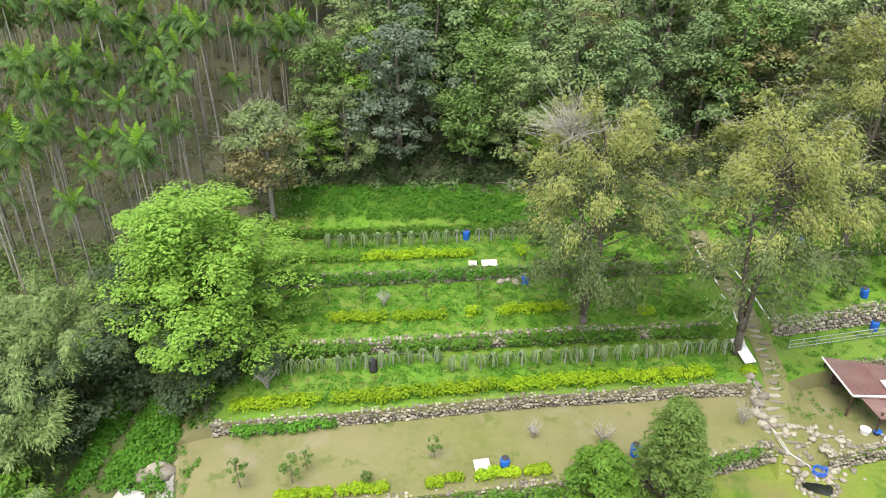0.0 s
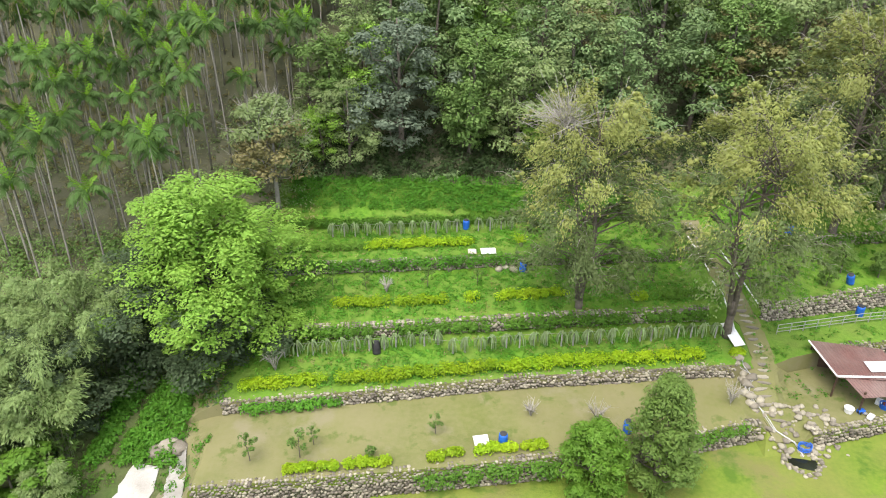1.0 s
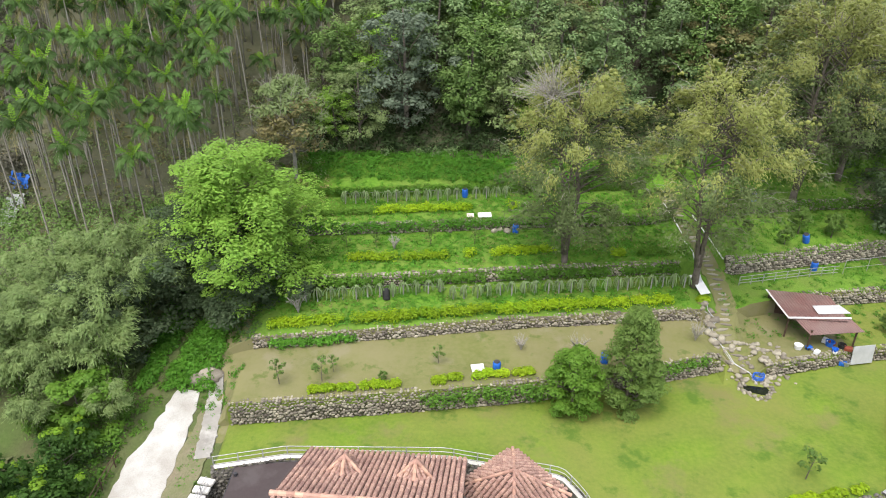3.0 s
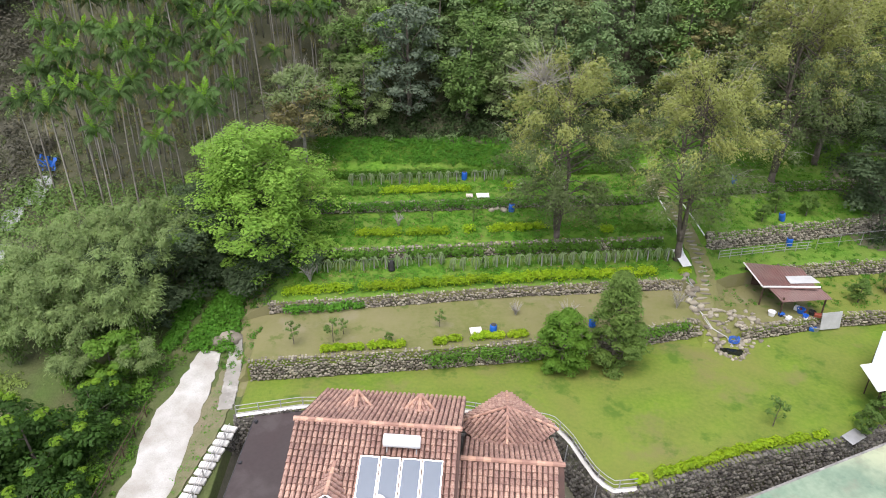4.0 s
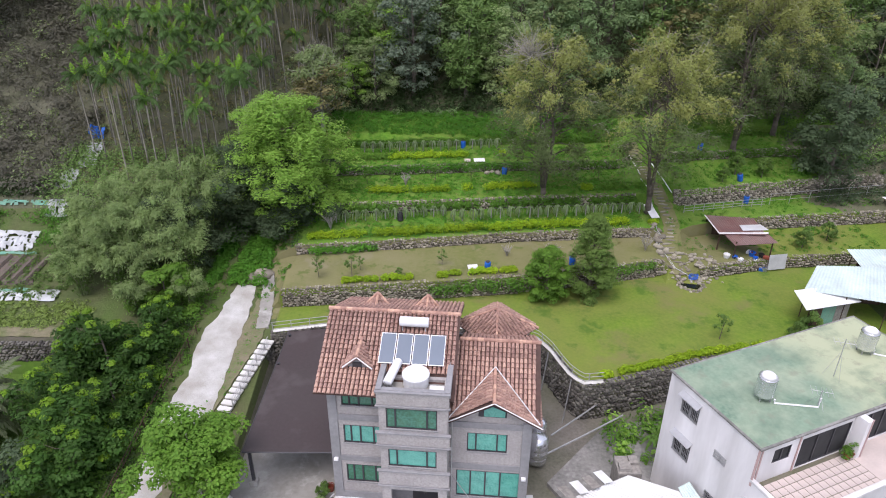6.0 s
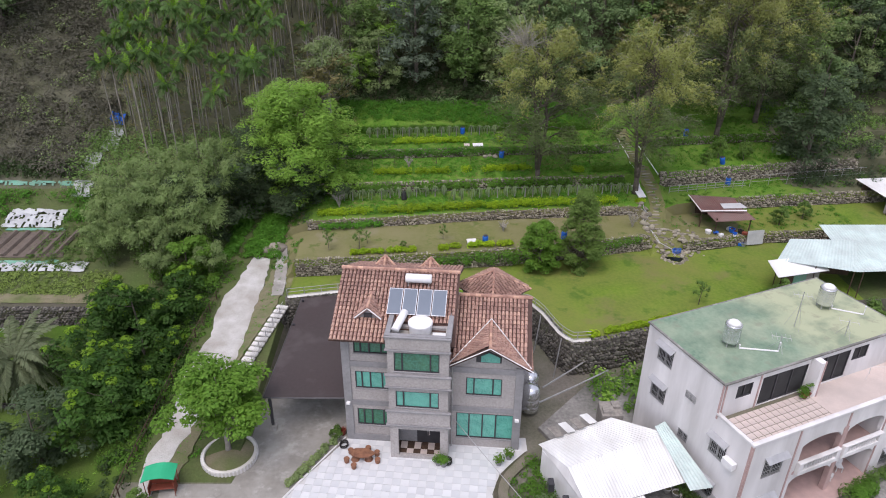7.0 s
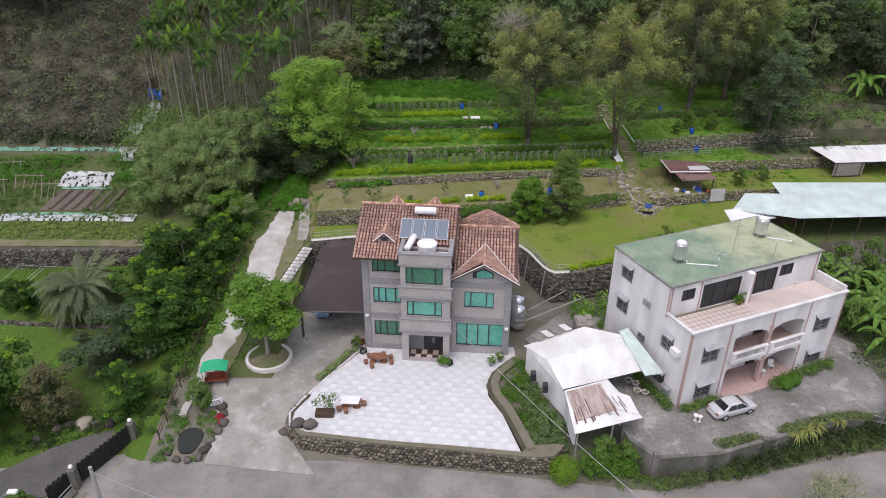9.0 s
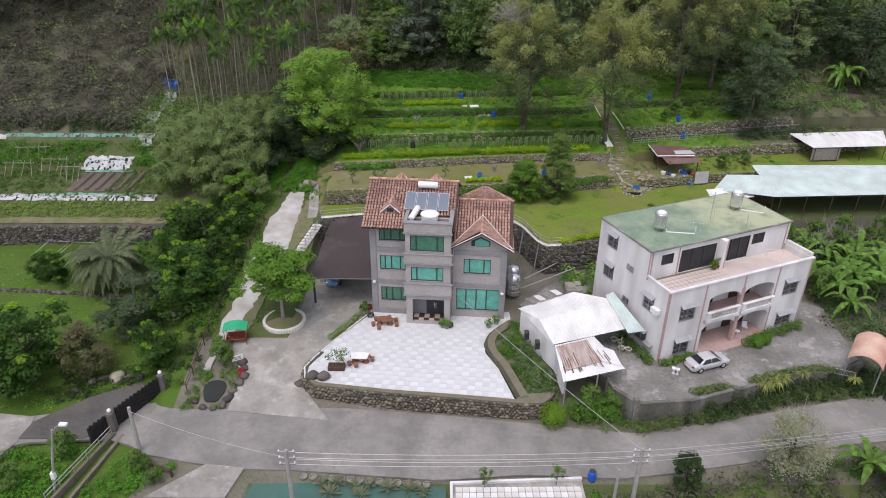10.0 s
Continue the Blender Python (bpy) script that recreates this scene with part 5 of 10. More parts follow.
part("bar", Build().tube([(-0.8, 0, 0.9), (0.8, 0, 0.9)], 0.02, 5), M["white_paint"], rack)

# ---- carport ----
carport = thing("carport", (0, 0, 0), "open carport with a dark brown sheet roof beside the house", "carport")
roofp = [(-14.15, 8.0, 3.72), (-8.05, 8.1, 3.62), (-9.6, 23.4, 3.2), (-13.95, 22.9, 3.3)]
cr = part("roof", Build().sheet(roofp, 0.1), M["brown_roof"], carport)
b = Build()
for i in range(4):
    p, q = np.array(roofp[i]), np.array(roofp[(i + 1) % 4])
    b.tube([p - (0, 0, 0.05), q - (0, 0, 0.05)], 0.07, 4)
part("edge_trim", b, M["dark_frame"], cr)
for t in np.linspace(0.1, 0.95, 7):
    p, q = np.array(roofp[0]) * (1 - t) + np.array(roofp[3]) * t, np.array(roofp[1]) * (1 - t) + np.array(roofp[2]) * t
    part("purlin", Build().tube([p - (0, 0, 0.16), q - (0, 0, 0.16)], 0.05, 4), M["dark_frame"], carport)
for x, y in ((-13.9, 8.6), (-13.9, 13.5), (-13.8, 18.0), (-13.7, 22.0)):
    post = part("post", Build().box(x - 0.1, y - 0.1, 0.0, x + 0.1, y + 0.1, 3.55), M["dark_frame"], carport)
    part("footing", Build().box(x - 0.3, y - 0.3, 0.0, x + 0.3, y + 0.3, 0.45, bevel=0.04), M["concrete"], post)

# ---- rooftop things of the stone house ----
def hl(u, v):
    p = HOUSE @ Vector((u, v, 0))
    return p[0], p[1]


def on_roof(u, v, z):
    return HOUSE @ Matrix.Translation((u, v, z))


for i in range(4):
    pan = thing("solar_collector", on_roof(-3.08 + i * 1.06, 0.78, 11.21) @ pose(0, 0, 0, 25.8), "flat solar collector panel tilted on the tile roof", "solar panel", "solar collectors")
    part("frame", Build().box(0.02, 0, 0, 0.98, 2.12, 0.05).box(0, -0.03, 0.05, 1.0, 0.03, 0.1).box(0, 2.09, 0.05, 1.0, 2.15, 0.1).box(0, 0.03, 0.05, 0.05, 2.09, 0.1).box(0.95, 0.03, 0.05, 1.0, 2.09, 0.1), M["steel"], pan)
    part("glass", Build().box(0.05, 0.03, 0.05, 0.95, 2.09, 0.085), M["solar"], pan)
    for x in (0.12, 0.88):
        part("bracket", Build().box(x - 0.03, 0.1, -0.2, x + 0.03, 0.16, 0.0).box(x - 0.03, 1.9, -0.2, x + 0.03, 1.96, 0.0), M["galvanised"], pan)


def drum(m, length, r, label):
    d = thing("heater_drum", m, label, "water heater", "solar heaters")
    part("drum", Build().tube([(0, 0, 0.5), (0.04, 0, 0.5), (length - 0.04, 0, 0.5), (length, 0, 0.5)], [r * 0.85, r, r, r * 0.85], 18), M["white_plastic"], d, smooth=True)
    for x in (0.2, length - 0.2):
        part("stand", Build().tube([(x, -0.35, 0), (x, 0, 0.3), (x, 0.35, 0)], 0.03, 4), M["galvanised"], d)


drum(on_roof(-2.0, 3.3, 12.25), 1.9, 0.33, "white solar water heater drum on the roof ridge")
drum(on_roof(-2.2, -0.9, 10.6) @ pose(0, 0, 0, 0, -12, 75), 1.9, 0.28, "white heater drum leaning on the tower roof")
t = thing("roof_tank", on_roof(-0.55, -0.2, 10.5), "squat white round water tank on the tower roof", "water tank")
part("tank_body", Build().lathe([(0.78, 0), (0.8, 0.7), (0.86, 0.74), (0.86, 0.84), (0.8, 0.9), (0.3, 1.02), (0.05, 1.04)], 28), M["white_plastic"], t, smooth=False)
part("tower_deck", Build().box(-2.5, -1.4, 10.5, 1.35, 1.2, 10.52), M["concrete"], house)
one("roof_box", Build().box(0.35, -1.2, 10.52, 1.3, -0.5, 10.75, bevel=0.03), M["white_plastic"], "low white box on the tower roof", "box", m=HOUSE)
# stainless tanks east of the house
for i, (x, y) in enumerate(((6.6, 12.3), (6.5, 10.6))):
    k = thing("steel_tank", (x, y, 0), "upright banded stainless steel tank beside the house wall", "water tank", "steel tanks")
    part("tank_body", Build().lathe([(0.6, 0.3), (0.74, 0.5), (0.76, 1.0), (0.73, 1.05), (0.76, 1.1), (0.76, 1.7), (0.73, 1.75), (0.76, 1.8), (0.74, 2.5), (0.5, 2.75), (0.1, 2.82)], 20), M["steel"], k, smooth=True)
    for s in (-0.4, 0.4):
        part("leg", Build().box(s - 0.04, -0.04, 0, s + 0.04, 0.04, 0.4), M["galvanised"], k)
one("floodlight", Build().box(6.4, -0.35, 2.9, 6.7, -0.1, 3.1, bevel=0.03), M["white_plastic"], "small white floodlight on the house corner", "lamp", "floodlights", m=HOUSE)
one("floodlight", Build().box(-6.2, -0.35, 3.6, -5.9, -0.1, 3.8, bevel=0.03), M["white_plastic"], "small white floodlight on the house corner", "lamp", "floodlights", m=HOUSE)

# ---- lean-to sheds between the houses ----
def ribbed(name, corners, mat, parent, rib=0.22, height=0.035, label=""):
    """A corrugated sheet: corners a, b along the eave, c, d above b, a; ribs run up the slope."""
    a, bb, c, d = (np.array(q, float) for q in corners)
    n = max(2, int(np.linalg.norm(bb - a) / rib))
    nrm = unit(np.cross(bb - a, d - a))
    v, f = [], []
    for i in range(2 * n + 1):
        t = i / (2 * n)
        o = nrm * (height if i % 2 else 0)
        v += [a * (1 - t) + bb * t + o, d * (1 - t) + c * t + o, a * (1 - t) + bb * t + o - nrm * 0.02, d * (1 - t) + c * t + o - nrm * 0.02]
    for i in range(2 * n):
        k = 4 * i
        f += [(k, k + 4, k + 5, k + 1), (k + 2, k + 3, k + 7, k + 6), (k, k + 2, k + 6, k + 4), (k + 1, k + 5, k + 7, k + 3)]
    return part(name, Build().add(v, f), mat, parent, label)


shed = thing("lean_to", (0, 0, 0), "patched white lean-to shed with corrugated roofs against the white house", "shed")
ribbed("roof", [(8.8, -1.6, 2.7), (15.8, 0.6, 2.9), (15.3, 4.6, 3.5), (7.9, 1.4, 3.3)], M["white_sheet"], shed)
ribbed("roof", [(12.0, 6.6, 3.1), (6.3, 4.3, 2.62), (7.9, 1.4, 3.31), (15.3, 4.6, 3.51)], M["white_sheet"], shed)
ribbed("roof", [(9.0, -6.1, 2.2), (14.5, -4.4, 2.3), (12.6, -0.4, 2.75), (8.9, -1.7, 2.68)], M["white_sheet"], shed)
ribbed("rust_panel", [(9.35, -4.9, 2.42), (12.5, -3.75, 2.5), (11.9, -0.95, 2.81), (9.0, -1.95, 2.75)], M["rusty"], shed, label="rust-streaked corrugated panel")
rr_ = rand(246)
ra, rb_, rc, rd = (np.array(q) for q in ((9.15, -5.4, 2.345), (13.6, -4.1, 2.43), (12.4, -0.7, 2.81), (8.95, -2.0, 2.74)))
for k in range(30):
    u0, w = rr_.random(), rr_.uniform(0.008, 0.03)
    v0 = rr_.uniform(0.0, 0.45)
    v1 = v0 + rr_.uniform(0.2, 0.55)
    q = [(ra * (1 - x) + rb_ * x) * (1 - y) + (rd * (1 - x) + rc * x) * y + (0, 0, 0.035) for x, y in ((u0, v0), (u0 + w, v0), (u0 + w, v1), (u0, v1))]
    part("rust_streak", Build().sheet(q, 0.012), M["rust_sheet"], shed)
part("patch_sheet", Build().sheet([(12.6, -3.6, 2.5), (14.3, -4.2, 2.38), (14.0, -2.2, 2.55), (12.6, -1.6, 2.72)], 0.02), M["white_sheet"], shed)
ribbed("awning", [(15.7, -0.2, 2.95), (17.2, -0.1, 3.15), (15.5, 5.3, 3.9), (14.7, 5.0, 3.7)], M["green_sheet"], shed)
b = Build()
for p, q, z in (((6.6, 4.0), (9.2, -1.4), 2.4), ((9.2, -1.4), (9.4, -4.6), 1.6), ((6.6, 4.0), (11.3, 6.2), 2.5)):
    d = unit((q[0] - p[0], q[1] - p[1], 0))
    o = np.array((-d[1], d[0])) * 0.08
    b.prism([(p[0] - o[0], p[1] - o[1]), (q[0] - o[0], q[1] - o[1]), (q[0] + o[0], q[1] + o[1]), (p[0] + o[0], p[1] + o[1])], -0.3, z)
part("wall", b, M["white_paint"], shed)
part("gable", Build().sheet([(6.62, 3.95, 2.3), (8.95, -1.4, 2.3), (8.8, -1.45, 2.68), (7.88, 1.45, 3.27), (6.5, 4.1, 2.6)], 0.08), M["white_paint"], shed)
for x, y in ((14.1, -4.3), (9.2, -6.1), (15.3, 0.1), (12.0, -5.3)):
    part("post", Build().tube([(x, y, -0.3), (x, y, 2.3)], 0.06, 5), M["grey_wood"], shed)
for k, (x, y) in enumerate(((7.0, 1.6), (7.8, 0.1))):
    part("window", Build().box(x - 0.3, y - 0.25, 1.1, x + 0.1, y + 0.35, 1.8), M["dark_frame"], shed)
for k in range(4):
    one("roof_sheet", Build().sheet([(7.6 + k * 0.85, 4.6 + k * 0.35, 3.05 + k * 0.1), (8.2 + k * 0.85, 4.8 + k * 0.35, 3.05 + k * 0.1), (7.7 + k * 0.85, 6.0 + k * 0.35, 2.8 + k * 0.1), (7.1 + k * 0.85, 5.8 + k * 0.35, 2.8 + k * 0.1)], 0.04), [M["grey_wood"], M["white_sheet"]][k % 2], "loose board laid on the shed roof", "board", "loose roof boards")
one("junk_crate", Build().box(11.3, 6.6, 0.1, 12.9, 8.2, 3.3, bevel=0.05).box(11.4, 6.7, 3.3, 12.2, 7.4, 3.55).box(12.2, 7.3, 3.3, 12.8, 8.0, 3.5), M["grey_wood"], "heaped stack of weathered firewood and crates", "wood stack")

# ---- open sheds in the east ----
def open_shed(name, corners, drop, mat, label, posts=5, ground=3.4):
    s = thing(name, (0, 0, 0), label, "shed")
    ribbed("roof", corners, M[mat], s, 0.3)
    a, bb, c, d = (np.array(q, float) for q in corners)
    for p, q in ((a, bb), (d, c)):
        for t in np.linspace(0.03, 0.97, posts):
            o = p * (1 - t) + q * t
            g = ground_z(o[0], o[1])
            part("post", Build().tube([(o[0], o[1], g - 0.1), (o[0], o[1], o[2] - 0.05)], 0.05, 5), M["dark_wood"], s)
    o = [a + (d - a) * 0.75, bb + (c - bb) * 0.75]
    part("back_wall", Build().sheet([(*o[0][:2], ground), (*o[1][:2], ground), (*o[1][:2], o[1][2] - 0.15), (*o[0][:2], o[0][2] - 0.15)], 0.05), M["dark_wood"], s)
    return s


open_shed("east_shed", [(32.0, 25.6, 6.0), (38.5, 23.2, 6.1), (41.2, 28.6, 6.7), (34.8, 29.2, 6.5)], 0.3, "green_sheet", "long open shed with a pale green corrugated roof", 3)
open_shed("east_shed", [(38.4, 23.1, 6.15), (62.0, 24.3, 6.3), (62.5, 32.2, 6.75), (39.2, 32.2, 6.65)], 0.3, "green_sheet", "long open shed with a pale green corrugated roof", 8)
open_shed("far_shed", [(50.8, 39.4, 6.5), (61.8, 40.4, 6.5), (64.2, 46.0, 6.9), (49.8, 44.7, 6.8)], 0.3, "white_sheet", "open shed with a white sheet roof and grey canvas sides", 4, 4.6)
one("canvas_side", Build().sheet([(50.8, 39.5, 4.6), (55, 39.9, 4.6), (55, 39.9, 6.3), (50.8, 39.5, 6.35)], 0.03), M["grey_wood"], "grey canvas screen under the shed roof", "canvas")
hut = thing("small_hut", (0, 0, 0), "small hut with teal and brown sheet walls at the lawn edge", "hut")
for k, (mt, x) in enumerate((("dark_wood", 31.5), ("teal_net", 33.0), ("grey_wood", 34.5))):
    part("wall_sheet", Build().sheet([(x, 23.2 + k * 0.5, 3.4), (x + 1.4, 23.6 + k * 0.5, 3.4), (x + 1.4, 23.6 + k * 0.5, 5.6), (x, 23.2 + k * 0.5, 5.6)], 0.05), M[mt], hut)
part("roof", Build().sheet([(31.0, 22.8, 5.7), (36.5, 24.2, 5.7), (36.0, 26.4, 6.1), (31.0, 25.4, 6.1)], 0.05), M["white_sheet"], hut)

# ---- garden shed on the terrace ----
gs = thing("garden_shed", (0, 0, 0), "open garden shed with rusted red and pale sheet roofing", "shed")
ribbed("roof", [(28.1, 36.0, 6.3), (32.6, 35.3, 6.6), (32.6, 38.6, 6.9), (28.0, 40.3, 6.5)], M["rust_sheet"], gs)
ribbed("roof", [(29.2, 34.3, 5.9), (33.6, 34.5, 6.1), (32.9, 35.9, 6.6), (28.6, 36.1, 6.35)], M["rust_sheet"], gs)
part("patch", Build().sheet([(30.6, 36.3, 6.62), (33.2, 36.2, 6.75), (32.8, 37.3, 6.85), (30.6, 37.4, 6.72)], 0.02), M["pale_panel"], gs, "pale grey roof patch")
part("white_ridge", Build().tube([(28.1, 36.05, 6.42), (32.9, 35.6, 6.68)], 0.1, 4).tube([(28.0, 40.2, 6.55), (28.1, 36.05, 6.42)], 0.08, 4), M["white_paint"], gs)
for x, y in ((28.3, 36.3), (28.2, 39.9), (32.4, 38.3), (33.2, 34.8), (29.4, 34.6)):
    part("post", Build().tube([(x, y, 4.1), (x, y, 6.2)], 0.08, 5), M["dark_wood"], gs)
part("back_wall", Build().sheet([(28.3, 39.8, 4.2), (32.4, 38.4, 4.2), (32.4, 38.4, 6.6), (28.3, 39.8, 6.3)], 0.06), M["dark_wood"], gs)
one("sheet_panel", Build().sheet([(32.9, 33.9, 3.3), (34.8, 34.2, 3.3), (34.8, 34.45, 4.9), (32.9, 34.15, 4.9)], 0.04), M["pale_panel"], "flat pale grey sheet leaning on the low wall", "panel")
junk_rng = rand(31)
for k in range(14):
    x, y = 28.6 + junk_rng.uniform(0, 4.2), 34.0 + junk_rng.uniform(0, 1.6)
    s = junk_rng.uniform(0.15, 0.4)
    mt = ["blue_plastic", "white_plastic", "red_paint", "blue_plastic", "galvanised", "black_rubber", "white_plastic"][k % 7]
    z = ground_z(x, y)
    b = Build().lathe([(s * 0.8, 0), (s, s * 1.1), (s * 1.05, s * 1.15), (s * 0.9, s * 1.16), (s * 0.7, s * 0.3)], 12) if k % 2 else Build().box(-s, -s * 0.7, 0, s, s * 0.7, s * 1.1, bevel=0.04)
    one("basin" if k % 2 else "crate", b, M[mt], {"blue_plastic": "blue plastic tub beside the garden shed", "white_plastic": "white plastic container by the garden shed", "red_paint": "red-brown container by the garden shed", "galvanised": "grey metal container by the garden shed", "black_rubber": "black container by the garden shed"}[mt], "container", "garden shed clutter", m=Matrix.Translation((x, y, z)) @ Matrix.Rotation(junk_rng.uniform(0, 6), 4, "Z"))


# ---- courtyard tiles, walls and edges ----
def in_poly(x, y, poly):
    inside = False
    for i in range(len(poly)):
        (x0, y0), (x1, y1) = poly[i], poly[i - 1]
        if (y0 > y) != (y1 > y) and x < (x1 - x0) * (y - y0) / (y1 - y0) + x0:
            inside = not inside
    return inside


T = 0.62
plain = [Build().box(-T / 2 + 0.008, -T / 2 + 0.008, 0, T / 2 - 0.008, T / 2 - 0.008, 0.03, bevel=0.006).mesh("paving_tile", M[k]) for k in ("tile_white", "tile_grey")]
rest = [Build(), Build()]
made = 0
for i in range(-24, 16):
    for j in range(-12, 26):
        c = pose(-3, 0, 0, 0, 0, -6) @ Vector((i * T, j * T, 0))
        h = 0.34 * T
        if not all(in_poly(c[0] + a, c[1] + d, COURT) for a in (-h, h) for d in (-h, h)):
            continue
        k = (i + j) % 2
        if made < 300 and c[1] < 3.2:
            t = part("paving_tile", plain[k], None, court)
            t.matrix_basis = pose(c[0], c[1], -0.02, 0, 0, -6)
            made += 1
        else:
            rest[k].box(c[0] - T / 2 + 0.008, c[1] - T / 2 + 0.008, -0.02, c[0] + T / 2 - 0.008, c[1] + T / 2 - 0.008, 0.01, turn=pose(0, 0, 0, 0, 0, -6))
for k in (0, 1):
    tagged(part("paving_tiles_rear", rest[k], M[("tile_white", "tile_grey")[k]], court), kind="stuff")
b = Build()
for p, q in zip(COURT[:8], COURT[1:9]):
    b.tube([(*p, 0.03), (*q, 0.03)], 0.09, 4)
part("white_edging", b, M["white_paint"], court)
one("planter_strip", Build().prism([(-12.9, -3.05), (-11.6, -3.72), (-5.4, -4.67), (0, -5.22), (5.25, -5.87), (5.9, -5.2), (8.3, -5.0), (8.25, -5.6), (7.55, -6.28), (6.6, -6.38), (5.6, -6.36), (0, -5.67), (-5.5, -5.07), (-12.0, -4.07)][::-1], -0.02, 0.2), M["mossy"], "narrow planted strip on top of the courtyard wall", "planter", kind="structure")
# curved bed wall east of the courtyard
bed = np.array([(5.35, -5.75), (4.75, -3.6), (4.1, -1.4), (3.45, 0.0), (3.08, 1.1), (3.02, 2.2), (3.3, 3.3), (3.9, 4.3), (4.8, 5.3), (5.7, 6.2)])


def curved_band(line, off0, off1, z0, z1):
    """A smooth kerb along a plan curve, between two offsets to its right."""
    t = np.linspace(0, len(line) - 1, 46)
    p = np.stack([np.interp(t, np.arange(len(line)), line[:, k]) for k in range(2)], 1)
    for _ in range(3):
        p[1:-1] = (p[:-2] + 2 * p[1:-1] + p[2:]) / 4
    d = np.gradient(p, axis=0)
    d /= np.linalg.norm(d, axis=1)[:, None]
    n = np.stack([d[:, 1], -d[:, 0]], 1)
    a, c = p + n * off0, p + n * off1
    v = [(*q, z) for i in range(len(p)) for q, z in ((a[i], z0), (a[i], z1), (c[i], z1 - 0.02), (c[i], z0))]
    k = len(p)
    return Build().add(v, [(i * 4 + j, (i + 1) * 4 + j, (i + 1) * 4 + (j + 1) % 4, i * 4 + (j + 1) % 4) for i in range(k - 1) for j in range(4)] + [(3, 2, 1, 0), (k * 4 - 4, k * 4 - 3, k * 4 - 2, k * 4 - 1)])


kerb = thing("bed_wall", (0, 0, 0), "curved mossy kerb wall with a dark gutter round the planted bed", "kerb", kind="structure")
part("gutter", curved_band(bed, 0.02, 0.3, -1.4, 0.05), M["mortar"], kerb, "dark damp gutter")
part("coping", curved_band(bed, 0.3, 1.0, -1.4, 0.27), M["mossy"], kerb)

# yard of the white house, with its retaining wall
YARD = [(15.0, -6.85), (19.4, -6.4), (23.9, -4.85), (30, -2.6), (34.2, -2.0), (37, -0.5), (38, 8), (30, 16), (12.5, 14.5), (7.0, 8.5), (9.3, 4.5), (12.6, -1.8), (13.8, -4.4)]
one("yard", Build().prism(YARD, -1.9, 0.33), M["yard_concrete"], "stained concrete yard in front of the white house", "yard", kind="structure")
yw = np.array([(13.3, -4.2), (13.55, -5.2), (15.0, -7.0), (19.5, -6.55), (24.0, -5.0), (30, -2.75), (34.2, -2.15), (37.3, -0.9)])
ywall = thing("wall_yard", (0, 0, 0), "black-stained concrete retaining wall below the yard", "wall", kind="structure")
for i in range(len(yw) - 1):
    p, q = yw[i], yw[i + 1]
    d = unit((*(q - p), 0))[:2]
    o = np.array((d[1], -d[0])) * 0.13
    e = d * 0.06
    zt = (0.95, 0.85, 0.72, 0.6, 0.5, 0.45, 0.45)[i]
    w = part("wall_panel", Build().prism([tuple(x) for x in (p - o - e, p + o - e, q + o + e, q - o + e)][::1], -1.7, zt), M["stained_wall"], ywall)
    part("coping", Build().prism([tuple(x) for x in (p - o * 1.3 - e, p + o * 1.3 - e, q + o * 1.3 + e, q - o * 1.3 + e)], zt, zt + 0.07), M["stained_wall"], w)
for k in (0, 2, 4):
    part("pier", Build().box(yw[k][0] - 0.22, yw[k][1] - 0.22, -1.7, yw[k][0] + 0.22, yw[k][1] + 0.22, 1.25 if k < 3 else 0.85, bevel=0.03), M["stained_wall"], ywall)
stone_wall("wall_west", [(-17.2, 13.0), (-16.7, 16.5), (-15.9, 20), (-15.4, 22.3)], 0.0, lambda x, y: ramp_z(x, y) + 0.1, "stone wall between the carport and the track", "dark_stone", 13, 0.3)
# ---- fences ----
def rail_fence(name, line, z, label, step=1.6, height=0.95, rails=(0.4, 0.95), mat="galvanised", r=0.03):
    f = thing(name, (0, 0, 0), label, "fence")
    e = np.array(line, float)
    s = np.r_[0, np.cumsum(np.hypot(*np.diff(e, axis=0).T))]
    zz = z if callable(z) else (lambda x, y: z)
    for u in np.arange(0, s[-1] + 0.01, step):
        x, y = np.interp(u, s, e[:, 0]), np.interp(u, s, e[:, 1])
        part("post", Build().tube([(x, y, zz(x, y) - 0.1), (x, y, zz(x, y) + height)], r * 1.3, 6), M[mat], f)
    for h in rails:
        u = np.linspace(0, s[-1], max(2, int(s[-1] / 0.5)))
        part("rail", Build().tube([(np.interp(w, s, e[:, 0]), np.interp(w, s, e[:, 1]), zz(np.interp(w, s, e[:, 0]), np.interp(w, s, e[:, 1])) + h) for w in u], r, 5), M[mat], f)
    return f


rail_fence("lawn_fence", [(x, y + 0.25) for x, y in on_line(PIT, np.arange(-15.3, 12.4, 0.5))], 3.35, "pale metal railing along the lawn edge above the stone wall", rails=(0.25, 0.6, 0.95))
rail_fence("step_rail", [(-16.9, 14.8), (-16.4, 18), (-15.6, 21.9)], lambda x, y: ramp_z(x, y) + 0.1, "pale metal handrail beside the white steps", rails=(0.3, 0.6, 0.9))
rail_fence("bed_frame", [(26.2, 41.6), (33.5, 43.2), (36.0, 43.6)], 6.2, "low pale tube frame along a vegetable bed", 1.2, 0.8, (0.15, 0.45, 0.8))
rail_fence("bed_frame", [(36.5, 43.6), (52, 46.6)], 6.3, "thin wire fence along the upper bed", 2.5, 1.3, (0.5, 1.3), r=0.02)
rail_fence("track_fence", [(-23.3, -3.5), (-23.3, 6), (-23.0, 15), (-22.3, 24)], ramp_z, "rickety grey wooden fence beside the track", 1.8, 1.0, (0.5, 0.95), "dark_wood", 0.035)
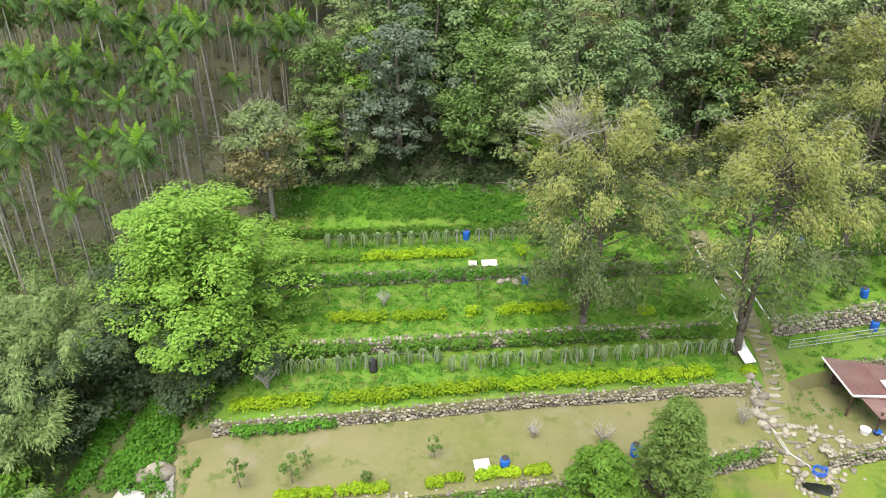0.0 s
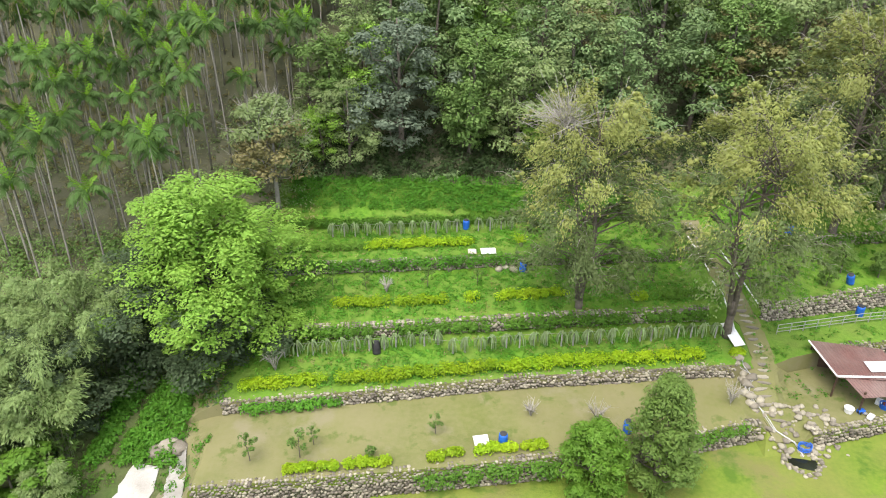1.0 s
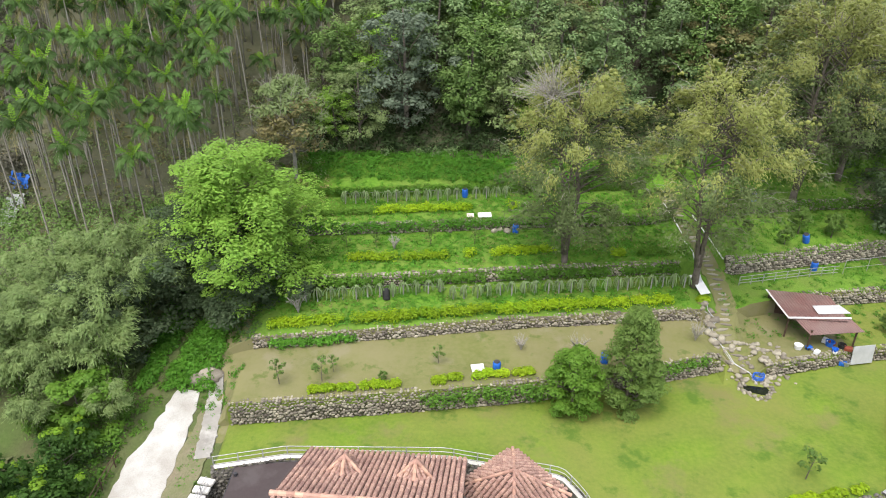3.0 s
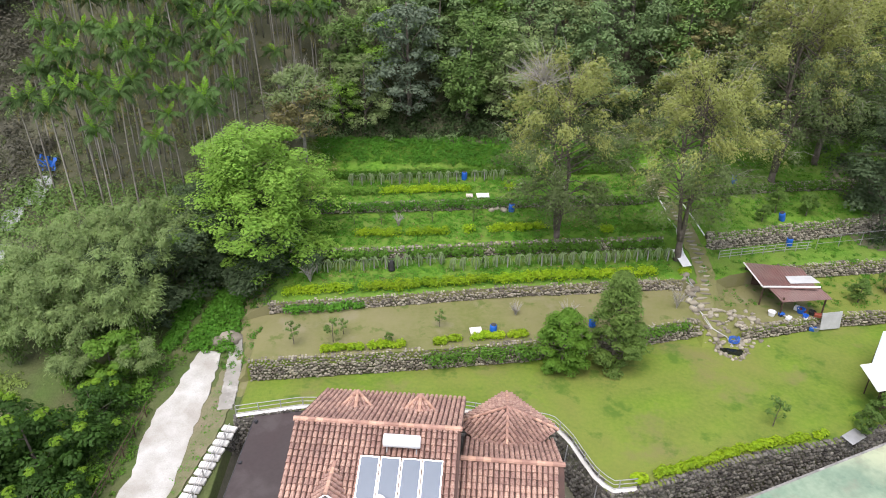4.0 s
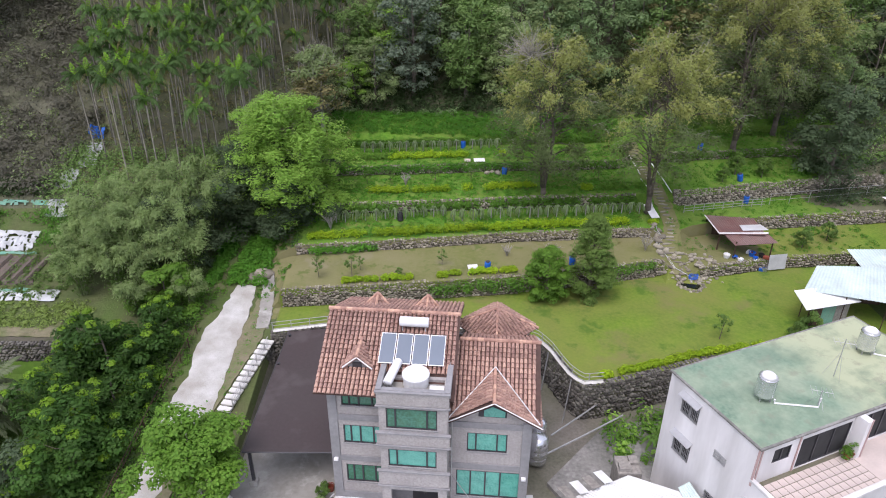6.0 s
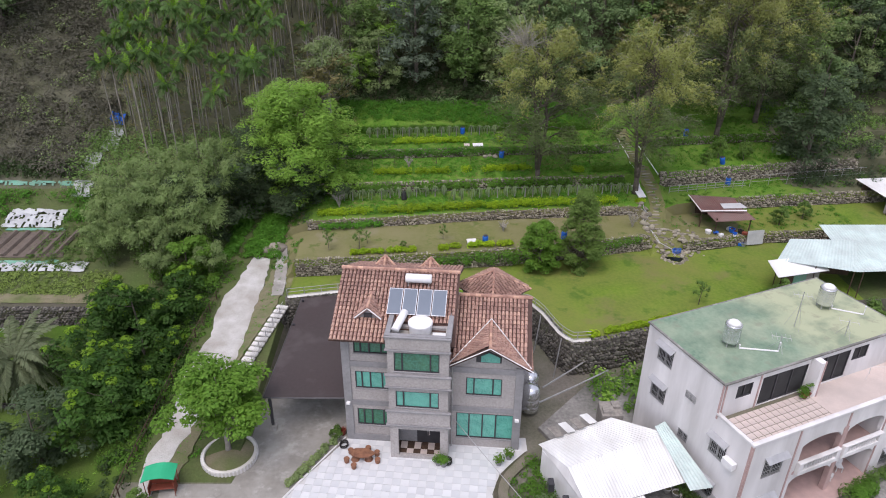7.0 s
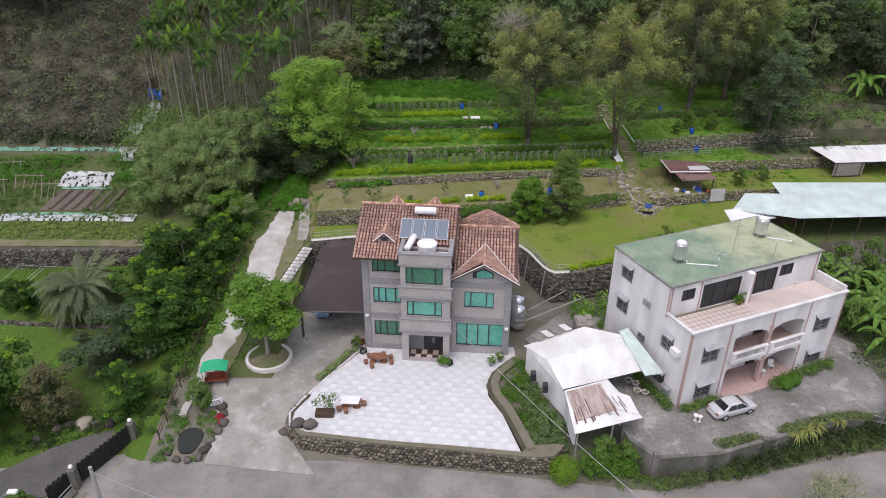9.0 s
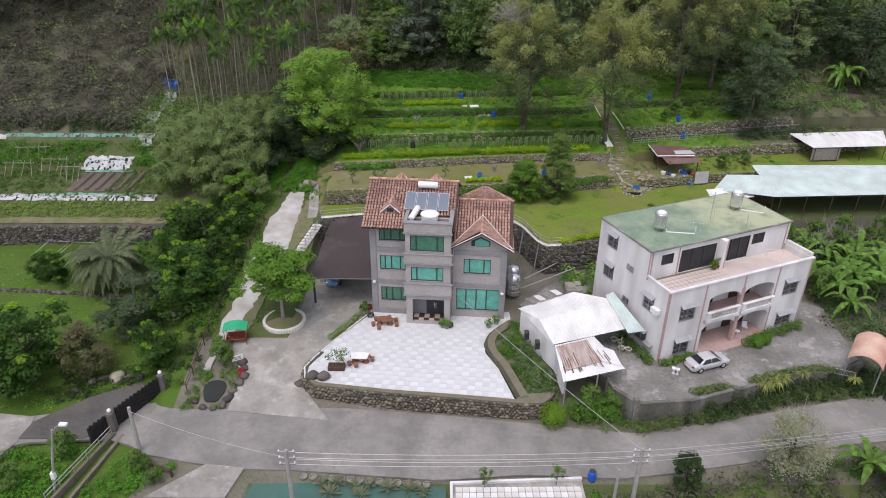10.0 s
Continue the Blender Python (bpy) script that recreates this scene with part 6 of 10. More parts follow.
for (p, q) in (((7.8, 12.5), (13.5, 16.9)), ((7.2, 10.6), (13.6, 14.2))):
    one("long_pipe", Build().tube([(*p, 1.0), ((p[0] + q[0]) / 2, (p[1] + q[1]) / 2, 1.2), (*q, 1.5)], 0.07, 6), M["galvanised"], "long pale pipe slung along the retaining wall", "pipe", "wall pipes")
for k in range(2):
    lad = thing("ladder", (7.9 + k * 1.3, 19.6 - k * 3.6, 0), "thin metal ladder leaning on the retaining wall", "ladder", "ladders")
    for s in (-0.2, 0.2):
        part("rail", Build().tube([(s * 0.4, s - 0.8, 0.0), (s * 0.4 + 0.6, s + 0.4, 3.4)], 0.03, 4), M["galvanised"], lad)
    for h in np.linspace(0.1, 0.9, 8):
        part("rung", Build().tube([(-0.08 + 0.6 * h, -1.0 + 1.2 * h, 3.4 * h), (0.08 + 0.6 * h, -0.6 + 1.2 * h, 3.4 * h)], 0.02, 4), M["galvanised"], lad)

kl = np.array(on_line(PIT, np.arange(-15.3, 12.5, 0.5)))
one("lawn_kerb", Build().tube([(x, y + 0.22, 3.4) for x, y in kl], 0.16, 4), M["pale_concrete"], "pale concrete kerb under the lawn railing", "kerb", kind="structure")
# white steps beside the carport
steps = thing("white_steps", (0, 0, 0), "flight of white slab steps climbing beside the stone wall", "steps")
for k in range(13):
    t = k / 12
    x, y = -17.5 + 1.7 * t, 14.6 + 7.6 * t
    z = ramp_z(x, y) + 0.05
    o = part("step", Build().box(-0.55, -0.26, 0, 0.55, 0.26, 0.22, bevel=0.04), M["pale_concrete"], steps)
    o.matrix_basis = pose(x, y, z, 0, 0, -13 + 3 * (k % 3))

# garden steps of flat stones
PATH_Y = np.linspace(32.5, 54.5, 24)
PATH_X = np.interp(PATH_Y, [31, 36, 39, 46, 53], [24.0, 22.9, 24.2, 23.9, 22.8])
strip("garden_path", [(x - 0.8, y) for x, y in zip(PATH_X, PATH_Y)], [(x + 0.95, y) for x, y in zip(PATH_X, PATH_Y)], M["sandy"], "trodden path of thin dry grass under the garden steps", "path", lift=0.05, ragged=0.3)
gsteps = thing("garden_steps", (0, 0, 0), "rough garden steps of flat field stones between the terraces", "steps")
r = rand(41)
for y in np.arange(34.0, 54.5, 0.56):
    x = float(np.interp(y, [31, 36, 39, 46, 53], [24.0, 22.9, 24.2, 23.9, 22.8])) + r.uniform(-0.15, 0.15)
    z = ground_z(x, y)
    w, d = r.uniform(0.3, 0.62), r.uniform(0.13, 0.26)
    out = [(w * math.cos(a) * r.uniform(0.85, 1.1), d * math.sin(a) * r.uniform(0.85, 1.1)) for a in np.arange(8) * math.pi / 4]
    o = part("step_stone", Build().prism(out, -0.25, 0.08), M["tumbled"], gsteps)
    o.matrix_basis = pose(x, y, z, 0, 0, r.uniform(-22, 22))


def boulders(name, centres, sizes, label, group, mat="stone", seed=0):
    r = rand(seed)
    base, faces = ico()
    for (x, y), s in zip(centres, sizes):
        bm = bmesh.new()
        bmesh.ops.create_icosphere(bm, subdivisions=2, radius=1.0)
        off = Vector(r.uniform(0, 50, 3))
        for q in bm.verts:
            q.co *= 1 + 0.5 * noise.noise(q.co * 1.2 + off) + 0.2 * noise.noise(q.co * 2.8 + off)
            q.co = Vector((q.co[0] * s, q.co[1] * s * 0.8, q.co[2] * s * 0.6))
        me = bpy.data.meshes.new(name)
        bm.to_mesh(me)
        bm.free()
        me.materials.append(M[mat])
        me.polygons.foreach_set("use_smooth", [True] * len(me.polygons))
        o = new(name, me)
        o.matrix_basis = pose(x, y, ground_z(x, y) + s * 0.2, 0, 0, r.uniform(0, 360))
        tagged(o, label, "stone", group)


r = rand(43)
boulders("boulder", [(22.0 + 5.5 * r.random(), 31.6 + 3.6 * r.random()) for _ in range(110)], r.uniform(0.1, 0.3, 110), "pale rounded field stone tumbled below the garden steps", "tumbled stones", "tumbled", 44)
boulders("boulder", [(21.6 + 1.2 * r.random(), 35 + 4 * r.random()) for _ in range(16)], r.uniform(0.2, 0.45, 16), "pale rounded field stone tumbled below the garden steps", "tumbled stones", "tumbled", 45)
boulders("boulder", [(4.8, 48.3), (6.0, 48.2), (5.4, 48.6), (0.5, 48.2), (-17.5, 31.2), (-18.2, 31.6), (-18.9, 31.3), (-18.4, 30.8)], [0.4, 0.45, 0.35, 0.3, 0.7, 0.9, 0.8, 0.6], "pale field stone at the foot of a terrace wall", "terrace stones", "tumbled", 46)


def dark_boulders(centres, sizes, seed):
    boulders("boulder", centres, sizes, "dark rounded boulder edging the driveway", "driveway boulders", "wet_stone", seed)


dark_boulders([(-19.2, -0.2), (-18.9, -0.9), (-18.7, -1.8), (-19.0, -2.6), (-19.3, -3.4), (-19.5, -4.3), (-19.8, -5.0), (-22.3, -4.6), (-21.5, -5.2), (-20.6, -5.3), (-13.6, -2.6), (-13.3, -1.6)], [0.5, 0.42, 0.5, 0.55, 0.4, 0.5, 0.42, 0.4, 0.38, 0.4, 0.5, 0.42], 47)
dark_boulders([(-32.5, -1.6), (-31.6, -1.2), (-29.4, -1.2), (-28.3, -1.3), (-33.6, -2.9)], [0.5, 0.6, 0.5, 0.5, 0.45], 48)
boulders("boulder", [(-30.5, -1.06)], [0.8], "large pale boulder among weeds beside the gate", "driveway boulders", "stone", 49)
for x, y, s in ((-12.3, -2.9, 0.62), (-11.35, -3.0, 0.6)):
    boulders("round_stone", [(x, y)], [s], "large smooth brown stone on the courtyard edge", "courtyard stones", "wet_stone", int(x * 7) % 99)
    scene.objects[-1].matrix_basis = pose(x, y, 0.3, 0, 0, 20)
POND = [(-20.95 + (0.95 + 0.12 * math.sin(3 * a)) * math.cos(a), -3.5 + (1.35 + 0.15 * math.cos(2 * a)) * math.sin(a)) for a in np.arange(16) * math.pi / 8]
one("pond", Build().prism(POND, -1.6, [ground_z(x, y) + 0.1 for x, y in POND]), M["water"], "small dark garden pond edged with boulders", "pond", kind="structure")

# well by the garden steps
well = thing("well", (24.1, 31.0, 3.05), "square stone-lined well pit at the lawn edge", "well")
r = rand(60)
for k in range(3):
    for a in np.arange(15) * 2 * math.pi / 15 + k * 0.2:
        rad = (1.0, 1.22, 1.1)[k] * (1 + 0.12 * math.cos(4 * a))
        part("kerb_stone", stones_mesh("kerb_stone", np.array([(rad * math.cos(a), rad * math.sin(a), 0.08 + 0.07 * (k == 2))]), r.uniform(0.12, 0.26, (1, 3)), np.array([a]), r, M["tumbled"]), None, well)
part("water", Build().lathe([(0.95, -0.2), (0.95, 0.1), (0.1, 0.12)], 18), M["water"], well)
hose = one("hose_coil", Build().tube([(0.45 * math.cos(t * 0.5) * (1 + 0.1 * math.sin(t)), 0.4 * math.sin(t * 0.5), 0.05 + 0.01 * t) for t in range(40)], 0.04, 5), M["blue_plastic"], "coiled bright blue garden hose on the well edge", "hose", m=pose(24.6, 32.0, 3.35))
for k in range(3):
    rr = rand(70 + k)
    pts = [(x, y, ground_z(x, y) + 0.12) for x, y in ((22.5, 38.9), (22.3, 38.0), (22.7, 37.2), (22.0, 36.2), (22.3, 35.2), (23.0, 34.2), (23.1, 33.2), (23.9, 32.4), (24.2, 31.6))]
    one("water_hose", Build().tube([np.array(p) + rr.normal(size=3) * (0.2, 0.15, 0.03) for p in pts], 0.026, 5), M["pale_panel"], "pale water hose running down beside the garden steps", "hose", "water hoses")
for pts in ([(22.2, 42.6, 8.2), (22.4, 41.6, 7.4), (22.5, 40.8, 6.8)], [(22.3, 46, 8.2), (22.6, 44.2, 8.0), (22.2, 42.6, 8.1)], [(22.0, 52, 9.3), (22.3, 49.6, 8.8), (22.6, 47.5, 8.2)], [(25.2, 43.5, 7.6), (24.9, 46, 8.1), (24.3, 50, 8.9)]):
    one("water_pipe", Build().tube(np.array(pts) + (0, 0, 0.15), 0.06, 6), M["white_plastic"], "white plastic pipe lying along the garden steps", "pipe", "garden pipes")


# ---- barrels and boards ----
def barrel(x, y, z, tilt=0.0, mat="blue_plastic", label="blue plastic barrel with a dark lid on the terrace"):
    o = thing("barrel", Matrix.Translation((x, y, z)) @ pose(0, 0, 0, tilt, tilt * 0.6, x * 40), label, "barrel", "garden barrels")
    part("drum", Build().lathe([(0.27, 0), (0.3, 0.05), (0.31, 0.3), (0.3, 0.33), (0.31, 0.36), (0.31, 0.62), (0.3, 0.66), (0.31, 0.7), (0.29, 0.88), (0.22, 0.93)], 16), M[mat], o, smooth=True)
    part("lid", Build().lathe([(0.23, 0.93), (0.23, 0.99), (0.2, 1.0)], 16), M["dark_frame"], o)


for x, y, tilt in ((2.1, 53.8, 0), (6.8, 48.0, 0), (33.7, 45.9, 14), (34.1, 44.2, 4), (12.3, 31.9, 0), (3.9, 30.7, 0), (30.6, 51.4, 0)):
    barrel(x, y, ground_z(x, y), tilt)
barrel(-4.9, 38.3, ground_z(-4.9, 38.3), 18, "black_rubber", "dark barrel tipped over between the vines")
barrel(10.4, -12.9, -1.7, 0, "blue_plastic", "blue plastic barrel beside the lane")


def board(x, y, z, w, d, tilt, rz, mat, label):
    return one("board", Build().box(-w / 2, -d / 2, 0, w / 2, d / 2, 0.06, bevel=0.015), M[mat], label, "board", m=pose(x, y, z, tilt, 0, rz))


board(22.3, 40.7, 6.75, 0.95, 2.2, 20, 15, "white_plastic", "long white board propped beside the garden steps")
board(2.5, 30.8, 5.2, 1.0, 0.9, 12, 10, "pale_concrete", "pale square board lying on the sandy terrace")
board(3.9, 49.4, 9.25, 1.3, 0.8, 10, 4, "white_plastic", "white board lying on the terrace edge")
board(2.5, 49.3, 9.25, 0.7, 0.7, 8, 0, "pink_tile", "salmon-coloured board lying on the terrace edge")
board(28.7, 20.6, 3.5, 1.6, 0.9, 8, 30, "galvanised", "grey metal frame lying on the lawn edge")

# ---- vine rows: short posts with drooping cactus-like stems ----
VINE = thing("vine_post", (0, 0, 0), "short post with drooping grey-green vine stems", "vine", "vine rows")
part("post", Build().box(-0.045, -0.045, 0, 0.045, 0.045, 1.15), M["grey_pole"], VINE)
r = rand(51)
for k in range(3):
    b = Build()
    for i in range(5):
        a = r.uniform(0, 6.28)
        d = np.array((math.cos(a), math.sin(a) * 0.7, 0)) * r.uniform(0.25, 0.55)
        b.tube([(0, 0, 1.1), d * 0.5 + (0, 0, 1.3), d + (0, 0, 0.9), d * 1.1 + (0, 0, r.uniform(0.3, 0.6))], [0.04, 0.05, 0.045, 0.025], 4)
    part("stem", b, L["vine"], VINE)
first = True
for x0, x1, line, dy in ((-11.6, 21.3, W2, 3.55), (-9.9, 1.7, W4, 4.6), (3.3, 7.0, W4, 4.7)):
    for x in np.arange(x0, x1, 1.02):
        y = float(lerp_line(line, x)) + dy * (1 if line is W4 else (1.15 if x < 0 else 0.85))
        m = pose(x + r.uniform(-0.1, 0.1), y, ground_z(x, y), 0, 0, r.uniform(0, 360))
        if first:
            VINE.matrix_basis = m
            first = False
        else:
            copy_thing(VINE, m)
    one("vine_wire", Build().tube([(x, float(lerp_line(line, x)) + dy * (1 if line is W4 else (1.15 if x < 0 else 0.85)), ground_z(x, float(lerp_line(line, x)) + dy) + 1.15) for x in np.linspace(x0, x1, 12)], 0.008, 4), M["grey_pole"], "thin wire strung along the vine posts", "wire", "vine wires")

# ---- driveway things ----
planter = thing("round_planter", (-16.5, 5.55, 0.0), "round white ribbed concrete planter round a tree", "planter")
part("kerb", Build().lathe([(2.05, 0), (2.05, 0.5), (1.98, 0.55), (1.85, 0.55), (1.8, 0.5), (1.8, 0.25)], 40), M["pale_concrete"], planter)
part("soil", Build().lathe([(1.82, 0.2), (1.82, 0.34), (0.5, 0.42)], 24), M["earth"], planter)
for k in range(48):
    a = k * 2 * math.pi / 48
    part("rib", Build().box(2.03, -0.06, 0.08, 2.09, 0.06, 0.46, turn=None), M["white_paint"], planter).matrix_basis = Matrix.Rotation(a, 4, "Z")

swing = thing("garden_swing", pose(-20.3, 2.3, 0.05, 0, 0, 8), "red garden swing seat under an arched green canopy", "garden swing")
pts = [(x, 0.45 * math.cos(x * 1.05) + 1.55) for x in np.linspace(-1.1, 1.1, 11)]
b = Build()
v = [(x, s, z) for s in (-0.75, 0.75) for x, z in pts] + [(x, s, z - 0.04) for s in (-0.75, 0.75) for x, z in pts]
n = 11
b.add(v, [(i, i + 1, n + i + 1, n + i) for i in range(n - 1)] + [(2 * n + i + 1, 2 * n + i, 3 * n + i, 3 * n + i + 1) for i in range(n - 1)] + [(i + 1, i, 2 * n + i, 2 * n + i + 1) for i in range(n - 1)] + [(n + i, n + i + 1, 3 * n + i + 1, 3 * n + i) for i in range(n - 1)])
part("canopy", b, M["green_plastic"], swing)
for sx in (-0.95, 0.95):
    for sy in (-0.6, 0.6):
        part("post", Build().tube([(sx, sy, 0), (sx, sy, 1.75)], 0.03, 5), M["red_paint"], swing)
part("seat", Build().box(-0.8, -0.3, 0.4, 0.8, 0.3, 0.5, bevel=0.03), M["red_paint"], swing)
part("backrest", Build().box(-0.8, 0.26, 0.5, 0.8, 0.34, 1.0, bevel=0.03), M["red_paint"], swing)
part("side_panel", Build().box(-0.9, -0.35, 0.05, -0.84, 0.35, 0.8).box(0.84, -0.35, 0.05, 0.9, 0.35, 0.8), M["red_paint"], swing)
sign = thing("sign_board", pose(-19.6, -0.3, -0.3, 0, 0, 25), "small white sign board with dark bars among stones", "sign")
part("panel", Build().box(-0.5, -0.03, 0.2, 0.5, 0.03, 0.75), M["white_plastic"], sign)
for i in range(3):
    part("bar", Build().box(-0.36, -0.04, 0.32 + i * 0.13, 0.36, -0.03, 0.36 + i * 0.13), M["dark_frame"], sign)

# root-wood table sets
def root_table(x, y, cloth=False):
    t = thing("root_table", (x, y, 0.01), "carved reddish root-wood table standing in the courtyard" if not cloth else "root-wood table half covered by a pale cloth", "table", "courtyard tables")
    r = rand(int(abs(x) * 10))
    out = [(0.95 * math.cos(a) * r.uniform(0.8, 1.15), 0.5 * math.sin(a) * r.uniform(0.8, 1.15)) for a in np.arange(12) * math.pi / 6]
    part("tabletop", Build().prism(out, 0.55, 0.66), M["red_wood"], t)
    for s in (-0.5, 0.5):
        part("leg", Build().lathe([(0.34, 0), (0.2, 0.25), (0.24, 0.55)], 9, (s, 0, 0)), M["red_wood"], t)
    if cloth:
        part("cloth", Build().prism([(-0.8, -0.45), (0.7, -0.5), (0.8, 0.3), (0.1, 0.55), (-0.8, 0.4)], 0.66, 0.7), M["white_plastic"], t)


def stool(x, y, s=1.0):
    t = thing("root_stool", (x, y, 0.01), "small carved root-wood stool", "stool", "courtyard stools")
    part("seat", Build().lathe([(0.16, 0), (0.2, 0.12), (0.17, 0.28), (0.23, 0.38), (0.2, 0.42)], 10), M["red_wood"], t)


root_table(-6.6, 5.4)
for dx, dy in ((-1.1, -0.3), (-0.5, -0.9), (1.1, 0.4), (0.4, 0.85), (-0.9, 0.6), (1.2, -0.35)):
    stool(-6.6 + dx, 5.4 + dy)
root_table(-8.4, -0.6, True)
for dx, dy in ((-0.9, -0.55), (1.1, 0.1), (-0.3, -0.8)):
    stool(-8.4 + dx, -0.6 + dy)
for x, y in ((-8.1, 6.7), (-0.2, 5.0)):
    one("hose_reel", Build().tube([(0.32 * math.cos(t * 0.5), 0.32 * math.sin(t * 0.5), 0.05 + 0.008 * t) for t in range(44)], 0.035, 5), M["black_rubber"], "coil of black garden hose on the courtyard", "hose", "hose coils", m=pose(x, y, 0.02))

# ---- car ----
def make_car(m, paint, label):
    """A rounded saloon: a lofted lower body, a glazed cabin, wheels and lights."""
    car = thing("car", m, label, "car", "parked cars")
    xs = np.array((-2.2, -2.12, -1.95, -1.5, -0.9, 0.0, 0.8, 1.25, 1.75, 2.05, 2.18, 2.24))
    top = np.array((0.72, 0.88, 0.95, 0.97, 0.95, 0.93, 0.93, 0.91, 0.84, 0.76, 0.66, 0.55))
    wid = np.array((0.66, 0.76, 0.82, 0.85, 0.86, 0.86, 0.86, 0.85, 0.82, 0.76, 0.68, 0.58))
    v = []
    for x, t, w in zip(xs, top, wid):
        half = [(w * 0.9, 0.25), (w, 0.42), (w * 1.0, t - 0.22), (w * 0.95, t - 0.06), (w * 0.8, t), (w * 0.35, t + 0.03)]
        v += [(x, y, z) for y, z in half] + [(x, -y, z) for y, z in half[::-1]]
    n, k = 12, len(xs)
    f = [(i * n + j, i * n + (j + 1) % n, (i + 1) * n + (j + 1) % n, (i + 1) * n + j) for i in range(k - 1) for j in range(n)] + [tuple(range(n))[::-1], tuple((k - 1) * n + j for j in range(n))]
    body = part("body", Build().add(v, f), M[paint], car, smooth=True)
    xs = np.array((-1.62, -0.95, -0.6, 0.0, 0.4, 1.18))
    zt = np.array((0.98, 1.33, 1.4, 1.42, 1.38, 0.95))
    v = []
    for x, z in zip(xs, zt):
        hi = (z - 0.95) / 0.47
        half = [(0.8, 0.92), (0.8 - 0.2 * hi, z - 0.03), (0.72 - 0.2 * hi, z + 0.0), (0.3, z + 0.02)]
        v += [(x, y, q) for y, q in half] + [(x, -y, q) for y, q in half[::-1]]
    n, k = 8, len(xs)
    f = [(i * n + j, i * n + (j + 1) % n, (i + 1) * n + (j + 1) % n, (i + 1) * n + j) for i in range(k - 1) for j in range(n)] + [tuple(range(n))[::-1], tuple((k - 1) * n + j for j in range(n))]
    part("cabin", Build().add(v, f), M[paint], body, smooth=True)

    def glass(name, pts):
        part(name, Build().sheet(pts, 0.02), M["solar_dark"], body)

    glass("windscreen", [(1.13, -0.7, 1.02), (1.13, 0.7, 1.02), (0.5, 0.56, 1.39), (0.5, -0.56, 1.39)])
    glass("rear_window", [(-1.0, -0.55, 1.36), (-1.0, 0.55, 1.36), (-1.56, 0.7, 1.06), (-1.56, -0.7, 1.06)])
    for s in (-1, 1):
        for x0, x1, a0, a1 in ((-1.25, -0.2, -0.78, -0.2), (-0.12, 0.92, -0.12, 0.42)):
            q = [(x0, s * 0.82, 0.98), (x1, s * 0.82, 0.98), (a1, s * 0.645, 1.35), (a0, s * 0.645, 1.35)]
            glass("side_window", q if s < 0 else q[::-1])
        part("mirror", Build().box(0.8, s * 0.9 - 0.08, 0.94, 0.94, s * 0.9 + 0.08, 1.05, bevel=0.03), M[paint], car)
        part("headlight", Build().box(1.95, s * 0.58 - 0.16, 0.6, 2.17, s * 0.58 + 0.16, 0.72, bevel=0.04), M["white_plastic"], car)
        part("tail_light", Build().box(-2.2, s * 0.6 - 0.14, 0.66, -2.06, s * 0.6 + 0.16, 0.84, bevel=0.03), M["red_paint"], car)
        for x in (-1.33, 1.33):
            w = part("wheel", Build().tube([(x, s * 0.7, 0.31), (x, s * 0.88, 0.31)], 0.32, 18), M["black_rubber"], car)
            part("rim", Build().tube([(x, s * 0.875, 0.31), (x, s * 0.9, 0.31)], [0.21, 0.17], 12), M["steel"], w)
    for x0, x1 in ((-2.26, -2.1), (2.05, 2.27)):
        part("bumper", Build().box(x0, -0.62, 0.3, x1, 0.62, 0.5, bevel=0.06), M[paint], car)
    part("plate", Build().box(-2.275, -0.2, 0.5, -2.25, 0.2, 0.6), M["white_plastic"], car)


make_car(pose(22.75, -1.45, 0.33, 0, 0, 19) @ Matrix.Diagonal((0.9, 0.9, 0.9, 1)), "car_paint", "silver four-door saloon car parked in front of the white house")
make_car(pose(-12.6, 14.1, 0.06, 0, 0, -94) @ Matrix.Diagonal((0.92, 0.92, 0.92, 1)), "blue_paint", "pale blue car parked deep under the brown carport")
bin_ = thing("red_bucket", (-8.35, 8.0, 0.06), "red plastic bucket beside the house corner", "bucket")
part("bucket_body", Build().lathe([(0.2, 0), (0.27, 0.5), (0.29, 0.52), (0.25, 0.52), (0.2, 0.1)], 14), M["red_paint"], bin_)
part("handle", Build().tube([(0.28 * math.cos(a), 0, 0.5 + 0.22 * math.sin(a)) for a in np.linspace(0, math.pi, 9)], 0.012, 4), M["galvanised"], bin_)

# ---- gate, poles and wires ----
gate = thing("gate", (0, 0, 0), "long black iron palisade gate across the lane", "gate")
g0, g1 = np.array((-28.9, -9.6)), np.array((-25.8, -3.4))
for k in range(36):
    p = g0 + (g1 - g0) * k / 35
    part("bar", Build().box(p[0] - 0.06, p[1] - 0.06, -1.4, p[0] + 0.06, p[1] + 0.06, 0.3 + 0.12 * (k % 2)), M["black_iron"], gate)
for z in (-1.2, -0.55, 0.1):
    part("rail", Build().tube([(*g0, z), (*g1, z)], 0.05, 4), M["black_iron"], gate)
part("sheet", Build().prism([(g0[0] - 0.02, g0[1]), (g0[0] + 0.02, g0[1]), (g1[0] + 0.02, g1[1]), (g1[0] - 0.02, g1[1])], -1.38, 0.05), M["black_iron"], gate)
for x, y in ((-27.9, -7.9), (-25.6, -3.0)):
    gp = thing("gate_post", (x, y, -1.5), "square stone gate post with a round white lamp", "gate post", "gate posts")
    part("pillar", Build().box(-0.28, -0.28, 0, 0.28, 0.28, 1.95, bevel=0.05), M["dark_stone"], gp)
    part("lamp", Build().lathe([(0.06, 1.95), (0.13, 2.0), (0.18, 2.13), (0.13, 2.26), (0.03, 2.31)], 14), M["white_plastic"], gp, smooth=True)


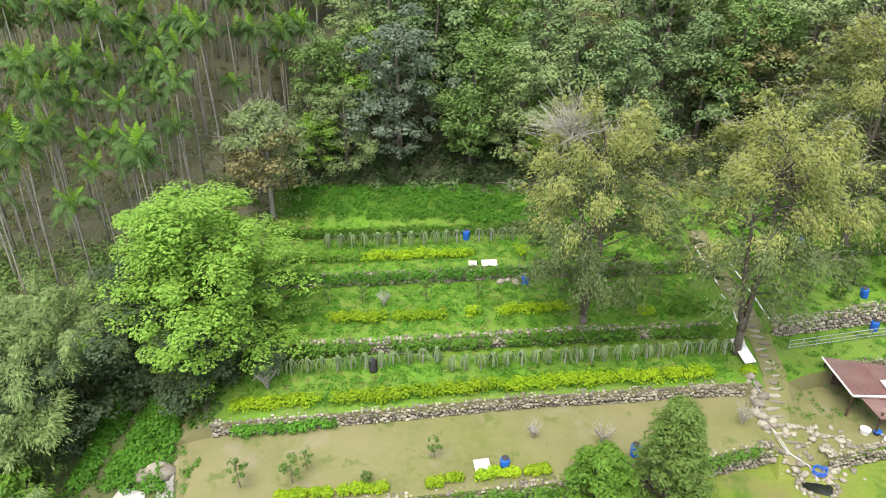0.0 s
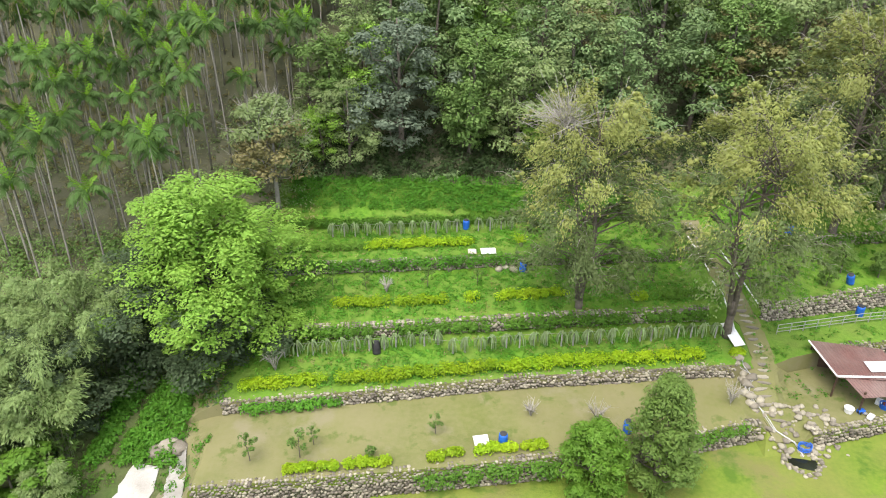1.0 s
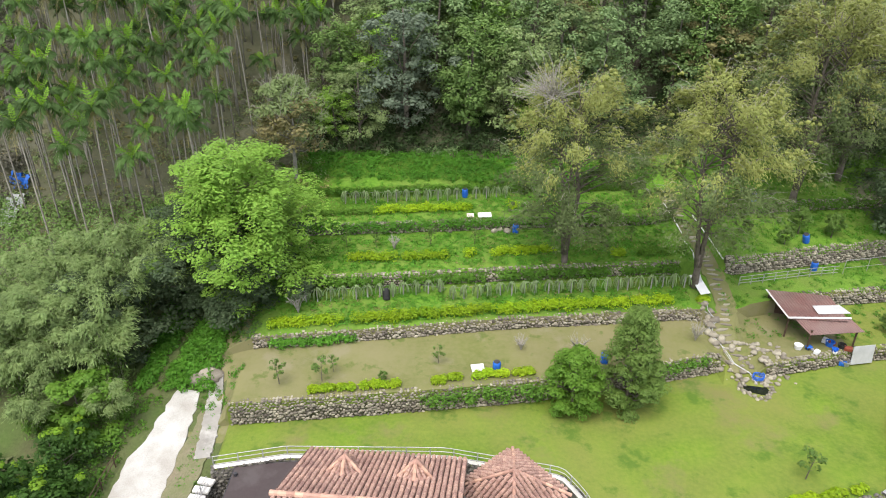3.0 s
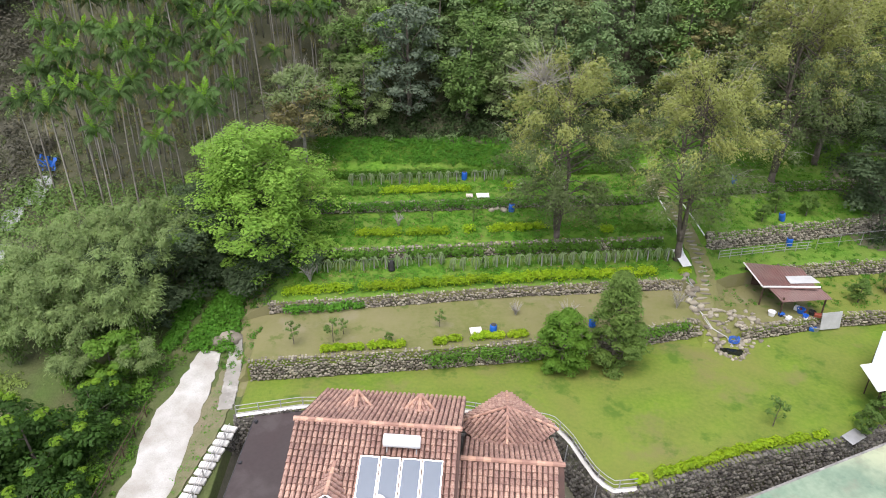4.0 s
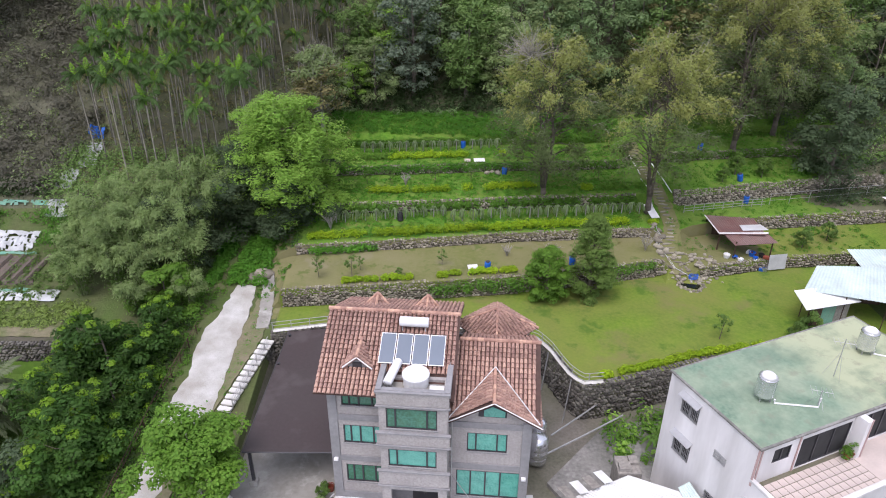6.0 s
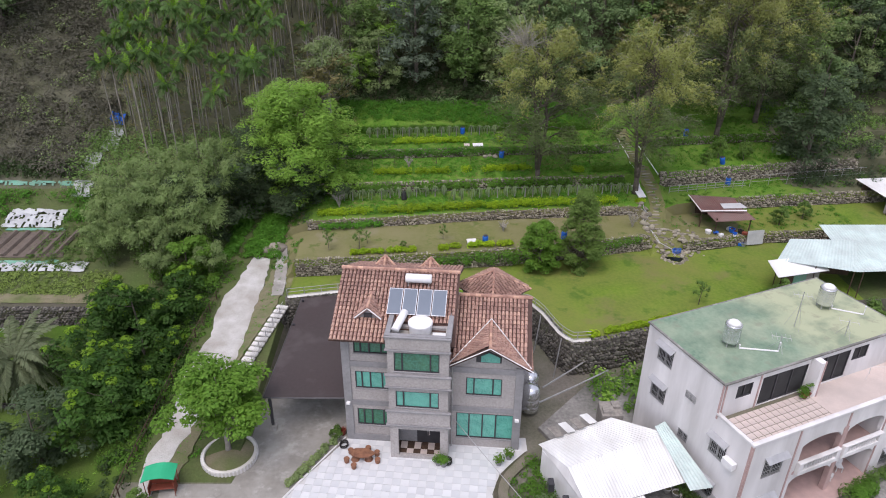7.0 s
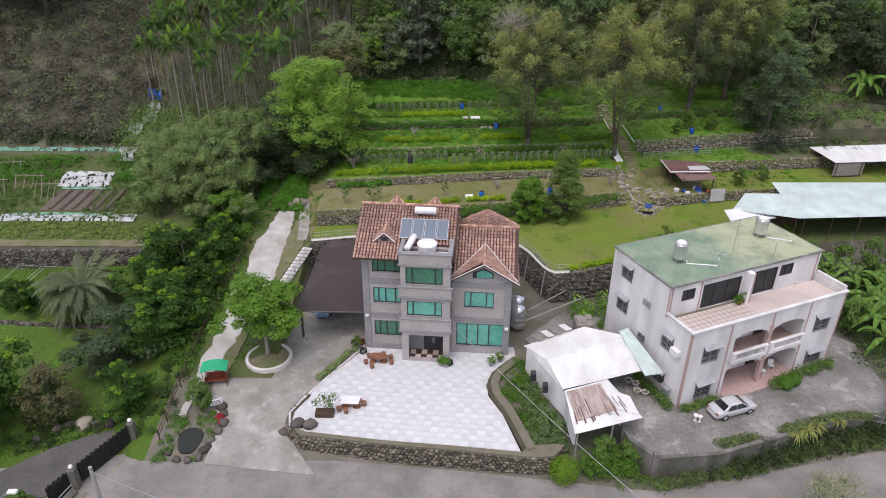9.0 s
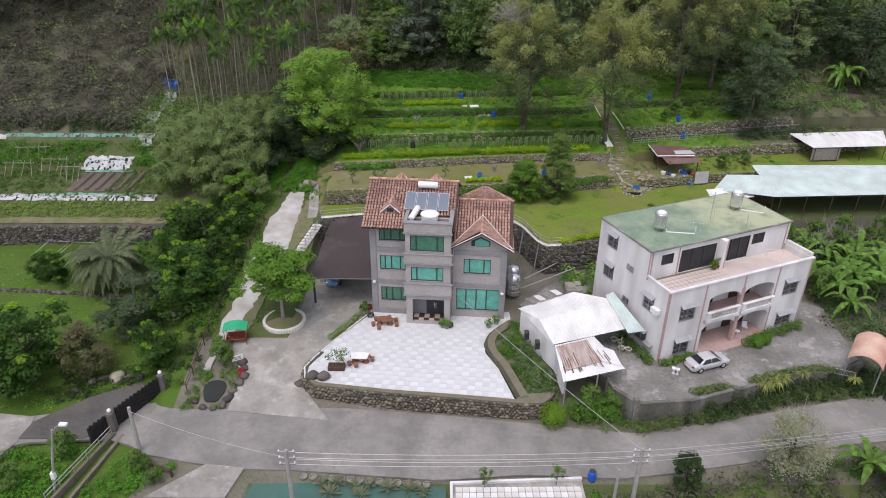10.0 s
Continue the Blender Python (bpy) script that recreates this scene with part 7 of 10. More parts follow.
def utility_pole(x, y, z, top, arms=True, lean=(0, 0), r=0.16):
    p = thing("utility_pole", (x, y, z), "grey concrete utility pole with wires" if arms else "short grey concrete pole beside the lane", "pole", "utility poles")
    h = top - z
    part("shaft", Build().tube([(0, 0, -0.3), (lean[0], lean[1], h)], [r * 1.2, r * 0.8], 10), M["grey_pole"], p)
    if arms:
        for k, zz in enumerate((h - 0.2, h - 0.75, h - 1.3)):
            a = part("crossarm", Build().box(-0.6, -0.05, zz - 0.05, 0.6, 0.05, zz + 0.05), M["galvanised"], p)
            for s in (-0.5, 0, 0.5):
                part("insulator", Build().lathe([(0.05, zz + 0.05), (0.07, zz + 0.12), (0.04, zz + 0.2)], 8, (s, 0, 0)), M["white_plastic"], a)


utility_pole(-11.7, -15.7, -2.4, 4.1)
utility_pole(12.9, -15.2, -2.4, 3.8)
utility_pole(11.6, -15.0, -2.4, 1.6, False, r=0.12)
utility_pole(-24.9, -10.2, -1.6, 2.8, False, (-0.1, 0.2))


def wire(p, q, sag, label="thin grey overhead wire strung between poles", r=0.018):
    p, q = np.array(p, float), np.array(q, float)
    one("wire", Build().tube([p * (1 - t) + q * t - (0, 0, 4 * sag * t * (1 - t)) for t in np.linspace(0, 1, 16)], r, 4), M["galvanised"], label, "wire", "overhead wires")


for k, (dz, s) in enumerate(((0.0, 0.35), (-0.5, 0.3), (-0.6, 0.45), (-1.1, 0.35))):
    wire((-11.7, -15.7, 3.9 + dz), (12.9, -15.2, 3.6 + dz), s)
    wire((12.9, -15.2, 3.6 + dz), (48, -11 + k * 0.3, 4.6 + dz), s * 1.2)
wire((12.9, -15.2, 3.7), (-0.1, 6.8, 3.3), 0.4, r=0.025)
wire((-11.7, -15.7, 3.4), (-24.9, -10.2, 2.6), 0.4)

strip("garden_ramp", [(-17.2, 24.0), (-17.5, 27.0), (-18.0, 30.6)], [(-16.1, 24.2), (-16.3, 27.2), (-16.9, 31.0)], M["concrete"], "short grey concrete ramp between the track and the terraces", "ramp", lift=0.14, thick=0.5, ragged=0.15)

# ---- south of the lane ----
one("net_tarp", Build().sheet([(-17.5, -15.5, -1.9), (-0.6, -18.5, -2.1), (-0.7, -13.6, -1.72), (-16.4, -12.4, -1.68)], 0.03), M["tarp"], "dark green net tarpaulin spread over a plot beside the lane", "tarpaulin")
terrace = thing("tiled_terrace", (0, 0, 0), "low terrace of worn pale tiles with a white kerb beside the lane", "terrace", kind="structure")
part("slab", Build().prism([(-0.4, -20), (9.6, -20), (9.55, -13.0), (-0.4, -13.5)], -2.4, -1.4), M["concrete"], terrace)
part("kerb", Build().prism([(-0.4, -13.7), (9.6, -13.2), (9.55, -13.0), (-0.4, -13.5)], -1.4, -1.2), M["white_paint"], terrace)
part("kerb", Build().prism([(-0.4, -20), (-0.2, -20), (-0.2, -13.7), (-0.4, -13.7)], -1.4, -1.2), M["white_paint"], terrace)
tl = [Build().box(-0.235, -0.235, 0, 0.235, 0.235, 0.025, bevel=0.008).mesh("terrace_tile", M[k]) for k in ("pale_concrete", "white_sheet")]
rt = rand(77)
for i in range(18):
    for j in range(6):
        t = part("terrace_tile", tl[int(rt.random() < 0.4)], None, terrace)
        t.matrix_basis = pose(0.25 + i * 0.52, -14.1 - j * 0.52 + (i * 0.52 - 4) * 0.01, -1.398)
one("paved_patch", Build().prism([(-22.85, -14.9), (-16.9, -14.9), (-16.2, -12.0), (-19.25, -11.6)], -2.0, -1.4), M["concrete"], "cracked pale paving beside the lane", "paving", kind="structure")
one("lane_mouth", Build().prism([(-42, -12), (-35.6, -10.9), (-34.8, -8.4), (-35.2, -6.4), (-38.4, -6.0), (-42, -6.0)], -1.8, -1.38), M["concrete"], "pale concrete patch at the end of the side lane", "paving", kind="structure")
one("side_lane", Build().prism([(-35.2, -9.0), (-29.8, -8.9), (-25.9, -3.1), (-27.1, -1.6), (-29.4, -2.6), (-31.9, -4.1), (-35.0, -7.0)], -1.8, -1.37), M["wet_lane"], "dark damp lane behind the iron gate", "road", kind="structure")
cul = thing("culvert", (0, 0, 0), "narrow concrete drainage channel with a tube rail beside the gate", "drain", kind="structure")
for o, z in ((0.0, -1.2), (1.15, -1.4)):
    part("wall", Build().prism([(-29.55 + o, -15.5), (-29.3 + o, -15.5), (-27.55 + o * 0.6, -8.4), (-27.8 + o * 0.6, -8.4)], -2.8, z), M["mossy"], cul)
part("bed", Build().prism([(-29.3, -15.5), (-28.4, -15.5), (-27.1, -8.4), (-27.55, -8.4)], -2.8, -2.3), M["mossy"], cul)
for z in (-0.75, -0.4):
    part("rail", Build().tube([(-29.5, -15.5, z), (-27.75, -8.6, z)], 0.035, 5), M["galvanised"], cul)
for t in np.linspace(0, 1, 6):
    part("post", Build().tube([(-29.5 + 1.75 * t, -15.5 + 6.9 * t, -1.25), (-29.5 + 1.75 * t, -15.5 + 6.9 * t, -0.4)], 0.03, 5), M["galvanised"], cul)
guard = thing("timber_guard", (0, 0, 0), "low dark timber guard rail among the weeds", "fence")
for q in ((-23.2, -12.1), (-21.5, -12.75)):
    part("post", Build().box(q[0] - 0.08, q[1] - 0.08, -1.9, q[0] + 0.08, q[1] + 0.08, -0.75, bevel=0.02), M["dark_wood"], guard)
for z in (-1.15, -0.85):
    part("rail", Build().tube([(-23.3, -12.06, z), (-21.4, -12.79, z)], 0.06, 4), M["dark_wood"], guard)
lamp = thing("street_lamp", (-30.0, -13.9, -2.2), "slim leaning street lamp with a white head beside the lane", "street lamp")
part("pole", Build().tube([(0, 0, -0.3), (0.75, 0, 3.4), (1.5, 0, 6.4)], [0.12, 0.09, 0.07], 8), M["grey_pole"], lamp)
part("arm", Build().tube([(1.45, 0, 6.0), (1.7, 0.1, 6.5), (2.1, 0.2, 6.7)], 0.035, 5), M["galvanised"], lamp)
part("head", Build().box(1.95, 0.05, 6.58, 2.55, 0.4, 6.8, bevel=0.06), M["white_plastic"], lamp)
part("meter_box", Build().box(0.3, -0.2, 1.7, 0.62, 0.12, 2.3, bevel=0.03), M["white_plastic"], lamp)
arch = thing("barrel_roof", pose(36.5, -2.1, 0.3, 0, 0, -38), "small shelter with a curved salmon-coloured corrugated roof", "shelter")
v = []
for i in range(45):
    for j in range(15):
        a, rr = math.radians(25 + 130 * j / 14), 1.5 + (0.025 if i % 2 else 0)
        v.append((rr * math.cos(a), -2.2 + 0.1 * i, 1.37 + rr * math.sin(a)))
part("roof", Build().add(v, [(i * 15 + j, i * 15 + j + 1, i * 15 + j + 16, i * 15 + j + 15) for i in range(44) for j in range(14)]), M["salmon_sheet"], arch)
for y in (-2.22, 2.22):
    part("edge_strip", Build().tube([(1.51 * math.cos(a), y, 1.37 + 1.51 * math.sin(a)) for a in np.radians(np.linspace(25, 155, 13))], 0.04, 5), M["salmon_sheet"], arch)
for x in (-1.25, 1.25):
    part("eave_rail", Build().tube([(x, -2.2, 1.98), (x, 2.2, 1.98)], 0.03, 5), M["galvanised"], arch)
    for y in (-1.1, 1.9):
        part("post", Build().tube([(x, y, -1.2), (x, y, 2.1)], 0.05, 5), M["galvanised"], arch)

# ---- the vegetable fields in the west ----
def patch(name, outline, mat, label, cat, lift=0.06, kind="", seed=0, rough=0.1):
    r = rand(seed)
    k = len(outline)
    return one(name, Build().prism(outline, [ground_z(x, y) - 0.3 for x, y in outline], [ground_z(x, y) + lift + r.uniform(0, rough) for x, y in outline]), M[mat], label, cat, kind=kind)


def crumpled(name, x0, x1, y0, y1, mat, label, cat, seed, height=0.2):
    """A crumpled strip of sheeting on the ground."""
    r = rand(seed)
    nx, ny = max(6, int((x1 - x0) / 0.22)), max(3, int(abs(y1 - y0) / 0.25))
    v = [(x, y0 + (y1 - y0) * j / ny + (0.28 + 0.3 * (j == ny)) * noise.noise(Vector((x * 0.7, 3.0 + j, seed))), ground_z(x, y0 + (y1 - y0) * j / ny) + 0.08 + height * (0.5 + 0.9 * noise.noise(Vector((x * 1.3, j * 0.7, seed)))) * (1 if 0 < j < ny else 0.2)) for i in range(nx + 1) for j in range(ny + 1) for x in [x0 + (x1 - x0) * i / nx]]
    f = [(i * (ny + 1) + j, (i + 1) * (ny + 1) + j, (i + 1) * (ny + 1) + j + 1, i * (ny + 1) + j + 1) for i in range(nx) for j in range(ny) if name == "earth_strip" or noise.noise(Vector((i * 0.83, j * 0.77, seed * 7.3))) < 0.3]
    return one(name, Build().add(v, f), M[mat], label, cat)


patch("tilled_bed", [(-49.2, 30.1), (-40.3, 30.2), (-42.0, 35.1), (-49.0, 35.1)], "tilled", "tilled brown vegetable bed", "bed", 0.04)
for k in range(6):
    x = -48.0 + k * 1.35
    one("soil_ridge", Build().tube([(x, 30.3, ground_z(x, 30.3) + 0.1), (x + 0.4, 35.0, ground_z(x, 35) + 0.1)], 0.28, 6), M["tilled"], "raised ridge of tilled soil in the bed", "ridge", "soil ridges")
crumpled("plastic_mulch", -58, -37.0, 27.7, 29.3, "mulch", "crumpled silver plastic mulch along the field edge", "plastic sheet", 1)
crumpled("plastic_mulch", -49.8, -43.4, 35.9, 38.9, "mulch", "heap of crumpled silver plastic mulch", "plastic sheet", 2, 0.45)
crumpled("teal_net", -52.3, -40.0, 28.8, 29.5, "teal_net", "teal garden net laid over the field edge", "net", 3, 0.25)
crumpled("teal_net", -49.0, -42.5, 35.3, 35.8, "teal_net", "teal garden net laid over the bed edge", "net", 4, 0.15)
crumpled("teal_net", -62, -43.5, 41.3, 41.75, "teal_net", "teal garden net along the upper field", "net", 5, 0.2)
crumpled("plastic_mulch", -43.6, -41.3, 40.2, 41.8, "mulch", "crumpled silver plastic at the field corner", "plastic sheet", 6, 0.5)
crumpled("earth_strip", -66, -30, 23.5, 24.6, "earth", "bare stony earth along the top of the field wall", "earth", 12, 0.3)
crumpled("plastic_mulch", -72, -62.0, 41.0, 41.6, "mulch", "crumpled silver plastic along the upper field", "plastic sheet", 7, 0.3)
tarp = crumpled("blue_tarp", -42.8, -41.0, 51.4, 53.0, "blue_plastic", "crumpled bright blue tarpaulin on the palm slope", "tarpaulin", 8, 1.2)
r = rand(88)
for x, y, w, d in ((-59.0, 33.0, 3.6, 3.6), (-54.6, 34.0, 3.2, 4.2), (-59.4, 37.4, 4.0, 3.2), (-51.0, 32.2, 2.4, 3.0)):
    fr = thing("bean_frame", (x, y, ground_z(x, y)), "loose frame of crossed bamboo poles over vegetables", "frame", "bean frames")
    for k in range(4):
        q = w * k / 3
        for sgn in (-1, 1):
            part("pole", Build().tube([(q + r.uniform(-0.3, 0.3), d / 2 - sgn * d * 0.4, -0.2), (q + r.uniform(-0.2, 0.2), d / 2 + sgn * 0.25, 2.0 + r.uniform(-0.2, 0.3))], 0.035, 5), M["bamboo_pole"], fr)
    part("ridge_pole", Build().tube([(-0.4, d / 2, 1.75), (w + 0.5, d / 2 + r.uniform(-0.3, 0.3), 1.85)], 0.04, 5), M["bamboo_pole"], fr)
crumpled("plastic_mulch", -42.2, -40.4, 46.6, 50.6, "mulch", "crumpled silver plastic trailing down the slope", "plastic sheet", 9, 0.7)
crumpled("plastic_mulch", -43.4, -41.6, 43.2, 46.2, "mulch", "crumpled silver plastic trailing down the slope", "plastic sheet", 10, 0.6)
for x, y in ((-49.5, 20.5), (-46.5, 20.3)):
    fr = thing("goal_frame", (x, y, ground_z(x, y)), "leaning white tube frame on the grass", "frame", "white frames")
    part("bar", Build().tube([(0, 0, 0), (1.6, 1.4, 1.2), (4.2, 1.2, 1.2), (2.4, -0.4, 0)], 0.035, 5), M["galvanised"], fr)
stone_wall("wall_orchard", [(-60, 13.3), (-49, 13.1), (-36.5, 12.1), (-34, 12.0)], -1.55, -0.95, "low stone kerb across the orchard grass", "dark_stone", 15, 0.3)

# ---- small things in the yard of the white house ----
for k, (x, y, s) in enumerate(((19.45, -2.55, 0.2), (19.75, -2.7, 0.17))):
    q = thing("stone_urn", (x, y, 0.33), "small white ornamental urn standing in the yard", "urn", "yard urns")
    part("bowl", Build().lathe([(s * 0.5, 0.35), (s * 0.95, 0.5), (s, 0.62), (s * 0.85, 0.62), (s * 0.4, 0.45)], 14), M["white_paint"], q, smooth=True)
    part("foot", Build().lathe([(s * 0.8, 0.0), (s * 0.7, 0.08), (s * 0.3, 0.16), (s * 0.5, 0.36)], 14), M["white_paint"], q, smooth=True)
for k, (x, y) in enumerate(((15.22, 2.09), (15.73, 1.68), (15.6, 0.72), (16.2, 0.5))):
    q = thing("plant_pot", (x, y, 0.33), "weathered white pot standing under the lean-to roof", "pot", "lean-to pots")
    part("pot", Build().lathe([(0.2, 0.0), (0.3, 0.4), (0.33, 0.44), (0.27, 0.44), (0.24, 0.34)], 14), M["pale_concrete"], q, smooth=True)
    part("soil", Build().lathe([(0.255, 0.36), (0.05, 0.38)], 12), M["earth"], q)
grate = thing("steel_barrier", (0, 0, 0.3), "low galvanised barrier grid at the edge of the yard", "barrier")
for z in (0.12, 0.62):
    part("rail", Build().tube([(33.7, -2.5, z), (35.2, -3.15, z)], 0.03, 5), M["galvanised"], grate)
for t in np.linspace(0, 1, 15):
    part("bar", Build().tube([(33.7 + 1.5 * t, -2.5 - 0.65 * t, 0.0), (33.7 + 1.5 * t, -2.5 - 0.65 * t, 0.62)], 0.014, 4), M["galvanised"], grate)
for k, (u, v, a) in enumerate(((9.7, 0.6, 20), (11.0, 0.9, -30))):
    x, y = wl(u, v)
    q = thing("porch_chair", pose(x, y, 0.42, 0, 0, 22.6 + a), "white plastic chair standing on the pink porch", "chair", "porch chairs")
    part("seat", Build().box(-0.24, -0.24, 0.42, 0.24, 0.24, 0.46, bevel=0.015), M["white_plastic"], q)
    part("backrest", Build().box(-0.24, 0.2, 0.46, 0.24, 0.25, 0.88, bevel=0.015), M["white_plastic"], q)
    for sx in (-0.2, 0.2):
        for sy in (-0.2, 0.2):
            part("leg", Build().box(sx - 0.025, sy - 0.025, 0.0, sx + 0.025, sy + 0.025, 0.42), M["white_plastic"], q)
ledge = part("ledge", Build().box(-0.55, 0.9, 1.5, -0.004, 1.9, 1.58, bevel=0.015), M["galvanised"], white)
for v in (1.0, 1.8):
    part("bracket", Build().tube([(-0.5, v, 1.5), (0.0, v, 1.15)], 0.02, 4), M["galvanised"], ledge)


# ---- trees and plants ----
def leaf_quads(rng, centres, normals, size, aspect=0.5, along=None):
    """Four-cornered leaves at centres, facing normals; size is each one's length."""
    k = len(centres)
    nrm = normals / (np.linalg.norm(normals, axis=1)[:, None] + 1e-9)
    if along is None:
        along = rng.normal(size=(k, 3))
    t = along - nrm * (along * nrm).sum(1)[:, None]
    t /= np.linalg.norm(t, axis=1)[:, None] + 1e-9
    w = np.cross(nrm, t)
    size = np.broadcast_to(size, (k,))[:, None] * 0.5
    c = centres
    return np.stack([c - t * size, c + w * size * aspect + t * size * 0.1, c + t * size, c - w * size * aspect + t * size * 0.1], 1)


def puff_leaves(rng, centres, radii, count, size, aspect=0.55, up=0.5, inner=0.25, flat=0.75):
    """Leaves on and in uneven clumps: centres (k, 3), radii (k,), count leaves each."""
    k = len(centres)
    d = rng.normal(size=(k, count, 3))
    d[..., 2] += 0.35
    d /= np.linalg.norm(d, axis=2)[..., None]
    r = np.where(rng.random((k, count)) < inner, rng.uniform(0.2, 0.8, (k, count)), rng.uniform(0.8, 1.12, (k, count)))
    p = centres[:, None] + d * (r * radii[:, None])[..., None] * (1, 1, flat)
    nrm = d * 0.9 + (0, 0, up) + rng.normal(size=d.shape) * 0.2
    return leaf_quads(rng, p.reshape(-1, 3), nrm.reshape(-1, 3), size * rng.uniform(0.6, 1.4, k * count), aspect)


def leafy_mesh(name, rng, quads, centres, radii, flat, mat):
    """Loose leaves over uneven leafy clumps, as one mesh."""
    iv, it = ico()
    k = len(centres)
    lump = rng.uniform(0.55, 1.15, (k, len(iv), 1))
    cv = centres[:, None] + iv[None] * lump * np.asarray(radii)[:, None, None] * (1, 1, flat)
    quads = np.asarray(quads).reshape(-1, 4, 3)
    n, it = len(quads), np.array(it)
    verts = np.concatenate([quads.reshape(-1, 3), cv.reshape(-1, 3)]).astype(np.float32)
    tris = (it[None] + (np.arange(k) * len(iv))[:, None, None]).reshape(-1, 3) + n * 4
    loops = np.concatenate([np.arange(n * 4), tris.ravel()]).astype(np.int32)
    total = np.concatenate([np.full(n, 4), np.full(len(tris), 3)]).astype(np.int32)
    me = bpy.data.meshes.new(name)
    me.vertices.add(len(verts))
    me.vertices.foreach_set("co", verts.ravel())
    me.loops.add(len(loops))
    me.loops.foreach_set("vertex_index", loops)
    me.polygons.add(len(total))
    me.polygons.foreach_set("loop_start", np.concatenate([[0], np.cumsum(total)[:-1]]).astype(np.int32))
    me.polygons.foreach_set("loop_total", total)
    me.materials.append(mat)
    me.update(calc_edges=True)
    me.validate()
    me.polygons.foreach_set("use_smooth", np.zeros(n + len(tris), bool))
    return me


def crown_puffs(rng, k, height, radius, low=0.3, shape="round", spread=0.85):
    """Centres of the leaf clumps of a crown that reaches from low*height to height."""
    out = []
    while len(out) < k:
        z = rng.uniform(0, 1)
        if shape == "round":
            w = math.sqrt(max(0.02, 1 - (2 * z - 0.85) ** 2 / 1.35))
        elif shape == "cone":
            w = (1 - z) ** 0.62 * 0.95 * min(1, 0.6 + 2 * z) + 0.08
        elif shape == "egg":
            w = math.sin(math.pi * min(1, z * 0.8 + 0.17)) ** 0.7
        else:
            w = math.sqrt(max(0.02, 1 - z ** 2))
        a, q = rng.uniform(0, 2 * math.pi), math.sqrt(rng.uniform(0.12, 1)) * spread
        out.append((w * q * math.cos(a), w * q * math.sin(a), z))
    p = np.array(out)
    p[:, :2] *= radius
    p[:, 2] = height * (low + (0.97 - low) * p[:, 2])
    return p


def lobed_puffs(rng, k, height, radius, low, shape, lobes):
    """Leaf clumps gathered on the upper side of a few large boughs, with gaps between them."""
    base = crown_puffs(rng, lobes, height * 0.93, radius * 0.82, low, shape, 1.0)
    size = radius * rng.uniform(0.3, 0.48, lobes)
    extra = crown_puffs(rng, k // 3, height * 0.9, radius * 0.85, low, shape, 0.9)
    k -= len(extra)
    i = rng.integers(0, lobes, k)
    d = rng.normal(size=(k, 3)) + base[i] * (1, 1, 0) / radius * 0.7 + (0, 0, 0.55)
    d /= np.linalg.norm(d, axis=1)[:, None]
    p = base[i] + d * size[i][:, None] * (1.1, 1.1, 0.75) * rng.uniform(0.75, 1.05, k)[:, None]
    p[:, 2] = np.clip(p[:, 2], height * low * 0.8 + 0.1, height)
    return np.concatenate([p, extra])


def unit_rows(v):
    return v / (np.linalg.norm(v, axis=1)[:, None] + 1e-9)


def trunk_and_limbs(rng, height, r, targets, low=0.25, lean=0.0, sides=7):
    """A tapered, slightly bent trunk with limbs that reach towards some of the leaf clumps."""
    b = Build()
    zs = np.linspace(-0.4, height * 0.9, 8)
    bend = rng.normal(size=2) * 0.04 * height
    pts = np.array([(bend[0] * (z / height) ** 2 + lean * z, bend[1] * (z / height) ** 2, z) for z in zs])
    b.tube(pts, np.interp(zs, [-0.4, 0.3, height], [r * 1.5, r, r * 0.12]), sides)
    for t in targets:
        z0 = max(height * low * 0.9, min(t[2] - 0.15 * height, height * 0.8) * rng.uniform(0.75, 1))
        s = np.array([np.interp(z0, zs, pts[:, 0]), np.interp(z0, zs, pts[:, 1]), z0])
        m = s * 0.5 + t * 0.5 + (0, 0, -0.04 * height) + rng.normal(size=3) * 0.02 * height
        rr = r * 0.42 * (1 - 0.6 * z0 / height)
        b.tube([s, m, t], [rr, rr * 0.6, rr * 0.2], 5)
    return b


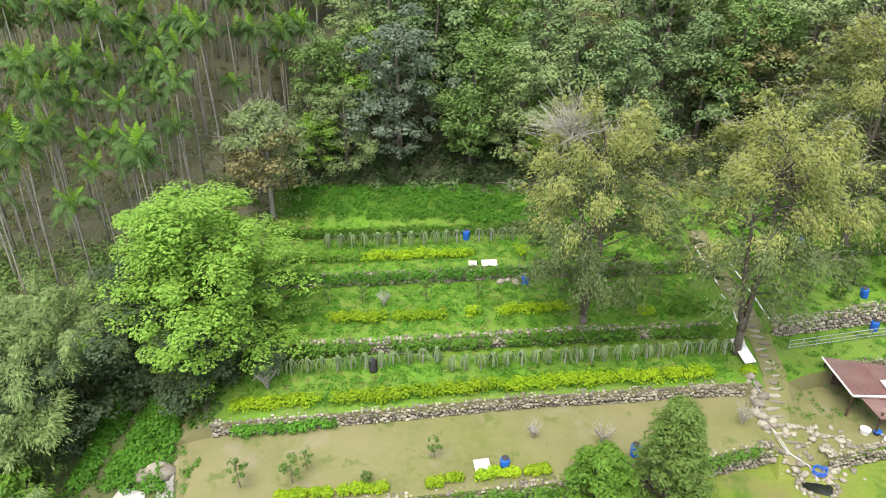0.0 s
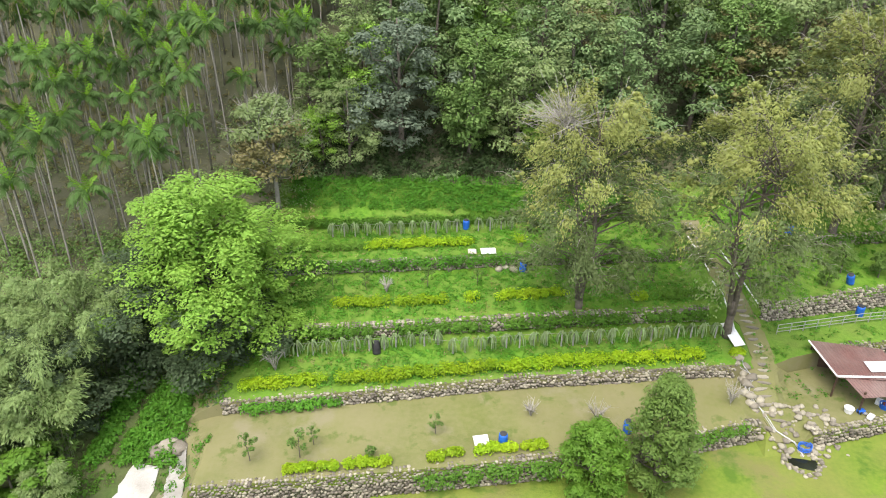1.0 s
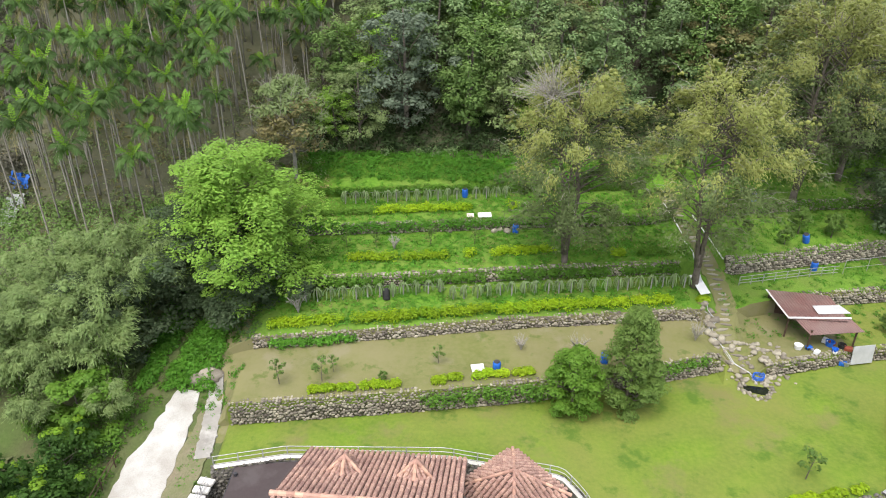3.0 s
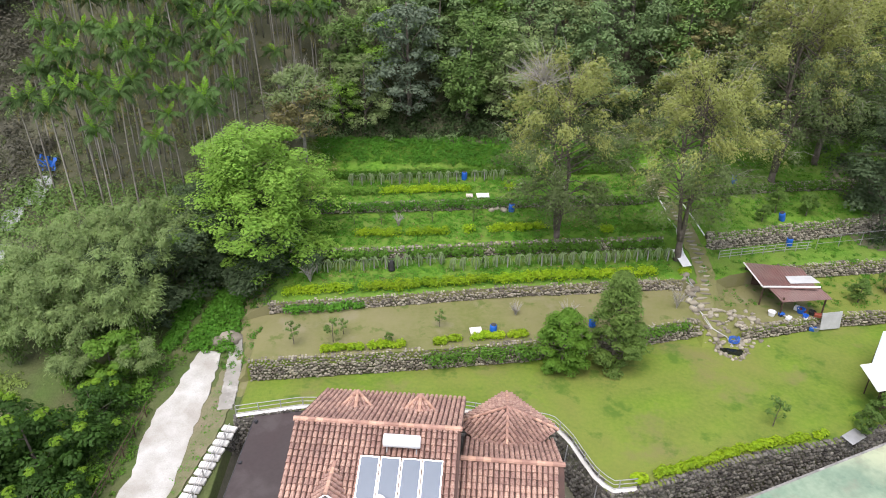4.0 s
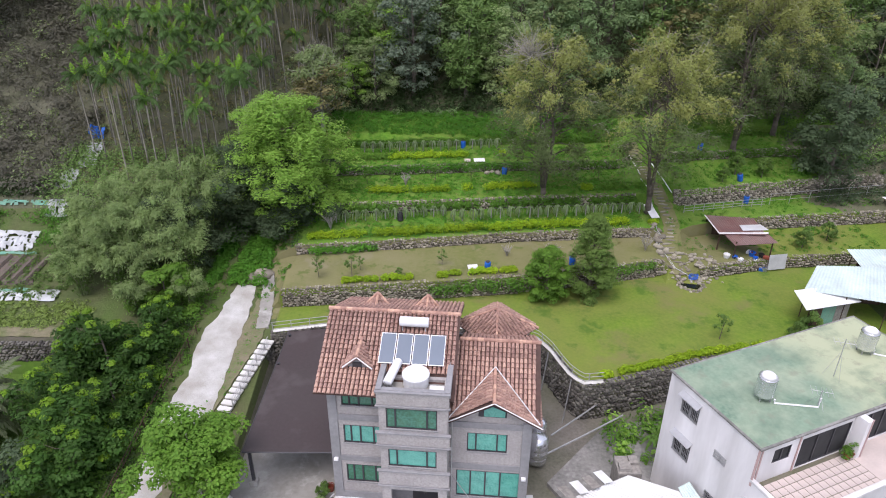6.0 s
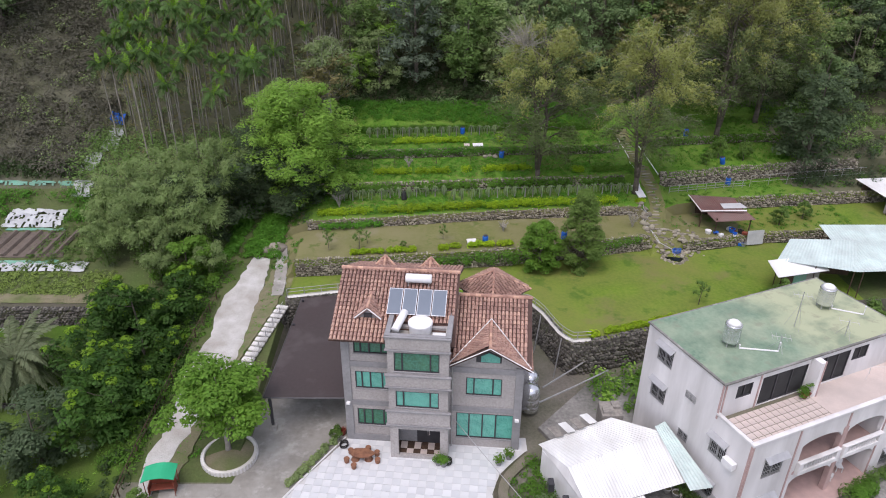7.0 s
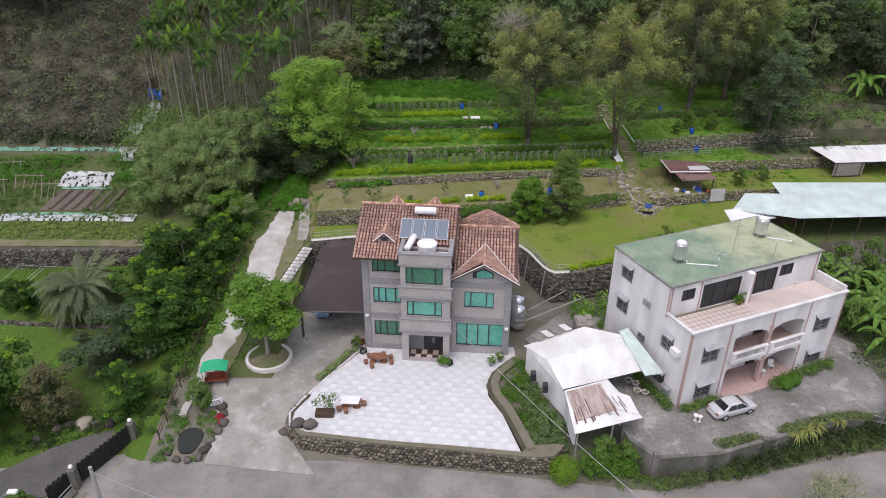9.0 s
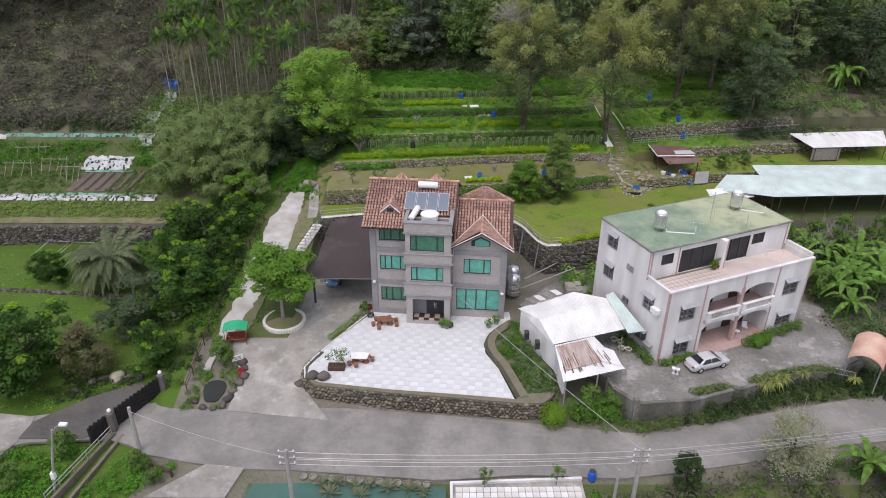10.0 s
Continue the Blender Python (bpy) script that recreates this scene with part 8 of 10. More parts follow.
def tree(name, label, leaf, height, radius, seed, puffs=60, leaves=110, leaf_size=0.32, low=0.3, shape="round", puff=0.24, bark="bark", trunk=None, category="tree",
         limbs=14, aspect=0.55, twigs=0, flat=0.75, second=None, at=None, group="", inner=0.05, up=0.9, lobes=0, core=0.42, tips=0, tilt=0.0):
    rng = rand(seed)
    root = thing(name, at if at is not None else (0, 0, 0), label, category, group)
    c = lobed_puffs(rng, puffs, height, radius, low, shape, lobes) if lobes else crown_puffs(rng, puffs, height, radius, low, shape)
    t = trunk_and_limbs(rng, height, trunk or height * 0.022, c[rng.permutation(len(c))[:limbs]], low)
    part("trunk", t, M[bark], root, smooth=True)
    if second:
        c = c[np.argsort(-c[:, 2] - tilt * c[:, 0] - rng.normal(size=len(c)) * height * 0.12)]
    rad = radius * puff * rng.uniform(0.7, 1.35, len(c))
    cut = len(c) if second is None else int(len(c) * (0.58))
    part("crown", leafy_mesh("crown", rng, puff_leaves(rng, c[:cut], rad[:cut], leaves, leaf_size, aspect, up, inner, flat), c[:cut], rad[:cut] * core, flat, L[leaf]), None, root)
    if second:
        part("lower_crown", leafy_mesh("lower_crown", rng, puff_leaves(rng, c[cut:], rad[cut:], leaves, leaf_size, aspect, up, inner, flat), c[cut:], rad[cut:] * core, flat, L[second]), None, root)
    if tips:
        top = c[np.argsort(-(c[:, 2] / height + 0.25 * rng.normal(size=len(c))))[:tips]]
        top = top + unit_rows(top * (1, 1, 0) / radius + (0, 0, 0.8)) * radius * puff * 0.75
        part("young_leaves", quads_mesh("young_leaves", puff_leaves(rng, top, np.full(tips, radius * puff * 0.55), 46, leaf_size * 0.9, aspect, up, inner, flat), L["bright_tip"]), None, root, "fresh yellow-green young leaves")
    if twigs:
        b = Build()
        pick = rng.integers(0, len(c), twigs)
        for i in pick:
            o = c[i] + rng.normal(size=3) * 0.2
            d = unit(c[i] * (1, 1, 0.25) + rng.normal(size=3) * radius * 0.35 + (0, 0, radius * 0.25)) * rad[i] * rng.uniform(1.1, 2.0)
            b.tube([o, o + d * 0.55 + rng.normal(size=3) * 0.08, o + d + (0, 0, -0.05 * rad[i])], [0.022, 0.014, 0.006], 3, caps=False)
        tagged(part("twig_tuft", b, M["twig"], root), kind="stuff")
    return root


def put(src, x, y, rot=0.0, s=1.0, z=None, tall=1.0, sink=0.05):
    """Another tree like src at a place of the plan."""
    z = ground_z(x, y) if z is None else z
    return copy_thing(src, Matrix.Translation((x, y, z - sink)) @ Matrix.Rotation(rot, 4, "Z") @ Matrix.Diagonal((s, s, s * tall, 1)))


def at(x, y, z=None, rz=0.0, s=1.0):
    return Matrix.Translation((x, y, ground_z(x, y) if z is None else z)) @ Matrix.Rotation(radians(rz), 4, "Z") @ Matrix.Diagonal((s, s, s, 1))


FOREST = [
    tree("forest_tree", "dense dark green broadleaf tree on the wooded slope", "forest", 14, 5.4, 101, 96, 66, 0.38, 0.2, at=at(-1, 68), group="forest trees", limbs=10, flat=0.55, lobes=22, puff=0.19, core=0.36),
    tree("forest_tree", "grey-green broadleaf tree at the edge of the wood", "blue", 15.0, 4.8, 102, 110, 76, 0.36, 0.12, at=at(-4.2, 62.5), group="forest trees", limbs=14, flat=0.5, lobes=28, puff=0.17, up=0.9, core=0.36),
    tree("forest_tree", "mid green broadleaf tree on the wooded slope", "wood", 14, 5.0, 103, 92, 66, 0.38, 0.2, at=at(4.5, 70), group="forest trees", limbs=10, flat=0.55, lobes=20, puff=0.19, core=0.36),
    tree("forest_tree", "pale green broadleaf tree on the wooded slope", "light", 12.5, 4.4, 104, 80, 70, 0.34, 0.2, at=at(1.5, 75), group="forest trees", limbs=10, flat=0.55, lobes=18, puff=0.19, core=0.36),
    tree("forest_tree", "dull tan-green tree on the wooded slope", "tan", 12, 4.4, 105, 70, 66, 0.34, 0.22, at=at(29, 66), group="forest trees", limbs=14, flat=0.45, lobes=16, puff=0.18, core=0.34),
    tree("forest_tree", "dull green broadleaf tree on the wooded slope", "dull", 14.5, 5.2, 106, 96, 66, 0.36, 0.18, at=at(12.5, 64), group="forest trees", limbs=12, flat=0.55, lobes=24, puff=0.18, core=0.36),
]
rng = rand(7)
for gx in np.arange(-11, 72, 5.4):
    for gy, kinds in ((63.8, (0, 5, 2, 0, 5, 0)), (70.5, (5, 3, 2, 0, 5, 4)), (77, (3, 5, 2, 0))):
        x, y = gx + rng.uniform(-1.6, 1.6) + (2.5 if int(gy) % 2 else 0), gy + rng.uniform(-1.8, 1.8)
        if abs(x + 4.2) < 4.5 and y < 66 or (x > 46 and y < 68):
            continue
        put(FOREST[kinds[int(rng.integers(len(kinds)))]], x, y, rng.uniform(0, 6.28), rng.uniform(0.75, 1.2))
for x, y in [(-70, 70), (-63, 68), (-56, 74), (-50, 80), (-77, 62), (-84, 68), (-66, 80), (-76, 76), (-40, 86), (-30, 92), (-20, 92), (-13, 82), (-12, 94), (-58, 86)]:
    put(FOREST[int(rng.integers(3))], x, y, rng.uniform(0, 6.28), rng.uniform(0.85, 1.2))


for x, y, i, q, rz in ((-11.8, 61.0, 3, 0.55, 0.4), (-9.2, 60.8, 5, 0.62, 2.0), (-11.4, 66.0, 2, 0.75, 1.0), (-8.6, 67.5, 3, 0.8, 3.0), (-13.4, 64.0, 5, 0.5, 5.0), (2.6, 62.2, 2, 0.62, 4.1), (9.0, 62.0, 3, 0.6, 2.6)):
    put(FOREST[i], x, y, rz, q)


for k, (x, y, i, q) in enumerate(((50.5, 58.5, 0, 0.62), (55.0, 61.0, 5, 0.75), (60.5, 63.5, 2, 0.8), (66.5, 61.5, 0, 0.85), (52.0, 65.0, 2, 0.9), (58.0, 67.5, 0, 0.95), (64.5, 68.0, 5, 0.95), (71.5, 63.0, 2, 0.9), (75.0, 68.0, 0, 1.0), (69.0, 57.5, 5, 0.6), (48.6, 62.0, 3, 0.6), (77.0, 60.0, 5, 0.8))):
    put(FOREST[i], x, y, k * 1.3, q)


def scatter_shrubs(name, label, leaf, places, radii, heights, seed, leaves=60, leaf_size=0.22, kind="stuff", aspect=0.5, category="shrubs"):
    """Many low bushes as one mesh of leaves, for growth that nobody could count."""
    r = rand(seed)
    c = np.array([(x, y, ground_z(x, y) + h * 0.45) for (x, y), h in zip(places, heights)])
    out = []
    for flat_h in np.unique(np.round(np.array(heights) / np.array(radii), 1)):
        k = np.round(np.array(heights) / np.array(radii), 1) == flat_h
        out.append(puff_leaves(r, c[k], np.array(radii)[k], leaves, leaf_size, aspect, 0.6, 0.3, max(0.4, flat_h * 0.55)))
    return one(name, quads_mesh(name, np.concatenate(out), L[leaf]), None, label, category, kind=kind)


def spots(seed, n, x0, x1, y0, y1, ok=None):
    r = rand(seed)
    out = []
    while len(out) < n:
        x, y = r.uniform(x0, x1), r.uniform(y0, y1)
        if ok is None or ok(x, y):
            out.append((x, y))
    return out


def brush(name, label, leaf, n, x0, x1, y0, y1, rad, high, seed, leaves=60, leaf_size=0.22, ok=None, aspect=0.5):
    r = rand(seed + 1)
    s = r.uniform(0.6, 1.4, n)
    return scatter_shrubs(name, label, leaf, spots(seed, n, x0, x1, y0, y1, ok), rad * s, high * s, seed, leaves, leaf_size, aspect=aspect)


brush("forest_undergrowth", "dark ferny undergrowth along the foot of the wood", "undergrowth", 560, -15, 50, 59.7, 67, 1.0, 1.9, 301, 64, 0.34)
brush("forest_ferns", "lighter ferns along the foot of the wood", "forest", 60, -14, 46, 59.0, 61.5, 0.7, 1.0, 303, 60, 0.3)
brush("slope_cover", "thick bright green leafy cover on the bank below the wood", "slope", 900, -14.5, 22, 55.2, 59.6, 0.5, 0.55, 305, 42, 0.2, ok=lambda x, y: y > float(lerp_line(W5, x)) - 0.1)
brush("slope_cover_east", "green leafy cover on the bank below the wood", "hedge", 260, 24.5, 50, 56.4, 60, 0.55, 0.7, 307, 40, 0.22)
brush("hill_brush", "grey-brown scrub covering the western hillside", "brush", 2000, -95, -40, 42.5, 82, 1.25, 1.7, 309, 52, 0.36, ok=lambda x, y: x < -41 - (y - 50) * 0.3 and (y > 50 or x < -43))
brush("hill_brush_green", "dull green scrub on the western hillside", "dull", 200, -92, -41, 44, 78, 1.1, 1.4, 311, 55, 0.36, ok=lambda x, y: x < -43 - (y - 50) * 0.3)
brush("palm_floor_weeds", "sparse weeds among fallen fronds under the palms", "tan", 620, -45, -12, 43, 82, 0.5, 0.25, 313, 22, 0.26)
r = rand(351)
fp = np.array([(x, y, ground_z(x, y) + 0.08) for x, y in spots(353, 3000, -46, -12, 42, 84)])
one("fallen_fronds", quads_mesh("fallen_fronds", leaf_quads(r, fp, r.normal(size=fp.shape) * 0.25 + (0, -0.2, 1.0), r.uniform(0.3, 1.0, len(fp)), 0.13), L["tan"]), None, "dry fallen fronds littering the ground under the palms", "litter", kind="stuff")
brush("palm_foot_bushes", "bushy green growth at the foot of the palm slope", "wood", 300, -44, -16.5, 40.5, 49, 1.2, 1.7, 315, 66, 0.28)
brush("palm_slope_weeds", "patchy green weeds between the palm trunks", "dull", 320, -44, -13, 48, 66, 0.8, 0.6, 316, 34, 0.26)
brush("track_bank", "lush green weeds on the bank beside the track", "ground", 480, -23.5, -17.6, 30.4, 39.5, 0.5, 0.6, 317, 50, 0.24, ok=lambda x, y: abs(x - float(np.interp(y, [30, 39], [-22.2, -20.4]))) > 0.5 and x < -16.9 - (y - 30) * 0.12)
brush("terrace_edge_weeds", "ragged weeds along the ends of the terraces", "hedge", 260, -17.0, -14.9, 33.5, 56, 0.3, 0.25, 343, 22, 0.2)
brush("terrace_herbs", "low rough herbs growing through the terrace grass", "ground", 1500, -14, 21, 35, 56, 0.32, 0.16, 345, 20, 0.17, ok=lambda x, y: min(abs(y - float(lerp_line(w, x))) for w in (W2, W3, W4, W5)) > 0.8 and y > float(lerp_line(W2, x)))
brush("terrace_herbs_east", "low rough herbs growing through the garden grass", "ground", 700, 24, 46, 36, 57, 0.32, 0.16, 347, 20, 0.17)
brush("track_bank_low", "green weeds along the track fence", "hedge", 180, -26.5, -22.8, 4, 30, 0.6, 0.8, 319, 45, 0.22)
brush("field_greens", "rows of leafy field greens", "ground", 420, -72, -38, 36.8, 40.6, 0.7, 0.9, 321, 40, 0.24, ok=lambda x, y: not (-50.2 < x < -43 and y < 39.4))
brush("field_bank", "weedy green bank below the vegetable field", "bank", 520, -66, -33, 24.5, 27.6, 0.4, 0.28, 323, 34, 0.2)
brush("field_edge_brush", "dark dry scrub above the upper field", "undergrowth", 200, -90, -42.5, 42.0, 44.5, 0.8, 0.9, 761, 44, 0.3, ok=lambda x, y: x < -44 or y < 43)
brush("field_plot", "mixed vegetables in the field plot", "mid", 200, -66, -49, 28.6, 36, 0.5, 0.5, 325, 36, 0.22)
brush("orchard_grass", "rough tufted orchard grass", "light", 900, -66, -25, -5.5, 22, 0.4, 0.1, 327, 22, 0.15)
# dark leaf colour here also stands for the shade of overhanging trees
brush("gate_weeds", "weeds and leaf litter on the bank beside the gate, coloured dark for tree shade", "undergrowth", 70, -36, -26.5, -4.6, 0.6, 0.5, 0.4, 741, 40, 0.2, ok=lambda x, y: y > float(np.interp(x, [-36, -32, -29.4, -27], [-6.5, -3.6, -2.3, -1.2])))
brush("pond_weeds", "weeds and ferns round the garden pond", "hedge", 46, -23.2, -19.4, -5.4, -0.6, 0.35, 0.4, 743, 36, 0.17, ok=lambda x, y: math.hypot((x + 20.95) / 1.15, (y + 3.5) / 1.55) > 1)
brush("ditch_weeds", "dark ferns in the ditch beside the track fence", "undergrowth", 120, -25.6, -23.2, -3, 26, 0.5, 0.6, 745, 44, 0.22)
brush("yard_bed", "ground cover in the bed beside the courtyard", "hedge", 190, 4.0, 9.0, -5, 5.6, 0.45, 0.5, 329, 46, 0.17, ok=lambda x, y: x < 9.2 - 0.0 * y and x > float(np.interp(y, [-5.7, -1.5, 0.7, 2.2, 4, 6.2], [6.2, 5.0, 4.0, 3.9, 4.6, 6.4])) and x < float(np.interp(y, [-6, -1.4, 4], [9.0, 8.8, 6.6])))
def below_yard(x, y):
    return float(np.interp(x, [9, 15, 19.5, 23.7, 30, 34.6, 38], [-7.5, -8.2, -7.5, -6.3, -4.4, -3.9, -3.4])) < y < float(np.interp(x, [9, 13.4, 15, 19.5, 24, 30, 38], [-5.0, -5.4, -7.2, -6.8, -5.2, -3.0, -1.6]))


brush("roadside_weeds", "weeds and ferns along the foot of the yard wall", "mid", 120, 10.6, 38, -8.4, -2.2, 0.42, 0.7, 331, 46, 0.17, ok=below_yard)
brush("roadside_dry_grass", "dry tufted grass hanging against the yard wall", "grey_olive", 130, 15, 37, -8.4, -2.2, 0.4, 1.0, 332, 46, 0.3, ok=below_yard, aspect=0.14)
brush("roadside_creeper", "dark creeper hanging over the yard wall", "undergrowth", 150, 19, 38, -8.4, -2.2, 0.45, 1.5, 334, 50, 0.2, ok=below_yard)
brush("lane_end_thicket", "dark tangled shrubs at the end of the yard wall", "undergrowth", 90, 33, 42, -4.6, -1.2, 0.6, 1.0, 771, 55, 0.22, ok=lambda x, y: y > -4.2 - (x - 34) * 0.1 and x > 36.5 - (y + 1.2) * 0.4)
brush("lane_end_weeds", "green weeds at the end of the yard wall", "hedge", 26, 33, 42, -4.8, -1.2, 0.45, 0.6, 773, 46, 0.2, ok=lambda x, y: x > 35 - (y + 1.2) * 0.4)


def below_lane(x, y):
    return y < float(np.interp(x, [10, 12.5, 17, 23, 32, 46], [-13.9, -14.0, -13.4, -12.2, -10.4, -8.8]))


brush("south_verge", "unkempt green verge below the lane", "mid", 150, 10.5, 46, -20, -9.5, 0.8, 0.9, 333, 55, 0.22, ok=below_lane)
brush("south_verge_dry", "dry grey-green scrub below the lane", "brush", 260, 10.5, 46, -20, -9.5, 0.7, 0.8, 336, 55, 0.24, ok=below_lane)
brush("south_verge_grass", "low grass below the lane", "ground", 260, 9.8, 44, -20, -9.5, 0.5, 0.3, 338, 36, 0.2, ok=below_lane)
brush("south_verge_west", "bright weeds below the lane beside the gate", "ground", 330, -38, -20.5, -20, -9.4, 0.55, 0.65, 335, 50, 0.2, ok=lambda x, y: y < float(np.interp(x, [-40, -34, -28.5, -26.8, -24.3, -20.3], [-11.2, -9.9, -9.6, -9.8, -11.2, -12.2])) and abs(x - float(np.interp(y, [-14.8, -8.4], [-29.0, -27.3]))) > 1.3 and not (x > -23.2 and y < -12.4))
brush("east_thicket", "tangled green thicket east of the white house", "palm", 420, 36, 62, 1.5, 22, 1.1, 1.6, 337, 60, 0.25, ok=lambda x, y: x > 36 + (14 - y) * 0.2)
brush("east_thicket_low", "dark shrubs along the yard edge", "forest", 90, 35.5, 48, -2, 8, 0.8, 1.2, 339, 60, 0.22, ok=lambda x, y: x > 37.6 and y > -1.5)
brush("east_bank", "scrubby grass bank behind the far shed", "brush", 220, 50, 80, 47, 62, 0.8, 0.8, 341, 45, 0.28)

brush("east_scrub", "mixed green scrub on the slope above the far shed", "wood", 260, 47, 80, 50, 64, 0.9, 1.2, 352, 50, 0.28)
brush("east_creeper", "dark creeper and shrubs sprawling over the eastern bank", "deep", 220, 42.5, 56, 44, 62, 0.8, 1.2, 349, 55, 0.26)
brush("east_ferns", "light ferns on the eastern bank", "hedge", 60, 46, 60, 46, 60, 0.6, 0.8, 350, 45, 0.24)

# the tall, thin-leaved trees by the garden steps
def tall_tree(place, seed, height, radius, top, tuft, low=0.2):
    """Forked trunk, rising boughs, and fine foliage that hangs in loose sprays from them."""
    r = rand(seed)
    root = thing("tall_tree", place, "tall feathery tree with fine olive-green foliage and pale grey twigs", "tree", "tall garden trees")
    b = Build()
    fork = height * 0.16
    tops, sprays, boughs = [], [], []
    for i, a in enumerate((0.6, 2.7, 4.7)):
        out = radius * (0.22 if i else 0.08)
        end = np.array((math.cos(a) * out, math.sin(a) * out, height * (0.9 if i == 0 else r.uniform(0.66, 0.8))))
        foot = np.array((0.12 * math.cos(a), 0.12 * math.sin(a), fork * 0.6))
        pts = [foot, foot + (end - foot) * (0.35, 0.35, 0.4) + r.normal(size=3) * 0.25, foot + (end - foot) * 0.72 + r.normal(size=3) * 0.3, end]
        b.tube(pts, [0.22, 0.17, 0.1, 0.03], 7)
        tops.append(np.array(pts))
    b.tube([(0, 0, -0.5), (0.05, 0, fork * 0.4), (0, 0, fork)], [0.42, 0.3, 0.26], 8)
    for i in range(76):
        z = height * (low + (0.94 - low) * (i + 0.5) / 76)
        w = (math.sin(math.pi * min(1, 0.12 + 0.86 * (z / height - low * 0.8) / (1 - low * 0.8))) ** 0.75) * r.uniform(0.68, 1.12)
        a = i * 2.4 + r.uniform(-0.5, 0.5)
        stem = tops[int(r.integers(3))] if z > fork * 1.3 else tops[0]
        z0 = min(z * 0.86, stem[-1][2] - 0.3)
        o = np.array([np.interp(z0, stem[:, 2], stem[:, j]) for j in range(2)] + [z0])
        tip = np.array((math.cos(a) * radius * w, math.sin(a) * radius * w, z + radius * 0.07))
        mid = o * 0.5 + tip * 0.5 + (0, 0, radius * 0.1)
        b.tube([o, mid, tip], [0.07, 0.045, 0.012], 5, caps=False)
        boughs.append((o, mid, tip))
    part("trunk", b, M["bark"], root, smooth=True)
    tw = Build()
    for o, mid, tip in boughs:
        for k in range(int((4 + 7 * min(1, np.linalg.norm(tip - o) / radius)) * min(1.0, 0.35 + 1.5 * (tip[2] / height - low)))):
            t = 0.3 + 0.78 * math.sqrt(r.random())
            c = (1 - t) ** 2 * o + 2 * t * (1 - t) * mid + t * t * tip + r.normal(size=3) * (0.4, 0.4, 0.35)
            sprays.append(np.concatenate([c, (tip - o) * (1, 1, 0) * 0.5 + r.normal(size=3) * 0.7]))
            if r.random() < 0.6:
                d = (tip - o) / (np.linalg.norm(tip - o) + 0.1)
                e = c + d * r.uniform(0.7, 1.5) + r.normal(size=3) * 0.3
                tw.tube([c, c * 0.5 + e * 0.5 + (0, 0, 0.12), e + (0, 0, -0.25)], [0.02, 0.013, 0.005], 3, caps=False)
    if tuft:
        c0 = np.array((-radius * 0.42, -0.5, height * 0.84))
        for k in range(190):
            d = unit(r.normal(size=3) * (0.7, 0.7, 0.5) + (-0.25, 0, 0.75)) * r.uniform(1.2, 3.2)
            s0 = c0 + r.normal(size=3) * 0.35
            tw.tube([s0, s0 + d * 0.5 + r.normal(size=3) * 0.12, s0 + d], [0.03, 0.018, 0.006], 3, caps=False)
            q = s0 + d * r.uniform(0.5, 0.9)
            tw.tube([q, q + r.normal(size=3) * 0.28 + d * 0.2], [0.012, 0.005], 3, caps=False)
    tagged(part("twig_tuft", tw, M["twig"], root), kind="stuff")
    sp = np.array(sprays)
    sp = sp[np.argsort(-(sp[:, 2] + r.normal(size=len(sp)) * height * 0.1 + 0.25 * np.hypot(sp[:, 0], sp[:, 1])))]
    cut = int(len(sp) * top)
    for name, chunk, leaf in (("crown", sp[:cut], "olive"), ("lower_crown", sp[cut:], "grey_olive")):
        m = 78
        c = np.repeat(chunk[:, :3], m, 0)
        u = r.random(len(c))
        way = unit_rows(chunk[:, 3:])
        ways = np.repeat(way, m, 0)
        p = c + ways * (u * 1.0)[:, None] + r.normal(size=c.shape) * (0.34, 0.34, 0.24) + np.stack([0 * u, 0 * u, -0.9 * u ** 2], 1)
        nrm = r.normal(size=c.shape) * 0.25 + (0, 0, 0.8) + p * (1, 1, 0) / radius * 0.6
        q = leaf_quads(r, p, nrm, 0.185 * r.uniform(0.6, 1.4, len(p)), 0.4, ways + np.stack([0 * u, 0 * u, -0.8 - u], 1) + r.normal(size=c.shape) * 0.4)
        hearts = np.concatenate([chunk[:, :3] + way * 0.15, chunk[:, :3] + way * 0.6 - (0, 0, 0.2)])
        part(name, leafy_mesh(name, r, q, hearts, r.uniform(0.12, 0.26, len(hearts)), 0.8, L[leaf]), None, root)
    return root


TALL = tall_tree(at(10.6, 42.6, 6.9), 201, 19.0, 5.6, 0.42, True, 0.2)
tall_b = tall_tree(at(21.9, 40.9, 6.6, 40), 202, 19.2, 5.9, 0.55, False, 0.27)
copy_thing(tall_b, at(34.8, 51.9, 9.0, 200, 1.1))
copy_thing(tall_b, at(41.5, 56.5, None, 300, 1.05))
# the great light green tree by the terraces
# second and tilt put the crown's shaded lower left into the leaf colour
tree("great_tree", "great rounded tree with fresh light green leaves, its shaded lower left coloured deep green", "light", 14.4, 7.0, 211, 520, 150, 0.26, 0.06, at=at(-17.3, 40.8, 4.6), second="deep", limbs=24, flat=0.6, puff=0.14, up=1.7, lobes=58, core=0.32, tilt=0.45)
tree("pale_tree", "half-bare tree with tan and green leaves and pale limbs", "dull", 10.8, 4.0, 213, 70, 110, 0.3, 0.35, at=at(-15.3, 55.0, 10.4), second="tan", limbs=34, bark="pale_bark", twigs=160, flat=0.45, core=0.35)
DARK = tree("dark_tree", "dense dark green broadleaf tree", "deep", 11, 4.4, 215, 120, 90, 0.28, 0.05, at=at(44.6, 47.4, 8.0, 0, 1.1), flat=0.55, lobes=24, puff=0.18, group="dark trees")
put(DARK, -21.6, 40.8, 1.0, 0.85, 5.2)
